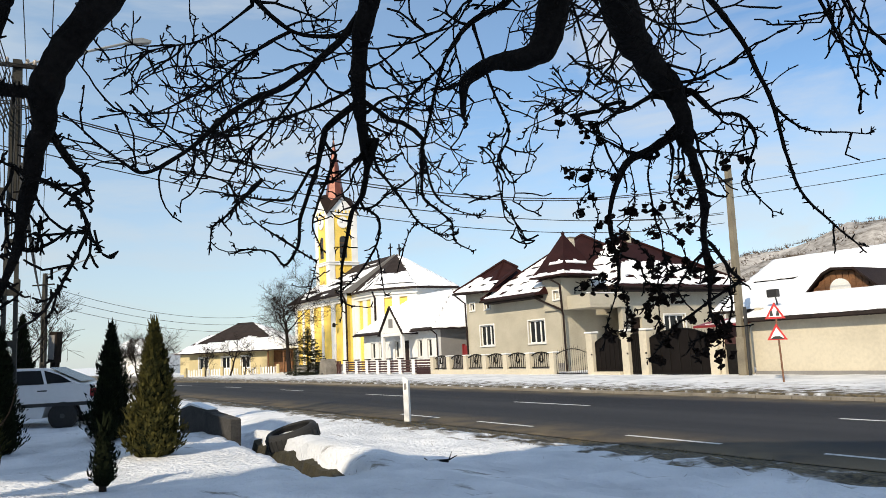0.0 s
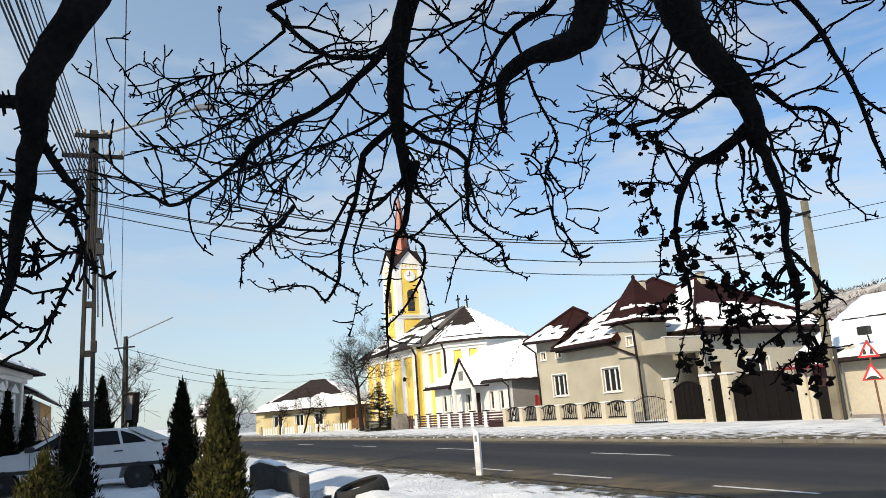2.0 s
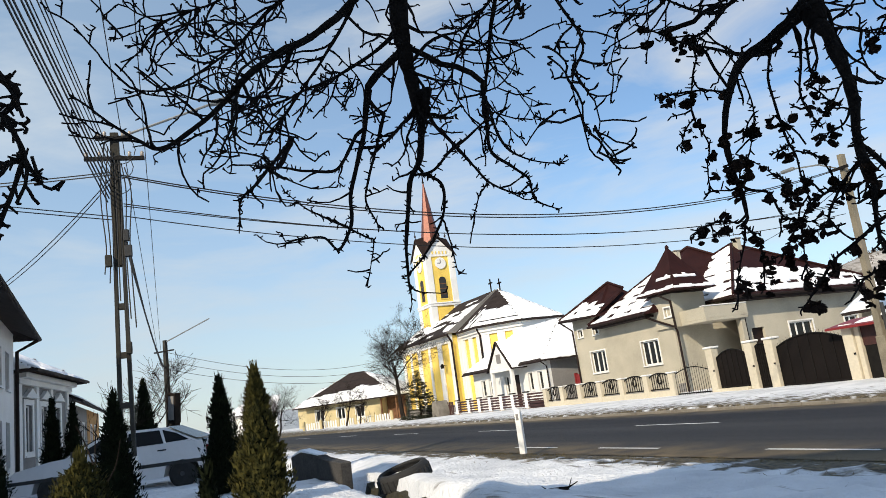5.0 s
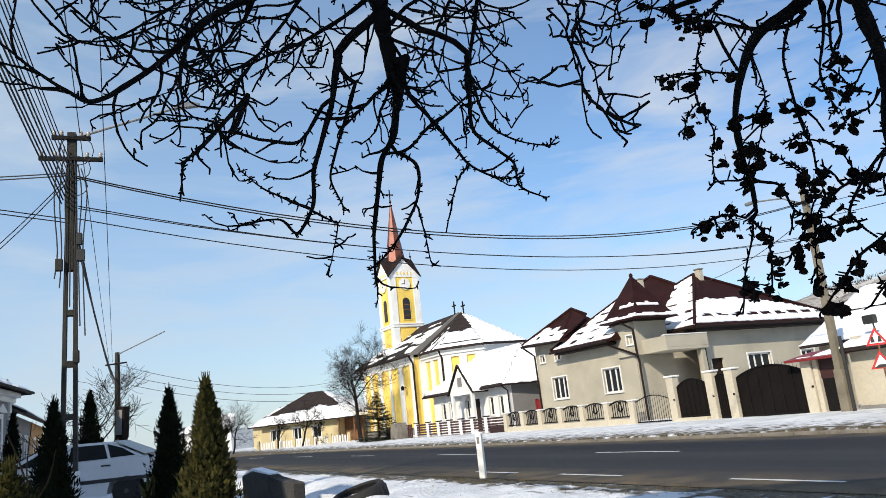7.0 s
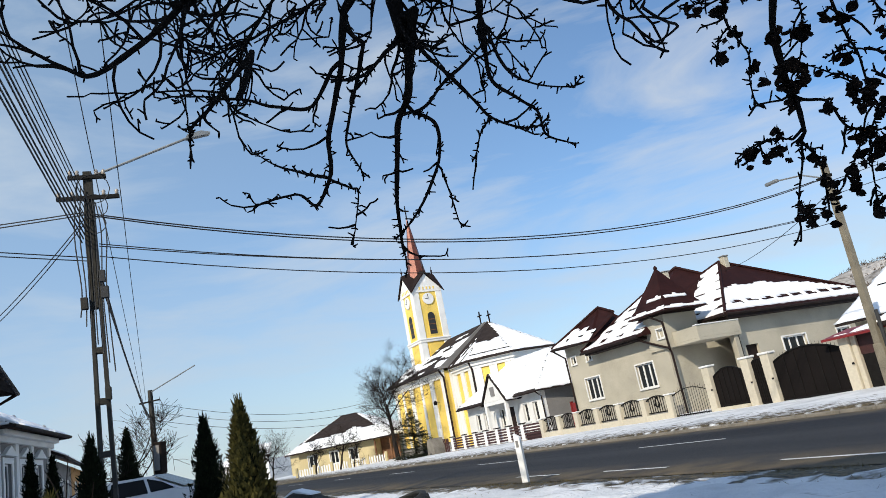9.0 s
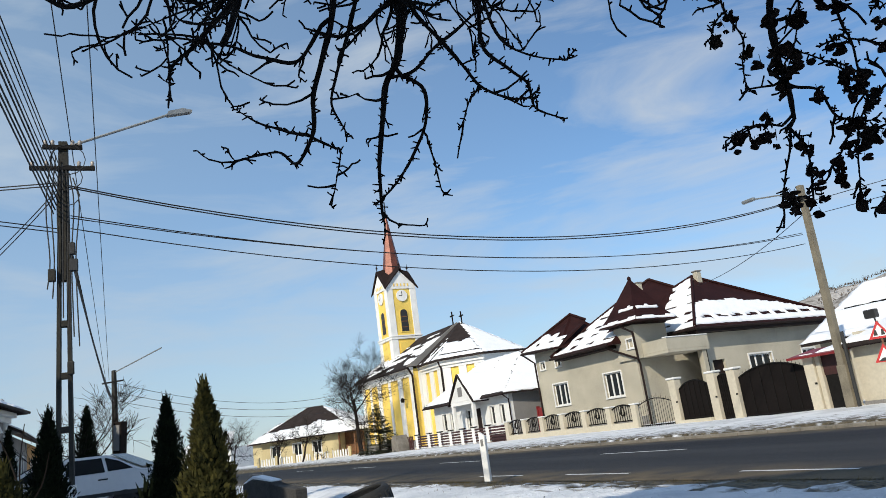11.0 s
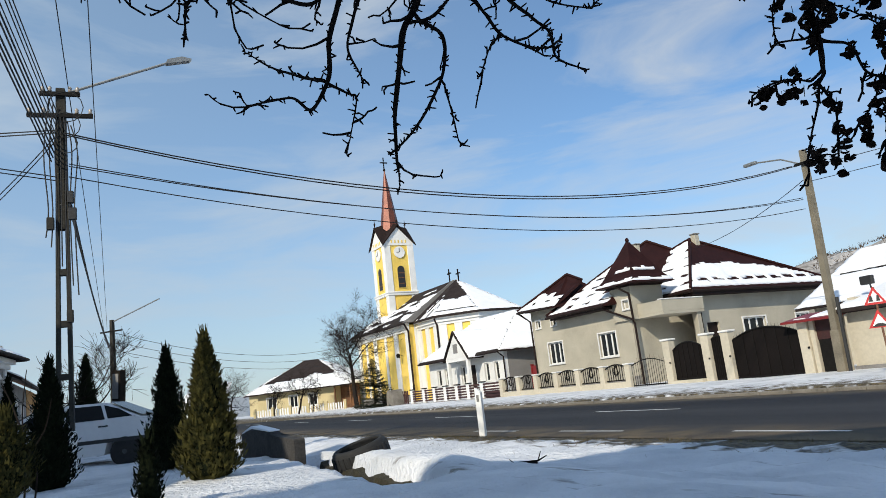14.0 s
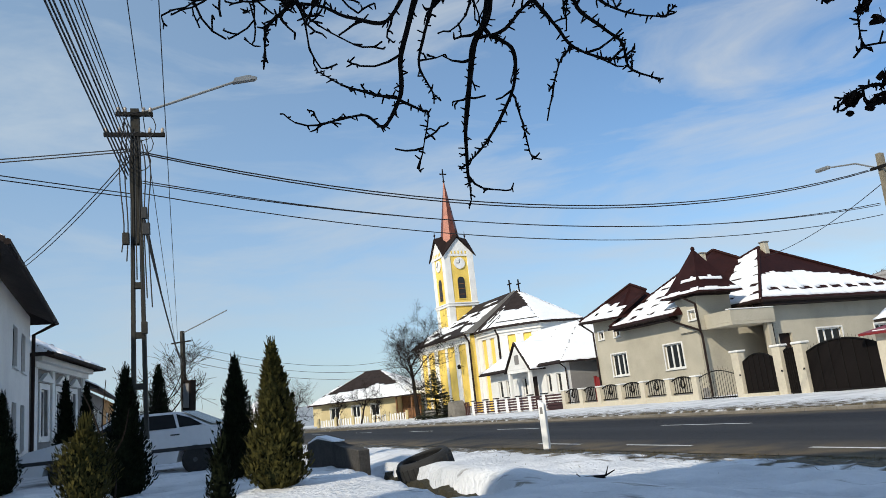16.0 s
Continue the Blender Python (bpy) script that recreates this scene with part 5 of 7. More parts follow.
# the limbs that hang down with dead leaves
limb([(1.37, 3.78, 2.69), (1.25, 3.83, 2.63), (1.19, 3.89, 2.61), (1.15, 3.94, 2.56), (1.12, 4.00, 2.46), (1.12, 4.05, 2.36), (1.15, 4.11, 2.26), (1.17, 4.16, 2.16)], 0.02, 0.006, 3, bunches=((0.62, 0.8), (0.72, 1.2), (0.76, 1.6), (0.8, 1.5), (0.84, 1.0)))
limb([(1.27, 3.80, 2.60), (1.25, 3.88, 2.61), (1.20, 3.97, 2.66), (1.13, 4.05, 2.74), (1.09, 4.13, 2.80), (1.05, 4.22, 2.88), (0.98, 4.30, 2.98)], 0.008, 0.003, 4, bunches=((0.55, 0.5), (0.75, 1.3), (0.82, 1.0), (0.97, 1.4)))
limb([(1.27, 4.20, 2.95), (1.21, 4.23, 2.90), (1.16, 4.25, 2.88), (1.10, 4.28, 2.88)], 0.009, 0.003, 2, bunches=((0.8, 1.0),))
limb([(1.14, 4.17, 2.32), (1.19, 4.17, 2.26), (1.25, 4.16, 2.23), (1.28, 4.16, 2.15), (1.32, 4.15, 2.12)], 0.006, 0.003, 2, bunches=((0.5, 0.5), (0.95, 0.7)))
limb([(1.16, 4.18, 2.14), (1.20, 4.21, 2.08), (1.21, 4.25, 1.99)], 0.005, 0.0025, 2, bunches=((0.4, 0.7), (0.75, 0.9), (1, 1.6)))
limb([(1.16, 4.18, 2.14), (1.15, 4.19, 2.08), (1.11, 4.19, 1.98), (1.12, 4.20, 1.95)], 0.004, 0.002, 1, bunches=((0.75, 0.6), (1, 0.7)))
limb([(1.14, 4.18, 2.15), (1.09, 4.20, 2.17), (1.04, 4.22, 2.16)], 0.004, 0.002, 2, bunches=((0.5, 1.4), (1, 1.3)))
limb([(1.21, 4.15, 2.60), (1.10, 4.20, 2.65), (1.01, 4.25, 2.67)], 0.004, 0.002, 2, bunches=((0.2, 0.6), (1, 1.0)))
limb([(1.14, 4.25, 2.79), (1.11, 4.24, 2.72), (1.08, 4.23, 2.58), (1.11, 4.22, 2.46), (1.09, 4.21, 2.38), (1.08, 4.20, 2.30)], 0.004, 0.002, 2, bunches=((0.3, 0.8), (0.45, 0.7), (0.72, 0.7)))
limb([(1.09, 4.25, 2.57), (1.05, 4.24, 2.53), (1.03, 4.23, 2.49)], 0.003, 0.002, 0, bunches=((1, 1.0),))
limb([(1.31, 4.00, 2.67), (1.29, 4.03, 2.59), (1.30, 4.05, 2.50), (1.32, 4.08, 2.38), (1.34, 4.10, 2.33), (1.35, 4.12, 2.26), (1.37, 4.15, 2.20)], 0.005, 0.0025, 2, bunches=((0.4, 1.3), (0.85, 0.8), (1, 1.2)))
limb([(1.37, 4.16, 2.39), (1.34, 4.16, 2.38), (1.32, 4.16, 2.37)], 0.002, 0.002, 0, bunches=((1, 1.0),))
limb([(1.35, 4.12, 2.35), (1.41, 4.10, 2.31), (1.43, 4.07, 2.23), (1.44, 4.05, 2.18)], 0.003, 0.002, 1, bunches=((0.35, 0.4), (0.65, 0.6), (1, 1.0)))
limb([(1.34, 3.85, 2.60), (1.35, 3.90, 2.56), (1.35, 3.96, 2.50), (1.38, 4.01, 2.45), (1.42, 4.06, 2.42)], 0.006, 0.002, 1, bunches=((0.65, 1.0), (1, 1.6)))
limb([(1.38, 3.90, 2.64), (1.39, 3.95, 2.56), (1.42, 4.00, 2.56)], 0.005, 0.002, 0, bunches=((1, 0.7),))
limb([(1.39, 4.02, 2.54), (1.44, 4.04, 2.51), (1.47, 4.06, 2.48)], 0.003, 0.002, 0, bunches=((1, 1.2),))
limb([(1.24, 4.15, 2.70), (1.26, 4.14, 2.56), (1.25, 4.14, 2.47), (1.20, 4.13, 2.35)], 0.003, 0.002, 2, bunches=((0.65, 1.2), (1, 1.3)))
limb([(1.18, 4.18, 2.39), (1.23, 4.11, 2.32), (1.27, 4.04, 2.23)], 0.003, 0.002, 1, bunches=((1, 1.7), (0.9, 1.2)))
limb([(1.37, 3.72, 2.58), (1.38, 3.74, 2.52), (1.41, 3.76, 2.45), (1.42, 3.78, 2.37), (1.41, 3.80, 2.30), (1.42, 3.82, 2.23), (1.44, 3.84, 2.17), (1.44, 3.86, 2.09), (1.44, 3.88, 2.03), (1.44, 3.90, 1.98)], 0.021, 0.006, 3, bunches=((0.62, 0.6), (0.72, 0.6)))
limb([(1.46, 3.84, 2.40), (1.43, 3.85, 2.32), (1.43, 3.87, 2.24), (1.44, 3.88, 2.17)], 0.008, 0.005, 2)
limb([(1.46, 3.88, 2.26), (1.50, 3.89, 2.21), (1.54, 3.90, 2.15), (1.57, 3.90, 2.11), (1.53, 3.91, 2.08), (1.46, 3.92, 2.04), (1.39, 3.93, 1.99), (1.32, 3.93, 1.95), (1.27, 3.94, 1.89), (1.23, 3.95, 1.84)], 0.009, 0.003, 3, bunches=((0.68, 0.8), (0.78, 1.0), (0.85, 0.8), (1, 0.8)))
limb([(1.54, 3.93, 2.07), (1.55, 3.94, 2.02), (1.53, 3.96, 1.94), (1.48, 3.97, 1.92), (1.41, 3.98, 1.89)], 0.005, 0.003, 2, bunches=((0.6, 1.3), (0.8, 1.2), (1, 1.5)))
limb([(1.55, 3.97, 1.94), (1.53, 3.99, 1.91), (1.52, 4.00, 1.88)], 0.003, 0.002, 0, bunches=((1, 1.9),))
limb([(1.56, 3.93, 2.07), (1.52, 3.94, 2.02), (1.49, 3.95, 1.98)], 0.003, 0.002, 0, bunches=((1, 1.7), (0.85, 1.0)))
limb([(1.43, 3.84, 2.37), (1.41, 3.87, 2.34), (1.37, 3.90, 2.33)], 0.005, 0.002, 0)
limb([(1.44, 3.88, 2.23), (1.40, 3.93, 2.18), (1.37, 3.99, 2.12), (1.36, 4.04, 2.07), (1.33, 4.10, 2.07)], 0.005, 0.003, 2, bunches=((0.25, 1.0), (0.6, 0.8), (1, 1.5)))
limb([(1.40, 3.95, 2.18), (1.37, 4.04, 2.17), (1.33, 4.12, 2.13), (1.34, 4.21, 2.07), (1.36, 4.30, 1.98)], 0.005, 0.002, 2, bunches=((0.5, 1.4), (0.7, 1.2), (1, 1.4)))
limb([(1.34, 4.20, 2.14), (1.32, 4.25, 2.08), (1.30, 4.30, 2.04)], 0.003, 0.002, 1, bunches=((1, 1.3),))
limb([(1.40, 3.74, 2.59), (1.48, 3.79, 2.60), (1.55, 3.85, 2.60), (1.63, 3.90, 2.61)], 0.004, 0.002, 1, bunches=((0.65, 1.3), (1, 0.6)))
# the upper and middle boughs
limb([(1.26, 3.71, 2.88), (1.26, 3.80, 2.84), (1.19, 4.02, 2.85), (1.15, 4.19, 2.95), (1.06, 4.24, 3.06)], 0.013, 0.003, 3, 0.40)
limb([(1.40, 3.84, 2.85), (1.42, 3.80, 2.85), (1.50, 3.80, 2.76), (1.60, 3.80, 2.74), (1.65, 3.80, 2.64), (1.63, 3.88, 2.51), (1.72, 3.88, 2.37)], 0.014, 0.003, 3, 0.40)
limb([(1.33, 3.44, 3.14), (1.48, 3.53, 3.00), (1.60, 3.62, 2.86), (1.66, 3.66, 2.73), (1.72, 3.71, 2.55), (1.78, 3.75, 2.41), (1.91, 3.80, 2.30), (1.99, 3.80, 2.22)], 0.012, 0.003, 2)
limb([(1.66, 3.66, 2.73), (1.75, 3.71, 2.68), (1.83, 3.71, 2.64), (2.04, 3.75, 2.63)], 0.006, 0.0025, 2)
limb([(1.68, 3.36, 3.07), (1.81, 3.44, 2.90), (1.84, 3.44, 2.77), (1.86, 3.44, 2.70)], 0.006, 0.0025, 2)
limb([(1.73, 3.27, 3.02), (1.77, 3.27, 2.89), (1.87, 3.27, 2.78)], 0.006, 0.003, 1)
limb([(0.79, 3.00, 3.00), (0.76, 3.05, 2.79), (0.71, 3.09, 2.73), (0.60, 3.18, 2.75), (0.52, 3.27, 2.72), (0.52, 3.33, 2.64)], 0.058, 0.009, 1)
limb([(0.24, 3.80, 3.43), (0.12, 3.97, 3.21), (0.10, 4.06, 2.99), (0.10, 4.13, 2.87), (0.11, 4.20, 2.72)], 0.048, 0.02, 5, 0.40)
limb([(0.16, 4.10, 2.80), (0.11, 4.17, 2.70), (0.08, 4.23, 2.60), (0.02, 4.27, 2.52), (-0.01, 4.31, 2.41), (-0.04, 4.36, 2.30), (-0.05, 4.38, 2.19), (-0.05, 4.39, 2.12)], 0.016, 0.004, 5)
limb([(0.08, 4.25, 2.54), (0.14, 4.27, 2.49), (0.13, 4.31, 2.39), (0.07, 4.34, 2.30), (0.01, 4.36, 2.23), (-0.05, 4.38, 2.19)], 0.007, 0.003, 3)
limb([(0.13, 4.31, 2.35), (0.14, 4.31, 2.26), (0.15, 4.31, 2.17)], 0.004, 0.002, 1)
limb([(0.05, 4.25, 2.54), (0.12, 4.23, 2.54), (0.20, 4.20, 2.59), (0.35, 4.18, 2.68)], 0.006, 0.004, 3)
limb([(0.14, 4.15, 2.77), (0.16, 4.17, 2.69), (0.22, 4.20, 2.61), (0.28, 4.23, 2.52), (0.32, 4.27, 2.47), (0.41, 4.27, 2.41), (0.46, 4.27, 2.40)], 0.009, 0.003, 3)
limb([(0.32, 4.27, 2.47), (0.28, 4.27, 2.43), (0.25, 4.27, 2.36)], 0.004, 0.002, 1)
limb([(0.36, 4.14, 2.81), (0.35, 4.20, 2.69), (0.35, 4.23, 2.57), (0.42, 4.27, 2.51), (0.47, 4.29, 2.46), (0.48, 4.30, 2.38), (0.54, 4.30, 2.34)], 0.009, 0.003, 3)
limb([(0.36, 4.17, 2.74), (0.40, 4.18, 2.58), (0.47, 4.19, 2.51), (0.58, 4.19, 2.47)], 0.006, 0.002, 2)
limb([(-0.06, 4.10, 2.86), (-0.10, 4.14, 2.72), (-0.14, 4.17, 2.63), (-0.19, 4.18, 2.50), (-0.21, 4.20, 2.37), (-0.27, 4.23, 2.30), (-0.35, 4.29, 2.37), (-0.50, 4.36, 2.40)], 0.013, 0.003, 4)
limb([(-0.22, 4.20, 2.37), (-0.32, 4.29, 2.44), (-0.44, 4.37, 2.53), (-0.53, 4.44, 2.62)], 0.006, 0.002, 3)
limb([(-0.21, 4.20, 2.36), (-0.15, 4.20, 2.32), (-0.13, 4.20, 2.30), (-0.16, 4.20, 2.18)], 0.005, 0.002, 2)
limb([(-0.02, 4.14, 2.76), (-0.07, 4.18, 2.66), (-0.12, 4.20, 2.55), (-0.14, 4.20, 2.46), (-0.11, 4.20, 2.37)], 0.007, 0.003, 3)
limb([(-0.14, 4.15, 2.70), (-0.21, 4.10, 2.57), (-0.29, 4.01, 2.55), (-0.34, 3.92, 2.54), (-0.40, 3.88, 2.54)], 0.008, 0.003, 4)
limb([(-0.24, 3.72, 2.56), (-0.31, 3.72, 2.49), (-0.37, 3.72, 2.43), (-0.42, 3.72, 2.39), (-0.43, 3.72, 2.34)], 0.008, 0.003, 3)
limb([(0.08, 4.15, 2.75), (0.03, 4.16, 2.71), (-0.08, 4.20, 2.64)], 0.006, 0.003, 2)
limb([(0.15, 3.97, 3.36), (0.02, 3.97, 3.19), (-0.17, 3.88, 2.99), (-0.34, 3.80, 2.88), (-0.50, 3.75, 2.72), (-0.67, 3.72, 2.61), (-0.77, 3.71, 2.66), (-0.96, 3.71, 2.83)], 0.02, 0.003, 8, 0.40)
limb([(0.10, 4.06, 3.04), (-0.11, 4.15, 2.98), (-0.35, 4.24, 2.96), (-0.58, 4.24, 2.91), (-0.79, 4.24, 2.87)], 0.01, 0.002, 7, 0.40)
limb([(-0.37, 3.88, 3.44), (-0.16, 3.93, 3.24), (0.04, 3.97, 3.23)], 0.012, 0.008, 4, 0.40)
limb([(-0.16, 3.93, 3.24), (-0.33, 3.88, 3.12), (-0.47, 3.88, 3.00), (-0.70, 3.88, 2.90), (-0.86, 3.88, 2.91)], 0.009, 0.002, 7, 0.40)
limb([(-0.07, 3.97, 3.09), (-0.21, 3.97, 2.90), (-0.36, 3.97, 2.74), (-0.45, 3.97, 2.61)], 0.008, 0.002, 6, 0.40)
limb([(-0.32, 3.93, 3.36), (-0.51, 3.88, 3.20), (-0.68, 3.88, 3.17), (-0.91, 3.88, 3.13)], 0.007, 0.002, 6, 0.40)
limb([(0.78, 3.71, 3.35), (0.74, 3.80, 3.26), (0.59, 3.88, 3.22), (0.46, 4.06, 3.11), (0.40, 4.15, 2.92), (0.35, 4.19, 2.75)], 0.016, 0.005, 5, 0.40)
limb([(0.46, 4.06, 3.11), (0.32, 4.15, 3.01), (0.24, 4.24, 2.86), (0.33, 4.32, 2.67)], 0.007, 0.002, 5, 0.40)
limb([(0.59, 3.88, 3.22), (0.65, 3.88, 2.94), (0.70, 3.80, 2.73), (0.64, 3.71, 2.57), (0.65, 3.71, 2.44)], 0.007, 0.002, 4, 0.40)
limb([(0.96, 3.80, 3.33), (1.07, 3.97, 3.03), (1.00, 4.06, 2.92), (0.89, 4.15, 2.98)], 0.006, 0.002, 4, 0.40)
limb([(1.37, 3.71, 3.26), (1.40, 3.88, 3.08), (1.41, 4.06, 2.97)], 0.004, 0.002, 3)
# the gnarled bough that hangs close by
limb([(-0.21, 2.52, 2.75), (-0.39, 2.60, 2.59), (-0.45, 2.63, 2.51), (-0.46, 2.66, 2.44), (-0.50, 2.69, 2.40), (-0.54, 2.73, 2.32), (-0.57, 2.76, 2.25), (-0.60, 2.79, 2.18), (-0.64, 2.82, 2.11), (-0.69, 2.85, 2.05)], 0.038, 0.006, 3)
limb([(-0.66, 2.62, 2.56), (-0.59, 2.63, 2.54), (-0.54, 2.65, 2.53), (-0.48, 2.66, 2.52)], 0.017, 0.016, 0)
limb([(-0.47, 2.69, 2.45), (-0.45, 2.70, 2.41), (-0.42, 2.71, 2.36), (-0.39, 2.71, 2.33), (-0.40, 2.72, 2.31), (-0.43, 2.73, 2.30)], 0.01, 0.006, 1)
limb([(-0.43, 2.73, 2.30), (-0.41, 2.73, 2.26), (-0.40, 2.74, 2.22), (-0.44, 2.75, 2.21), (-0.51, 2.75, 2.21)], 0.006, 0.003, 2)
limb([(-0.40, 2.74, 2.22), (-0.39, 2.75, 2.19), (-0.37, 2.75, 2.16)], 0.004, 0.002, 1)
limb([(-0.40, 2.74, 2.21), (-0.43, 2.75, 2.16), (-0.45, 2.75, 2.12), (-0.48, 2.76, 2.07)], 0.005, 0.003, 3)
limb([(-0.51, 2.71, 2.34), (-0.47, 2.72, 2.32), (-0.42, 2.73, 2.29)], 0.007, 0.005, 1)
limb([(-0.52, 2.70, 2.33), (-0.55, 2.71, 2.36), (-0.59, 2.72, 2.38)], 0.006, 0.003, 1)
limb([(-0.57, 2.75, 2.25), (-0.61, 2.76, 2.28), (-0.66, 2.77, 2.28)], 0.006, 0.003, 2)
limb([(-0.60, 2.79, 2.19), (-0.56, 2.79, 2.18), (-0.54, 2.80, 2.19), (-0.55, 2.80, 2.23)], 0.005, 0.003, 2)
limb([(-0.60, 2.79, 2.18), (-0.66, 2.80, 2.17), (-0.71, 2.82, 2.15)], 0.005, 0.003, 1)
limb([(-0.47, 2.50, 2.66), (-0.49, 2.52, 2.62), (-0.53, 2.55, 2.56)], 0.014, 0.009, 1)
limb([(-0.64, 2.82, 2.12), (-0.66, 2.83, 2.07), (-0.69, 2.85, 2.04)], 0.004, 0.002, 1)

# curled dead leaves that still hang on the far boughs
kinds = []
for k in range(5):
    bm = bmesh.new()
    for _ in range(rnd.randint(2, 5)):
        c, d, w = any_dir() * 0.016, any_dir(), rnd.uniform(0.014, 0.024)
        s = d.orthogonal().normalized()
        up = d.cross(s)
        ring = []
        for i in range(5):
            t = i / 4 - 0.5
            curl = up * (0.9 * t * t * w * 2)
            ww = w * (1 - (2 * t) ** 2 * 0.8)
            ring.append([bm.verts.new(c + d * t * w * 2.6 + s * q * ww + curl + up * abs(q) * w * 0.6) for q in (-1, 0, 1)])
        for a, b in zip(ring, ring[1:]):
            for q in range(2):
                bm.faces.new([a[q], a[q + 1], b[q + 1], b[q]])
    tube(bm, [(0, 0, 0), (0.004, 0.003, 0.02), (0, 0, 0.045)], 0.0015, sides=3)
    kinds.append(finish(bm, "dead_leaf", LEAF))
for at, size, ob in hung:
    p = at + Vector((rnd.gauss(0, 0.006), rnd.gauss(0, 0.006), -0.012 - 0.012 * size))
    part("stalk", tube(bmesh.new(), [at, (at + p) / 2 + Vector((0.004, 0, 0.004)), p], 0.0026, 0.0018, 3), BARK, ob)
    for _ in range(round(1 + 2.4 * size)):
        lf = new("dead_leaf", rnd.choice(kinds))
        lf.parent = ob
        s = rnd.uniform(0.45, 0.75)
        off = Vector((rnd.gauss(0, 0.013), rnd.gauss(0, 0.013), rnd.gauss(-0.004, 0.015))) * size
        lf.matrix_local = Matrix.Translation(p + off) @ Euler((rnd.uniform(-0.6, 0.6), rnd.uniform(-0.6, 0.6), rnd.uniform(0, 6.3))).to_matrix().to_4x4() @ Matrix.Diagonal((s, s, s, 1))


# ---- poles and overhead lines ----
def ladder_pole(m, h, label):
    """A concrete pole with a slotted lower half, cross arms and insulators."""
    po = thing("utility_pole", m, label, "pole", "utility poles")
    for s in (-1, 1):
        part("leg", prism(bmesh.new(), [(s * 0.17, -0.3), (s * 0.085, -0.3), (s * 0.055, h * 0.62), (s * 0.12, h * 0.62)], "y", -0.1, 0.1), CONCP, po)
    for k in range(5):
        z = 0.9 + k * h * 0.13
        part("rung", boxm(-0.10, 0.10, -0.09, 0.09, z, z + 0.12), CONCP, po)
    part("shaft", prism(bmesh.new(), [(-0.12, h * 0.62), (0.12, h * 0.62), (0.085, h), (-0.085, h)], "y", -0.1, 0.1), CONCP, po)
    part("painted_foot", boxm(-0.185, 0.185, -0.115, 0.115, -0.3, 0.95, bevel=0.01), WHITEW, po, "white painted foot")
    return po


PX, PY = -8.55, 15.95
POLE = ladder_pole(pose(PX, PY, 0.45, 0, 0, 26), 8.05, "slotted concrete utility pole crowded with black cables")
for z, w in ((7.42, 0.62), (7.9, 0.38)):
    arm = part("cross_arm", boxm(-w, w, -0.16, -0.08, z - 0.04, z + 0.04), IRON, POLE, "dark steel cross arm")
    for x in (-w + 0.05, -w * 0.5, w * 0.5, w - 0.05):
        part("insulator", lathe(bmesh.new(), [(0.02, 0.04), (0.045, 0.07), (0.03, 0.1), (0.045, 0.13), (0.015, 0.17)], 8, (x, -0.12, z)), PORC, arm, smooth=True)
arm = part("lamp_arm", tubem([(0.05, 0, 7.95), (0.5, -0.06, 8.1), (2.15, -0.3, 8.64)], 0.03, sides=8), LAMPM, POLE, "steel lamp arm")
part("lamp_head", prism(bmesh.new(), [(2.1, 8.59), (2.6, 8.69), (2.65, 8.74), (2.45, 8.78), (2.15, 8.70)], "y", -0.38, -0.24), LAMPM, arm, "street lamp head")
for x, z, w, m in ((-0.2, 4.95, 0.07, CONCP), (0.2, 5.15, 0.08, BLACKP), (0.13, 3.05, 0.06, CONCP), (0.17, 5.5, 0.06, BLACKP)):
    part("junction_box", boxm(x - w, x + w, -0.22, -0.12, z, z + 0.26, bevel=0.015), m, POLE)
for k in range(7):
    x = -0.24 + 0.08 * k
    pts = [(x * 0.8, -0.14, 7.8 - 0.1 * k), (x * 1.3, -0.16, 6.6), (x, -0.13 - 0.01 * k, 5.4), (x * 1.2, -0.15, 4.8 - 0.2 * k)]
    part("drop_cable", tubem([tuple(p) for p in smooth_line(pts, 4)], 0.014, sides=5), WIRE, POLE)
for k in range(3):
    c = 0.22 + 0.06 * k
    pts = [(0.1 + c * math.sin(a), -0.16, 6.8 + 0.4 * k + c * math.cos(a)) for a in (i * 0.52 for i in range(13))]
    part("cable_loop", tubem(pts, 0.01, sides=5), WIRE, POLE)

RP = street(17.55, 25.0, 0.4)
rpole = thing("utility_pole", pose(RP.x, RP.y, 0.35, 0, 1.4, TURN), "tall tapered concrete pole beside the garden wall", "pole", "utility poles")
part("shaft", prism(bmesh.new(), [(-0.125, 0), (0.125, 0), (0.08, 7.9), (-0.08, 7.9)], "y", -0.11, 0.11), CONC, rpole)
part("shaft_foot", boxm(-0.165, 0.165, -0.14, 0.14, -0.1, 1.5, bevel=0.02), CONC, rpole)
part("conduit", tubem([(0.32, -0.1, 0), (0.3, -0.1, 2.6)], 0.06, sides=8), BLACKP, rpole)
arm = part("lamp_arm", tubem([(-0.1, 0, 7.4), (-0.7, -0.3, 7.75), (-1.5, -0.6, 7.85)], 0.03), LAMPM, rpole)
part("lamp_head", boxm(-2.0, -1.45, -0.72, -0.55, 7.8, 7.92, bevel=0.03), LAMPM, arm)
part("cross_arm", boxm(-0.3, 0.3, -0.2, -0.15, 7.35, 7.45), IRON, rpole)

fp = ladder_pole(pose(-22.3, 42.0, 0.4, 0, 0, -10), 6.9, "far concrete utility pole with lamp arm")
part("cross_arm", boxm(-0.7, 0.7, -0.16, -0.08, 6.2, 6.28), IRON, fp)
part("lamp_arm", tubem([(0.1, 0, 6.8), (3.2, 0, 7.7)], 0.035), LAMPM, fp)


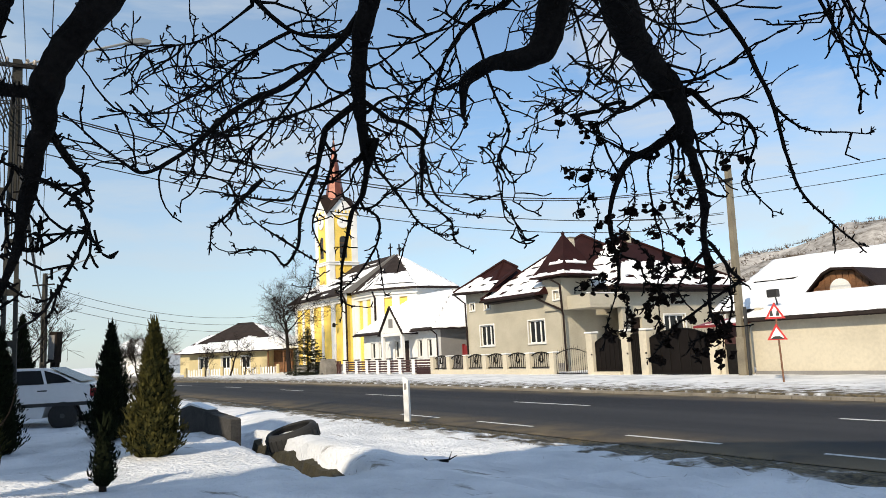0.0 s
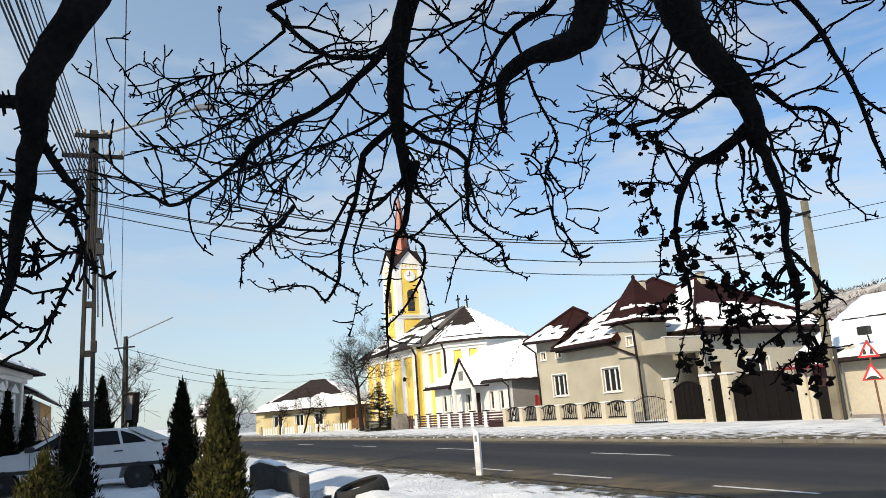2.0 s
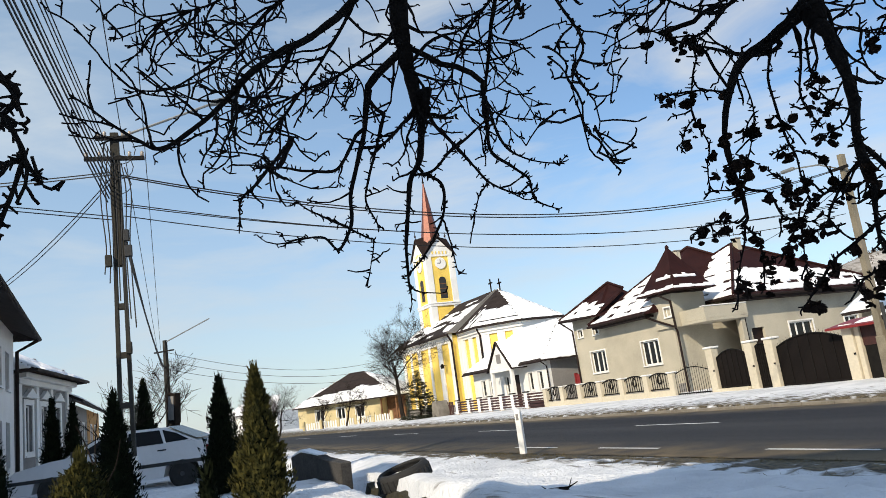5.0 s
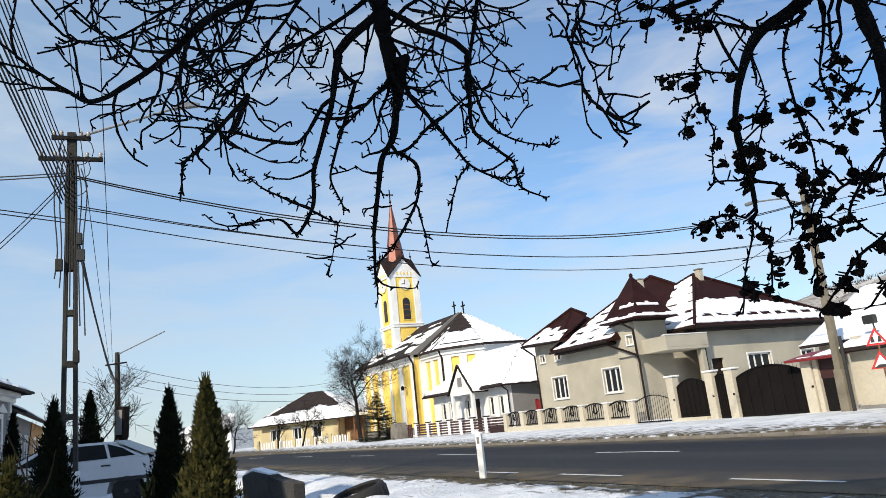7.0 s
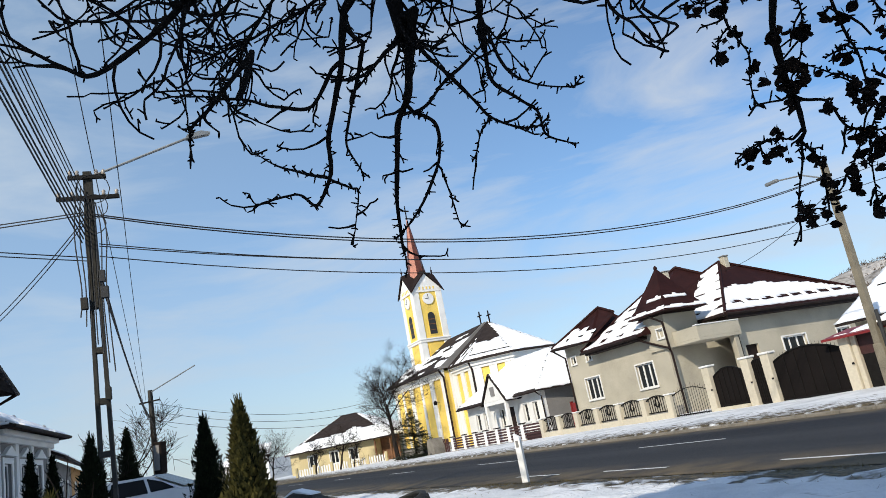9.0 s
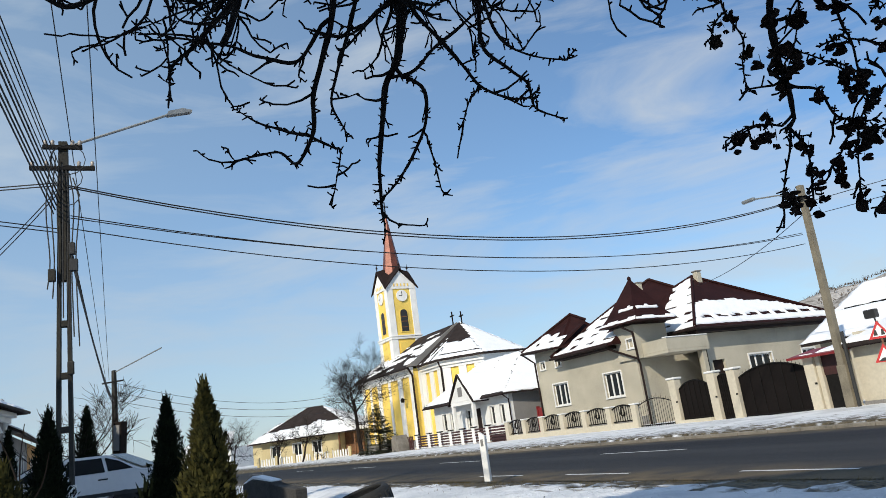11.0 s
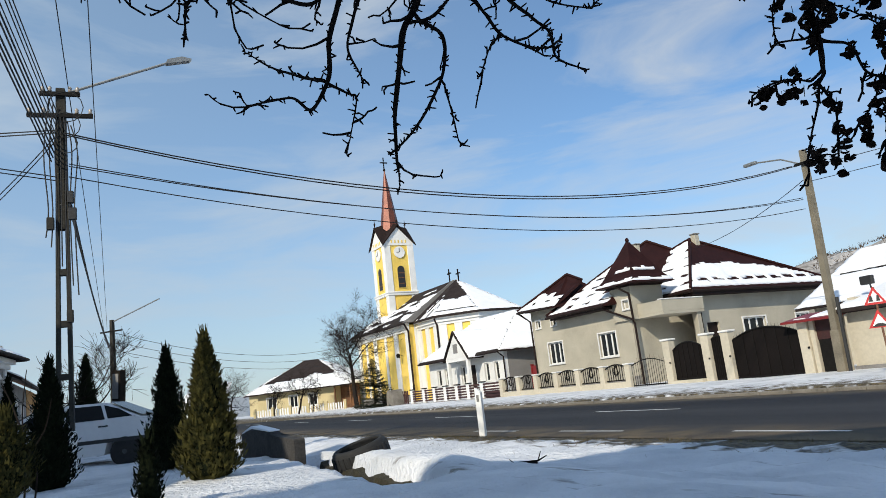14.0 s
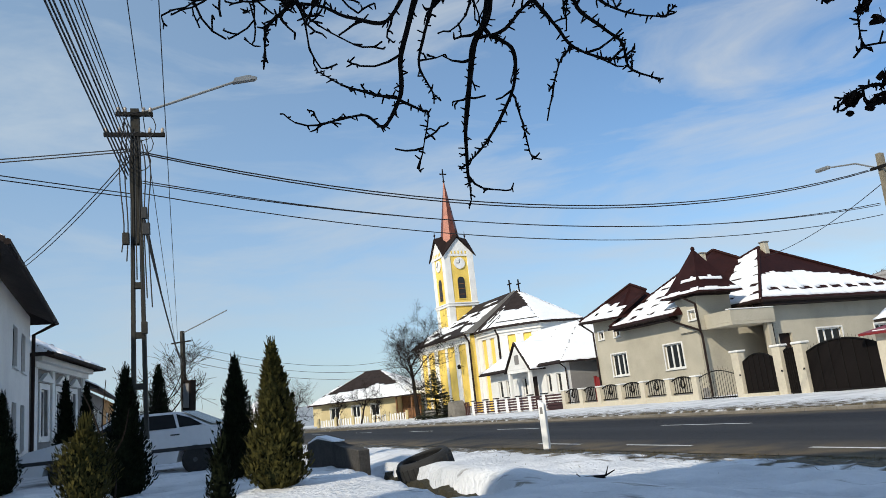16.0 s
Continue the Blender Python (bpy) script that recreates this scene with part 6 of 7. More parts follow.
def cable(a, b, sag, r=0.012, n=22):
    a, b = Vector(a), Vector(b)
    pts = [a.lerp(b, i / n) - Vector((0, 0, sag * 4 * (i / n) * (1 - i / n))) for i in range(n + 1)]
    ob = solid("overhead_cable", tubem([p - a for p in pts], r, sides=5), WIRE, Matrix.Translation(a), "black overhead cable sagging between poles", "cable", "overhead cables")
    return ob


RT = Vector((RP.x, RP.y, 0))
for dz, dx, sag in ((7.08, -0.1, 1.24), (7.04, 0.1, 1.31)):
    cable((PX + 0.1, PY, 0.45 + dz - 0.02), (RT.x - 0.2 + dx, RT.y, 7.75), sag, 0.016)
for z0, z1, sag in ((6.38, 6.56, 0.92), (6.33, 6.5, 0.86), (6.1, 6.16, 0.96)):
    cable((PX + 0.15, PY, 0.45 + z0), (RT.x - 0.15, RT.y, z1), sag, 0.012)
# on to the side, over the near houses
for k in range(2):
    cable((PX - 0.1, PY, 7.55 + 0.06 * k), (-29.80, 10.25, 8.05 + 0.15 * k), 0.25, 0.014)
    cable((PX - 0.1, PY, 6.5 + 0.08 * k), (-20.15, -2.74, 7.15 + 0.12 * k), 0.25, 0.012)
    cable((PX - 0.1, PY, 7.5 - 0.1 * k), (-15.8 + 0.25 * k, 21.1, 6.75), 0.15, 0.012)
# the heavy bundle that comes over the lawn from behind, and on to the far pole
for k in range(9):
    cable((PX - 0.16 + 0.035 * k, PY - 0.1, 6.9 + 0.08 * k), (4.7 + 0.06 * k, -13.3, 8.7 + 0.05 * k), 0.15 + 0.05 * (k % 3), 0.015 if k < 5 else 0.010)
for k in range(6):
    cable((PX + 0.02 + 0.03 * k, PY + 0.1, 6.3 - 0.08 * k), (-22.5 + 0.08 * k, 42.0, 5.9 - 0.15 * k), 0.35 + 0.10 * k, 0.026 if k < 3 else 0.010)
for k in range(2):
    cable((-22.8 + 0.2 * k, 42.0, 6.8), (7.1 + 0.9 * k, -12.0, 10.9), 0.3, 0.010, 34)
for k in range(3):
    cable((-22.3, 42.0, 6.6 - 0.5 * k), (RT.x - 24 + k, RT.y + 40, 6.5 - 0.6 * k), 1.4, 0.014)
cable((RT.x, RT.y, 7.2), tuple(street(31.0, 34.0, 7.6)), 0.3, 0.014)
for k in range(2):
    cable((RT.x, RT.y, 7.6 - 0.5 * k), tuple(street(-20, 27, 7.8 - 0.5 * k)), 0.7, 0.012)

# ---- road signs, delineator post ----
sg = thing("road_sign", S(14.22, 22.1, 0.12), "two red-bordered triangular warning signs on a post", "sign")
part("post", tubem([(0.05, 0.03, -0.2), (0, 0.03, 2.75)], 0.03, sides=10), RUST, sg, "rusty pink steel post")


def triangle(z, r, tilt=0.0):
    def tri(q, zz):
        return [(q * math.cos(a), zz + q * math.sin(a)) for a in (math.pi / 2 + 2 * math.pi * i / 3 for i in range(3))]
    p = part("sign_plate", prism(bmesh.new(), tri(r, z), "y", -0.012, 0.0), SIGNR, sg, "red bordered triangle plate")
    p.rotation_euler = (0, 0, radians(tilt))
    part("sign_field", prism(bmesh.new(), tri(r * 0.66, z), "y", -0.016, -0.0125), SIGNW, p)
    return p


p = triangle(2.42, 0.34, 33)
for dx in (-0.1, 0.08):
    part("pictogram", prism(bmesh.new(), [(dx - 0.05, 2.34), (dx + 0.05, 2.34), (dx + 0.03, 2.5), (dx - 0.02, 2.5)], "y", -0.02, -0.0165), SIGNB, p)
p = triangle(1.76, 0.34, 33)
part("pictogram", prism(bmesh.new(), [(-0.2, 1.62), (0.2, 1.62), (0.12, 1.68), (0.06, 1.71), (-0.06, 1.71), (-0.12, 1.68)], "y", -0.02, -0.0165), SIGNB, p)

dp = thing("delineator_post", pose(-0.61, 18.0, 0.33, 0, 0, TURN + 30), "white roadside delineator post", "post")
bm = prism(bmesh.new(), [(-0.07, 0), (0.07, 0), (0.07, 0.92), (-0.07, 1.02)], "y", -0.05, 0.05)
bmesh.ops.bevel(bm, geom=bm.edges[:], offset=0.012, segments=1, affect="EDGES")
part("shaft", bm, WHITEP, dp)
part("reflector", boxm(-0.03, 0.03, -0.056, -0.0505, 0.72, 0.86), GREYP, dp)

# ---- things by the ditch ----
a, b = Vector((-4.95, 15.7, 0.3)), Vector((-3.5, 14.1, 0.1))
blk = thing("culvert_headwall", pose(a.x, a.y, 0.3, 0, 0, math.degrees(math.atan2(b.y - a.y, b.x - a.x))), "dark broken concrete culvert slab capped with snow", "slab")
L = (b - a).length
bm = prism(bmesh.new(), [(0, -0.1), (L, -0.4), (L + 0.02, 0.58), (L * 0.62, 0.64), (L * 0.58, 0.7), (L * 0.2, 0.78), (-0.05, 0.7)], "y", 0, 0.22)
bmesh.ops.bevel(bm, geom=bm.edges[:], offset=0.02, segments=1, affect="EDGES")
part("slab", bm, CONCD, blk)
part("snow_cap", prism(bmesh.new(), [(0.0, 0.70), (L * 0.2, 0.785), (L * 0.57, 0.715), (L * 0.57, 0.735), (L * 0.2, 0.83), (0, 0.72)], "y", 0.01, 0.21), SNOW, blk)
rg = thing("old_tyre", pose(-2.33, 13.85, 0.55, 3, -15, 20), "large worn black tyre half sunk in snow", "tyre")
bm = lathe(bmesh.new(), [(0.34, -0.16), (0.40, -0.165), (0.435, -0.13), (0.45, -0.04), (0.45, 0.04), (0.435, 0.13), (0.40, 0.165), (0.34, 0.16), (0.345, 0.13), (0.39, 0.11), (0.41, 0.0), (0.39, -0.11), (0.345, -0.13)], 36, closed=True)
part("tread", bm, RUBBER, rg, smooth=True)
for k in range(26):
    an = 2 * math.pi * k / 26
    bm = boxm(0.44, 0.462, -0.03, 0.03, -0.09, 0.09, bevel=0.006)
    o = part("lug", bm, RUBBER, rg)
    o.rotation_euler = (0, 0, an)
bm = bmesh.new()
top, low = [], []
for k in range(60):
    u = 8.7 + 5.6 * k / 59
    v = ditch_line(u) + 0.25 + 0.05 * fbm(u * 2, 1, 1)
    hh = 0.38 + 0.08 * fbm(u * 1.7, 5, 2)
    top.append((bm.verts.new(street(u, v, hh)), bm.verts.new(street(u, v + 0.14, hh + 0.01))))
    low.append((bm.verts.new(street(u, v - 0.12 + 0.04 * fbm(u * 4, 2, 2), 0.0)), bm.verts.new(street(u, v + 0.3, 0.0))))
for k in range(59):
    bm.faces.new([low[k][0], low[k + 1][0], top[k + 1][0], top[k][0]])
    bm.faces.new([top[k][0], top[k + 1][0], top[k + 1][1], top[k][1]])
    bm.faces.new([top[k][1], top[k + 1][1], low[k + 1][1], low[k][1]])
SOIL = mat("ditch_soil", (0.03, 0.025, 0.011), 0.95, var=0.4, scale=4, fine=30, bump=0.8)
solid("ditch_bank", bm, SOIL, Matrix(), "bare earth bank of the ditch with old grass", "bank", kind="structure")
st = thing("fallen_branch", pose(0.15, 10.3, 0.53), "dark broken branch lying on the snow", "branch")
part("stick", tubem([(-0.22, 0, 0.0), (0, 0.05, 0.02), (0.2, 0.0, 0.03), (0.3, 0.06, 0.07)], 0.02, 0.006), BARK, st)
part("stick", tubem([(0.2, 0.0, 0.03), (0.24, 0.06, 0.12)], 0.008, 0.004), BARK, st)
part("stick", tubem([(-0.05, 0.02, 0.02), (-0.1, -0.08, 0.08)], 0.008, 0.004), BARK, st)
part("bark_piece", boxm(-0.24, 0.2, -0.07, 0.06, -0.03, 0.025, bevel=0.02), BARK, st, "dark flat piece of bark")
gm = bmesh.new()
for _ in range(9000):
    u, v = rnd.uniform(-4, 18), rnd.gauss(4.95, 0.25) if rnd.random() < 0.12 else 9.85 - abs(rnd.gauss(0, 0.75))
    if v > 7 and noise.noise(Vector((u * 1.1, v * 1.6, 31))) < 0.02 + 0.12 * (9.8 - v):
        continue
    if v < 7 and not (8.8 < u < 14.8 and abs(v - ditch_line(u) - 0.2) < 0.16):
        continue
    p = street(u, v, height(u, v) - 0.01)
    d = Vector((rnd.gauss(0, 0.5), rnd.gauss(0, 0.5), 1)).normalized()
    s = d.orthogonal().normalized() * rnd.uniform(0.003, 0.008)
    l = rnd.uniform(0.04, 0.14) if v < 7 else rnd.uniform(0.025, 0.09)
    gm.faces.new([gm.verts.new(p - s), gm.verts.new(p + s), gm.verts.new(p + d * l + Vector((rnd.gauss(0, 0.02), rnd.gauss(0, 0.02), 0)))])
solid("dry_grass", gm, GRASS, Matrix(), "dry grass blades through thin snow", "grass", kind="stuff")


# ---- evergreens ----
def thuja(x, y, z, h, w, m, seed, label, top=0.0, n=2600, sprig=0.07):
    """A column of upright flat sprays on a short trunk; top: how blunt it is."""
    r = random.Random(seed)
    t = thing("evergreen", pose(x, y, z, 0, 0, r.uniform(0, 360)), label, "evergreen shrub", "evergreens")
    part("trunk", tubem([(0, 0, -0.1), (0.02, 0.01, h * 0.5)], 0.045, 0.02, 8), BARK2, t)
    bm = bmesh.new()

    def radius(f):
        return w * (min(1.0, (f / 0.16 + 0.35)) if f < 0.16 else 1.0) * max(0.02, min(1.0, 1.22 * (1 - f) ** 0.85) * (1 - top) + top * math.sqrt(max(0, 1 - (2 * f - 1) ** 2)))
    # near-black core, painted as the shade between the sprays
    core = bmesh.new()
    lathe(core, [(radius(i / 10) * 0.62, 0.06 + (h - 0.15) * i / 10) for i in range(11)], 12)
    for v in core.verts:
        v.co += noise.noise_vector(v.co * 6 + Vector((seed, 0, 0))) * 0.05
    part("shade_core", core, THUJA2, t)
    for _ in range(n):
        f = r.random() ** 1.25
        a = r.uniform(0, 2 * math.pi)
        lump = 0.82 + 0.28 * noise.noise(Vector((math.cos(a) * 1.6, math.sin(a) * 1.6, f * h * 2.2 + seed))) + 0.34 * noise.noise(Vector((math.cos(a) * 4, math.sin(a) * 4, f * h * 6 + seed)))
        rad = radius(f) * lump * r.uniform(0.62, 1.06)
        p = Vector((rad * math.cos(a), rad * math.sin(a), 0.04 + f * (h - 0.1)))
        out = Vector((math.cos(a), math.sin(a), 0))
        d = (Vector((0, 0, 1)) * r.uniform(0.5, 1.2) + out * r.uniform(0.1, 0.9) + Vector((r.gauss(0, 0.25), r.gauss(0, 0.25), 0))).normalized()
        s = (d.cross(out).normalized() if abs(d.dot(out)) < 0.99 else d.orthogonal()) + out * r.gauss(0, 0.6)
        s.normalize()
        l, ww = sprig * r.uniform(0.5, 1.6), sprig * r.uniform(0.14, 0.36)
        q = [p - s * ww * 0.3, p + d * l * 0.45 - s * ww, p + d * l * 0.8 - s * ww * 0.45, p + d * l, p + d * l * 0.75 + s * ww * 0.6, p + d * l * 0.4 + s * ww, p + s * ww * 0.3]
        bm.faces.new([bm.verts.new(v) for v in q])
    for k in range(int(n * 0.02)):
        p = Vector((r.gauss(0, 0.025), r.gauss(0, 0.025), h * r.uniform(0.86, 0.97)))
        bar(bm, [p, p + Vector((r.gauss(0, 0.03), r.gauss(0, 0.03), r.uniform(0.06, 0.2)))], [0.011, 0.003], 3)
    bar(bm, [Vector((0, 0, h * 0.9)), Vector((0.01, 0, h)), Vector((0.0, 0.01, h + 0.12))], [0.02, 0.012, 0.004], 4)
    cr = part("crown", bm, m, t, "dense flat evergreen sprays")
    tagged(cr, kind="stuff")
    return t


thuja(-3.78, 11.5, 0.54, 1.95, 0.44, THUJA, 1, "conical yellow-green thuja on the snowy lawn", n=8500)
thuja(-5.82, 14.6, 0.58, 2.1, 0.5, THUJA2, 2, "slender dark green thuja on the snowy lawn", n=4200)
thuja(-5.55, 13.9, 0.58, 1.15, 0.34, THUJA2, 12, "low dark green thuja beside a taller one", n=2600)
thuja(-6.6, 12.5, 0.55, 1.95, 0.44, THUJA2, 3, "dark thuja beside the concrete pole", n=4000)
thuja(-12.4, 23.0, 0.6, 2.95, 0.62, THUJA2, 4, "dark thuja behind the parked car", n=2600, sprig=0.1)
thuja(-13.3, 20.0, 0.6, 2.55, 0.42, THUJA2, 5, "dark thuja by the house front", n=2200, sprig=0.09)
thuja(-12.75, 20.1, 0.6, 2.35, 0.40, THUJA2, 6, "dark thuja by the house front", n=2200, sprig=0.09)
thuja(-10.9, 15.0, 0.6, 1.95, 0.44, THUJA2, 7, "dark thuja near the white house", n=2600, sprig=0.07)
thuja(-4.38, 8.5, 0.82, 0.78, 0.31, THUJA, 8, "round yellow-green shrub on a thin stem", top=0.85, n=3400, sprig=0.045)
thuja(-3.3, 9.0, 0.60, 0.70, 0.17, THUJA2, 9, "tiny dark evergreen seedling in the snow", top=0.5, n=900, sprig=0.05)
sp = thing("sapling", pose(-4.5, 8.9, 0.6), "thin bare sapling stems beside the shrub", "sapling")
for pts in ([(0, 0, 0), (0.05, 0, 0.5), (0.0, 0.02, 1.0), (0.06, 0, 1.45)], [(0.03, 0, 0.6), (0.2, 0.05, 0.85), (0.28, 0.05, 1.15)], [(0, 0, 0.9), (-0.12, 0.03, 1.15), (-0.2, 0, 1.35)], [(0.1, 0, 0), (0.16, 0, 0.45), (0.1, 0, 0.7)]):
    part("stem", tubem(smooth_line(pts, 4), 0.011, 0.004, 5), BARK2, sp)


# ---- bare trees ----
def bare_tree(x, y, z, h, spread, seed, label, m=None, levels=4, trunk_r=None, name="bare_tree"):
    r = random.Random(seed)
    m = m or BARK2
    t = thing(name, pose(x, y, z), label, "tree", "bare trees")
    tr, cr = bmesh.new(), bmesh.new()

    def grow(p, d, length, rad, lev):
        n = 5
        pts, radii = [p], [rad]
        for i in range(n):
            d = (d + Vector((r.gauss(0, 0.16), r.gauss(0, 0.16), r.gauss(0.05, 0.1)))).normalized()
            p = p + d * length / n
            pts.append(p)
            radii.append(rad * (1 - 0.45 * (i + 1) / n))
            if lev > 0 and i >= (1 if lev < levels else 2):
                for _ in range(2 if lev > 1 else 3):
                    side = Vector((r.gauss(0, 1), r.gauss(0, 1), r.gauss(0.25, 0.6))).normalized()
                    grow(p, (d * 0.55 + side * spread).normalized(), length * r.uniform(0.42, 0.72), radii[-1] * 0.55, lev - 1)
        bar(tr if lev == levels else cr, pts, [max(0.006, q) for q in radii], 8 if lev == levels else 3)
    grow(Vector((0, 0, -0.1)), Vector((r.gauss(0, 0.05), r.gauss(0, 0.05), 1)), h * 0.55, trunk_r or h * 0.022, levels)
    part("trunk", tr, m, t)
    tagged(part("crown", cr, m, t, "bare branches and twigs"), kind="stuff")
    return t


p = street(61.3, 24.3)
bare_tree(p.x, p.y, 0.2, 9.6, 1.0, 3, "tall bare tree beside the yellow church")
bare_tree(-33.5, 81.0, 0.2, 5.0, 1.0, 5, "bare shrub beside the far house")
bare_tree(-21.2, 73.0, 0.2, 5.0, 0.95, 8, "low bare fruit tree by the picket fence", levels=3)
bare_tree(-28.5, 74.0, 0.2, 5.2, 0.9, 9, "bare shrub by the far house", levels=3)
bare_tree(-31.0, 78.0, 0.2, 5.6, 0.9, 19, "bare tree by the far house", levels=3)
bare_tree(-24.0, 74.3, 0.2, 3.6, 1.0, 23, "low bare shrub before the far house", levels=3)
bare_tree(-19.6, 72.6, 0.2, 3.2, 1.0, 27, "low bare shrub by the picket fence", levels=3)
bare_tree(-12.9, 24.6, 0.6, 3.6, 0.95, 11, "small bare tree behind the parked car", levels=3)
bare_tree(-11.6, 20.6, 0.6, 3.0, 0.8, 14, "thin bare tree behind the evergreens", levels=2, trunk_r=0.03)
for k, (u, v, h) in enumerate(((30, 62, 6), (24, 60, 6.5), (18, 64, 6), (27, 66, 7), (12, 62, 6))):
    q = street(u, v)
    bare_tree(q.x, q.y, 0.4, h + 3, 0.9, 30 + k, "bare tree at the foot of the hill", m=FARWOOD, levels=3)
# low spruce by the church
q = street(57.3, 24.3)
sc = thing("spruce", pose(q.x, q.y, 0.2), "bushy dark spruce beside the church", "conifer")
part("trunk", tubem([(0, 0, -0.1), (0, 0, 3.6)], 0.09, 0.02, 8), BARK2, sc)
bm = bmesh.new()
r2 = random.Random(77)
for k in range(220):
    f = r2.random() ** 1.3
    zz = 0.2 + 3.9 * f
    a = r2.uniform(0, 6.28)
    L2 = (2.0 * (1 - f) ** 1.2 + 0.25) * r2.uniform(0.7, 1.1)
    d = Vector((math.cos(a), math.sin(a), -0.12 + 0.3 * f))
    for s in range(int(L2 / 0.06)):
        p = Vector((0, 0, zz)) + d * (s * 0.06) + Vector((0, 0, 0.06 * (s * 0.06) ** 2))
        for sgn in (-1, 1):
            o = (Vector((-math.sin(a), math.cos(a), 0)) * sgn + d * 0.5 + Vector((0, 0, r2.gauss(-0.1, 0.3)))).normalized()
            w = d * 0.05
            bm.faces.new([bm.verts.new(p - w), bm.verts.new(p + w), bm.verts.new(p + o * r2.uniform(0.16, 0.34))])
tagged(part("crown", bm, SPRUCE, sc, "drooping needle branches"), kind="stuff")


# ---- parked white car ----
car = thing("car", pose(-10.1, 18.18, 0.55, 0, 0, 191.5), "parked white saloon car on the snowy drive", "car")
low = [(-2.28, 0.42), (-2.33, 0.62), (-2.28, 0.98), (-1.75, 1.02), (0.75, 0.98), (1.3, 0.95), (2.1, 0.82), (2.3, 0.68), (2.34, 0.45), (2.2, 0.3), (1.72, 0.28), (1.66, 0.5), (1.5, 0.63), (1.3, 0.67), (1.1, 0.63), (0.94, 0.5), (0.88, 0.27),
       (-1.21, 0.27), (-1.27, 0.5), (-1.43, 0.63), (-1.63, 0.67), (-1.83, 0.63), (-1.99, 0.5), (-2.05, 0.3), (-2.24, 0.36)]
bm = prism(bmesh.new(), low, "y", -0.83, 0.83)
bmesh.ops.bevel(bm, geom=[e for e in bm.edges if abs(e.verts[0].co.y - e.verts[1].co.y) < 0.01 and min(e.verts[0].co.z, e.verts[1].co.z) > 0.6], offset=0.05, segments=2, affect="EDGES")
body = part("body", bm, CARW, car, "white painted body")
bm = bmesh.new()
lo = [bm.verts.new(p) for p in ((-2.02, -0.78, 0.98), (1.05, -0.78, 0.95), (1.05, 0.78, 0.95), (-2.02, 0.78, 0.98))]
hi = [bm.verts.new(p) for p in ((-1.2, -0.6, 1.38), (0.12, -0.6, 1.41), (0.12, 0.6, 1.41), (-1.2, 0.6, 1.38))]
bm.faces.new(lo[::-1])
bm.faces.new(hi)
for k in range(4):
    bm.faces.new([lo[k], lo[(k + 1) % 4], hi[(k + 1) % 4], hi[k]])
bmesh.ops.bevel(bm, geom=bm.edges[:], offset=0.04, segments=2, affect="EDGES")
part("cabin", bm, CARW, car, "white roof and pillars")


def on_side(x, z, off=0.012):
    f = (z - 0.965) / 0.42
    return Vector((x, 0.78 - 0.18 * f + off, z))


for s in (1, -1):
    for quad in (((-0.32, 1.02), (0.72, 1.0), (0.12, 1.33), (-0.32, 1.33)), ((-0.4, 1.02), (-1.22, 1.02), (-1.1, 1.33), (-0.4, 1.34)), ((-1.28, 1.03), (-1.8, 1.04), (-1.5, 1.22), (-1.17, 1.33))):
        q = [on_side(*p) for p in quad]
        q = [Vector((p.x, p.y * s, p.z)) for p in q]
        bm = bmesh.new()
        a, b = [bm.verts.new(p) for p in q], [bm.verts.new(p - Vector((0, 0.01 * s, 0))) for p in q]
        bm.faces.new(a)
        bm.faces.new(b[::-1])
        for k in range(len(q)):
            bm.faces.new([a[k], b[k], b[(k + 1) % len(q)], a[(k + 1) % len(q)]])
        part("side_window", bm, CARGLASS, car, "dark side window")
    part("side_strip", boxm(-2.25, 2.25, s * 0.832 - 0.008, s * 0.832 + 0.008, 0.52, 0.6), BLACKP, car, "black rubbing strip")
    for x in (-0.25, -1.2):
        part("door_handle", boxm(x - 0.1, x + 0.1, s * 0.835 - 0.015, s * 0.835 + 0.015, 0.86, 0.89, bevel=0.006), BLACKP, car)
    for x in (-0.36, 0.72):
        part("door_gap", boxm(x - 0.006, x + 0.006, s * 0.8315 - 0.003, s * 0.8315 + 0.003, 0.32, 0.95), BLACKP, car)
    part("tail_lamp", boxm(-2.335, -2.2, s * 0.6 - 0.2, s * 0.6 + 0.24, 0.7, 0.88, bevel=0.01), TAILR, car, "red tail lamp")
    part("headlamp", boxm(2.2, 2.335, s * 0.58 - 0.16, s * 0.58 + 0.16, 0.6, 0.74, bevel=0.02), GLASS, car)
    part("wing_mirror", boxm(0.62, 0.78, s * 0.9 - 0.09, s * 0.9 + 0.09, 0.98, 1.1, bevel=0.02), BLACKP, car)
    for x in (1.3, -1.63):
        w = part("wheel", lathe(bmesh.new(), [(0.2, -0.09), (0.29, -0.1), (0.31, -0.06), (0.31, 0.06), (0.29, 0.1), (0.2, 0.09)], 24, (x, s * 0.74, 0.3), "y"), RUBBER, car, "black car tyre", smooth=True)
        part("rim", lathe(bmesh.new(), [(0.19, 0.02), (0.195, 0.075), (0.15, 0.085), (0.06, 0.06), (0.05, 0.095), (0.02, 0.097)] if s > 0 else [(0.02, -0.097), (0.05, -0.095), (0.06, -0.06), (0.15, -0.085), (0.195, -0.075), (0.19, -0.02)], 20, (x, s * 0.74, 0.3), "y"), STEELR, w, "grey steel rim")
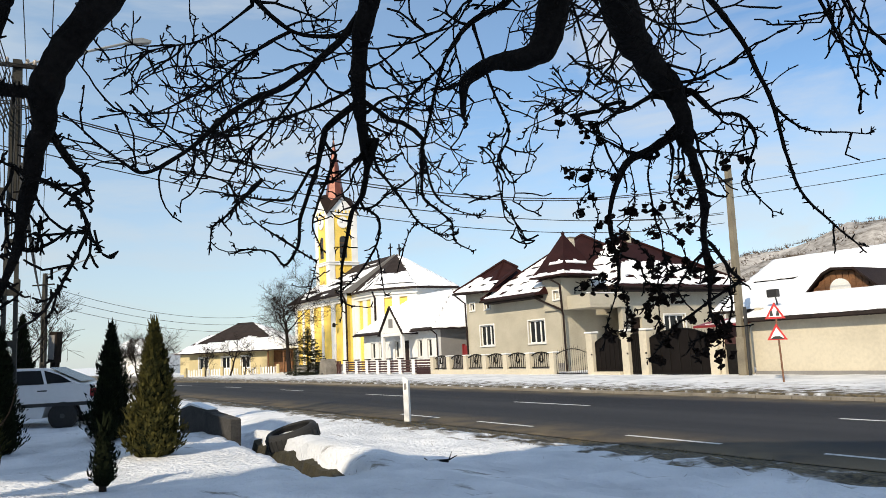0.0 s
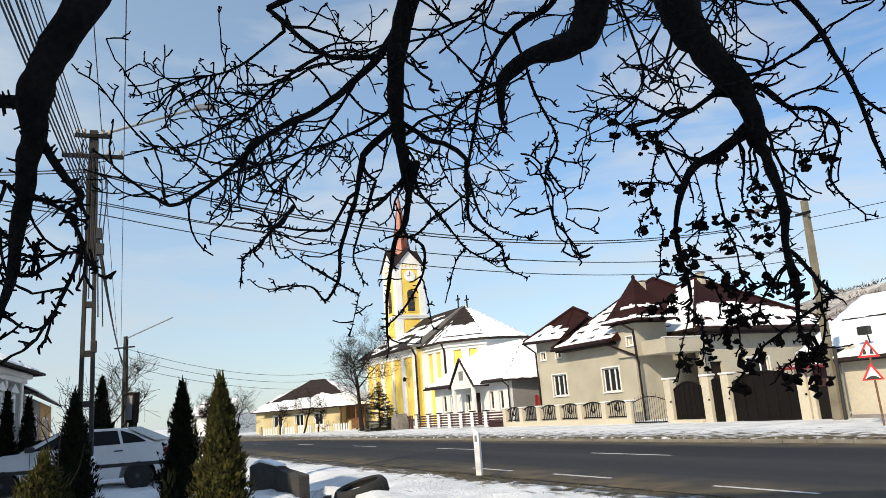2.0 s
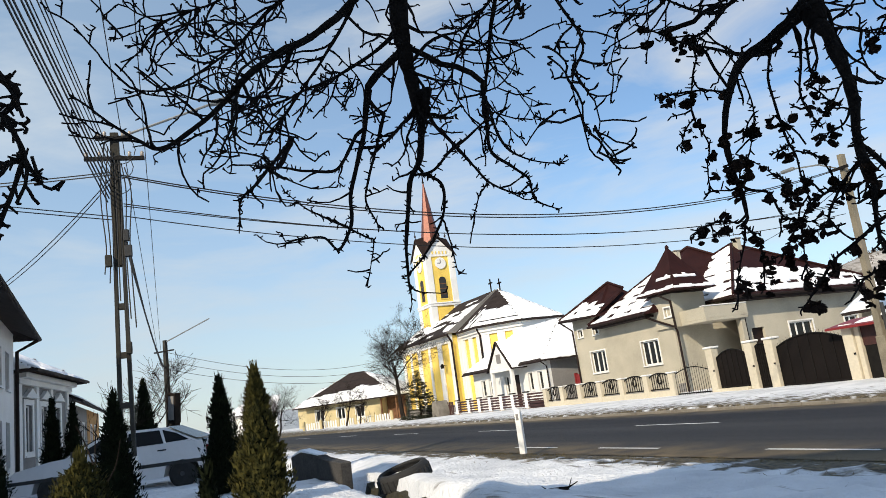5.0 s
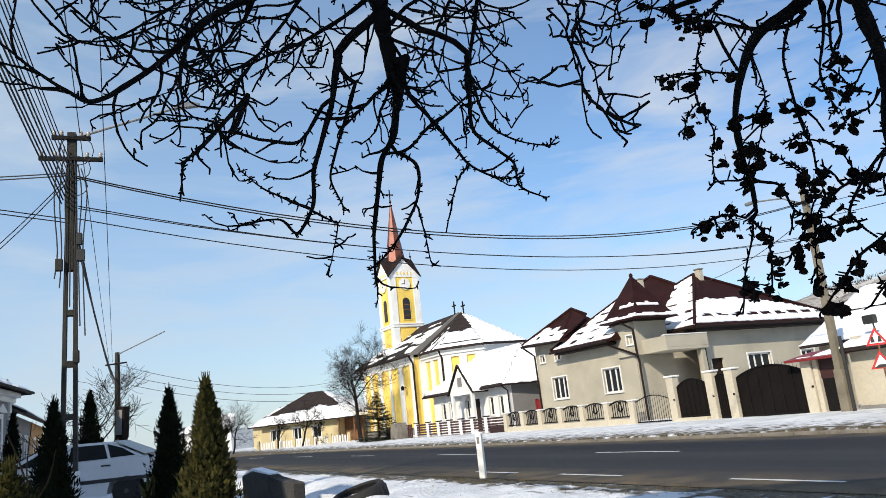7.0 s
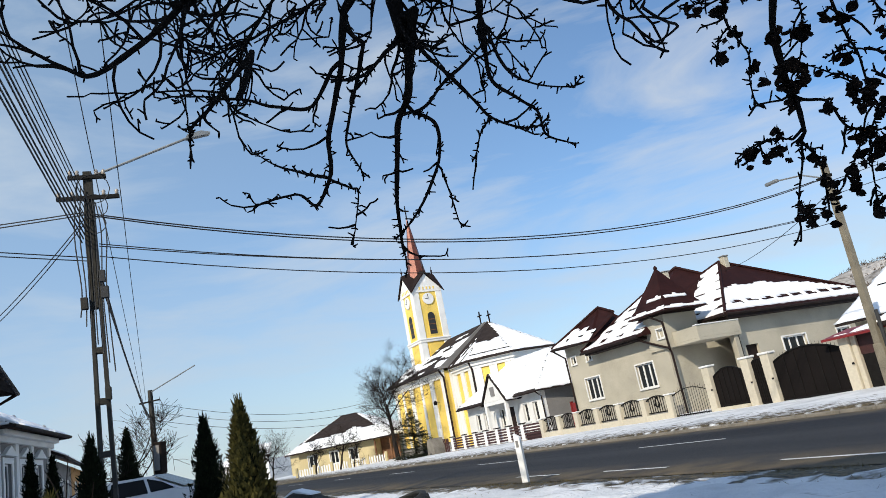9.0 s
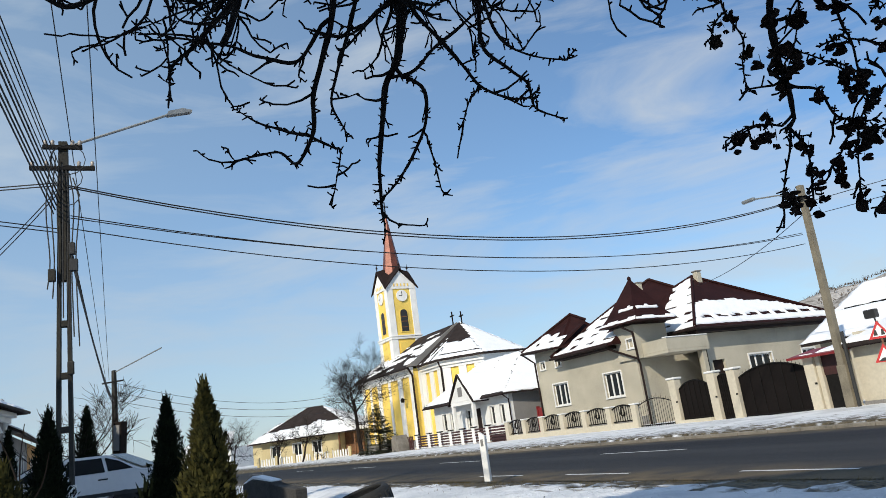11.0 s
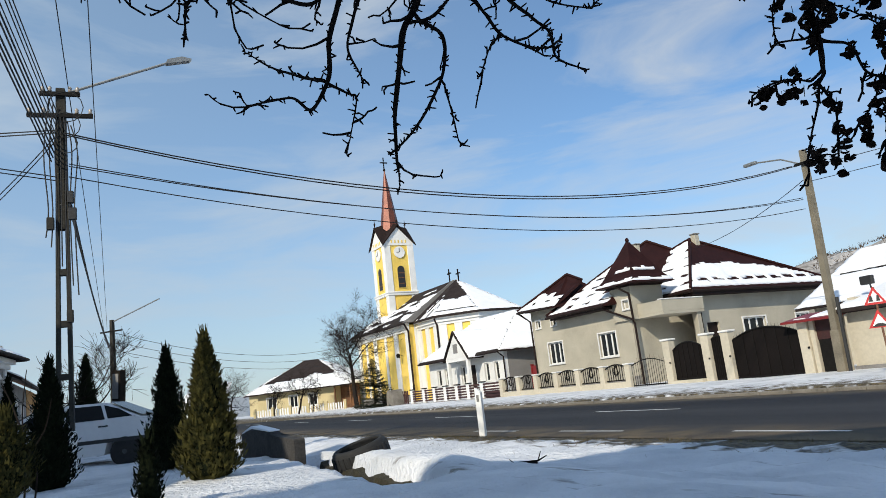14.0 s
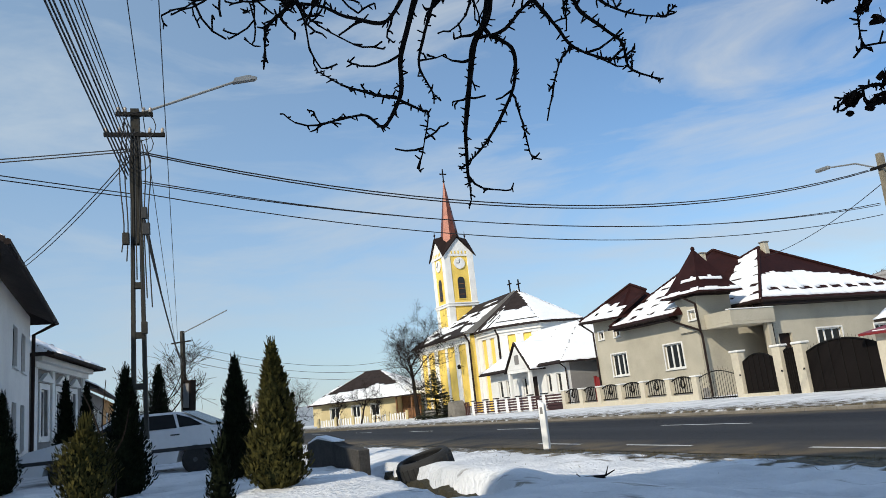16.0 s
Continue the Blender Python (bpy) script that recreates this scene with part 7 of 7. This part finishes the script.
for nm, quad in (("windscreen", ((1.0, -0.7, 1.0), (1.0, 0.7, 1.0), (0.17, 0.56, 1.385), (0.17, -0.56, 1.385))), ("rear_window", ((-1.95, 0.68, 1.04), (-1.95, -0.68, 1.04), (-1.25, -0.55, 1.38), (-1.25, 0.55, 1.38)))):
    part(nm, slab(bmesh.new(), [(p[0] + (0.02 if nm == "windscreen" else -0.02), p[1], p[2] + 0.012) for p in quad], 0.01), CARGLASS, car, "dark car glass")
part("bumper", boxm(-2.42, -2.2, -0.8, 0.8, 0.4, 0.62, bevel=0.04), CARW, car)
part("bumper", boxm(2.2, 2.42, -0.8, 0.8, 0.36, 0.58, bevel=0.04), CARW, car)

# notice box on a post
nb = thing("notice_board", pose(-12.0, 24.0, 0.36, 0, 4, -30), "grey notice box on a dark post", "board")
part("post", boxm(-0.12, 0.12, -0.08, 0.08, 0, 1.75), BARK2, nb)
part("box", boxm(-0.2, 0.2, -0.14, 0.08, 1.75, 2.7, bevel=0.02), BARK2, nb)
part("panel", boxm(-0.15, 0.15, -0.16, -0.142, 1.85, 2.6), GREYP, nb)

# ---- houses along the near side ----
h1 = thing("house", pose(-13.4, 17.5, 0.5, 0, 0, 123.4), "white two-storey house in shade", "house")
hw = [(3.7, 4.7, 3.3, 4.5), (3.7, 4.7, 0.9, 2.3), (5.6, 6.6, 3.3, 4.5), (5.6, 6.6, 0.9, 2.3)]
part("wall", holed(bmesh.new(), -3, 7.8, -0.2, 5.3, 0, 0.3, hw), WHITEW, h1)
for w in hw:
    window(h1, *w, 0, bars=2, frame_mat=FASCIA)
part("wall", boxm(7.5, 7.8, 0.3, 7, -0.2, 5.3), WHITEW, h1)
part("plinth", boxm(-3, 7.84, -0.06, -0.003, -0.2, 0.35), GREYP, h1)
roof_face(h1, [(-3.5, -0.7, 5.25), (8.5, -0.7, 5.25), (5.0, 4.2, 7.6), (-3.5, 4.2, 7.6)], SLATE, lambda s, t: noise.noise(Vector((s * 1.2, t * 0.7, 61))) > -0.1, seed=61)
roof_face(h1, [(8.5, -0.7, 5.25), (8.5, 8, 5.25), (5.0, 4.2, 7.6)], SLATE, full, seed=62, cell=0.25)
part("gutter", tubem([(-3.5, -0.75, 5.15), (8.5, -0.75, 5.15)], 0.07, sides=8), FASCIA, h1)
pipe(h1, [(8.3, -0.7, 5.1), (7.9, -0.1, 4.7), (7.88, -0.08, 0)], 0.06)

h2 = thing("house", pose(-18.3, 24.9, 0.5, 0, 0, 113.2), "old grey house with white window surrounds and cornice", "house")
hw = [(0.9, 1.75, 1.2, 3.0), (2.9, 3.75, 1.2, 3.0), (4.9, 5.75, 1.2, 3.0)]
part("wall", holed(bmesh.new(), 0, 7.2, -0.2, 4.1, 0, 0.35, hw), GREYP, h2)
for w in hw:
    window(h2, *w, 0, bars=2, surround=0.2)
    part("window_hood", prism(bmesh.new(), [(w[0] - 0.35, 3.25), (w[1] + 0.35, 3.25), ((w[0] + w[1]) / 2, 3.6)], "y", -0.16, -0.003), WHITEW, h2)
for x in (0.15, 2.3, 4.3, 6.9):
    part("pilaster", boxm(x - 0.18, x + 0.18, -0.08, -0.003, -0.2, 3.7), WHITEW, h2)
for z0, z1, o in ((3.7, 3.9, 0.15), (3.9, 4.1, 0.35)):
    part("cornice", boxm(-0.1, 7.4, -o, -0.003, z0, z1, bevel=0.02), WHITEW, h2)
part("wall", boxm(6.85, 7.2, 0.35, 6, -0.2, 4.1), GREYP, h2)
part("wall", boxm(0, 0.35, 0.35, 6, -0.2, 4.1), GREYP, h2)
roof_face(h2, [(-0.5, -0.7, 4.15), (7.7, -0.7, 4.15), (5.6, 3.0, 6.2), (0.8, 3.0, 6.2)], SLATE, lambda s, t: noise.noise(Vector((s * 2.2, t * 1.5, 71))) > -0.12, seed=71, cell=0.1)
roof_face(h2, [(7.7, -0.7, 4.15), (7.7, 6.7, 4.15), (5.6, 3.0, 6.2)], SLATE, full, seed=72, cell=0.25)
roof_face(h2, [(-0.5, 6.7, 4.15), (-0.5, -0.7, 4.15), (0.8, 3.0, 6.2)], SLATE, lambda s, t: noise.noise(Vector((s * 2, t * 2, 73))) > -0.1, seed=73, cell=0.12)
part("gutter", tubem([(-0.5, -0.76, 4.1), (7.7, -0.76, 4.1)], 0.06), FASCIA, h2)
part("finial", lathe(bmesh.new(), [(0.06, 6.1), (0.1, 6.3), (0.02, 6.9)], 8, (5.6, 3.0, 0)), FASCIA, h2)

h3 = thing("house", pose(-21.5, 32.1, 0.4, 0, 0, 120.3), "long low house with orange and grey front", "house")
hw = [(1.0, 1.9, 1.0, 2.5), (3.2, 4.1, 1.0, 2.5), (6.0, 6.9, 1.0, 2.5), (11.0, 12.0, 1.0, 2.5), (14.0, 15.0, 1.0, 2.5)]
part("wall", holed(bmesh.new(), 0, 9, -0.2, 3.4, 0, 0.3, hw[:3]), GREYP, h3)
part("wall", holed(bmesh.new(), 9, 18, -0.2, 3.4, -0.02, 0.3, hw[3:]), ORANGE, h3, "orange rendered front")
for w in hw:
    window(h3, *w, 0, bars=2, surround=0.15)
part("wall", boxm(17.7, 18, 0.3, 6, -0.2, 3.4), ORANGE, h3)
part("wall", boxm(0, 0.3, 0.3, 6, -0.2, 3.4), GREYP, h3)
roof_face(h3, [(-0.4, -0.6, 3.45), (18.4, -0.6, 3.45), (16, 3, 5.4), (-0.4, 3, 5.4)], SLATE, full, seed=81, cell=0.25)
part("gable", prism(bmesh.new(), [(-0.6, 3.4), (6.6, 3.4), (3, 5.35)], "x", 0, 0.3), GREYP, h3)

far = thing("house", pose(-33.0, 92.0, 0.2, 0, 0, -20), "distant low house with snowy roof", "house")
part("wall", boxm(0, 8, 0, 6, -0.2, 2.8), YELLOW2, far)
roof_face(far, [(-0.5, -0.5, 2.8), (8.5, -0.5, 2.8), (6, 3, 5.0), (2, 3, 5.0)], REDSLAT, lambda s, t: noise.noise(Vector((s, t, 91))) > -0.2, seed=91, cell=0.25)
far2 = thing("house", pose(-52.0, 112.0, 0.2, 0, 0, -25), "distant pale house with snowy roof", "house")
part("wall", boxm(0, 11, 0, 6, -0.2, 3.2), WHITEW, far2)
roof_face(far2, [(-0.5, -0.5, 3.2), (11.5, -0.5, 3.2), (9, 3, 5.6), (2, 3, 5.6)], SLATE, full, seed=92, cell=0.4)

# ---- assumed houses out of sight behind the lawn, added and sized to cast its shade ----
for nm, m, w, d, hh, lab in (("house", pose(-19.5, -2.5, 0.4), 9.0, 9.0, 9.4, "unseen plain house added to shade the car and lawn"), ("house", S(-11.6, -24.0, 0.4, 90), 16.2, 10.0, 13.0, "unseen tall plain house added to shade the lawn")):
    hb = thing(nm, m, lab, "house")
    part("wall", boxm(0, w, 0, d, -0.4, hh), WHITEW, hb)
    roof_face(hb, [(-0.4, -0.4, hh), (w + 0.4, -0.4, hh), (w + 0.4, d / 2, hh + 2.0), (-0.4, d / 2, hh + 2.0)], SLATE, None)
    roof_face(hb, [(w + 0.4, d + 0.4, hh), (-0.4, d + 0.4, hh), (-0.4, d / 2, hh + 2.0), (w + 0.4, d / 2, hh + 2.0)], SLATE, None)
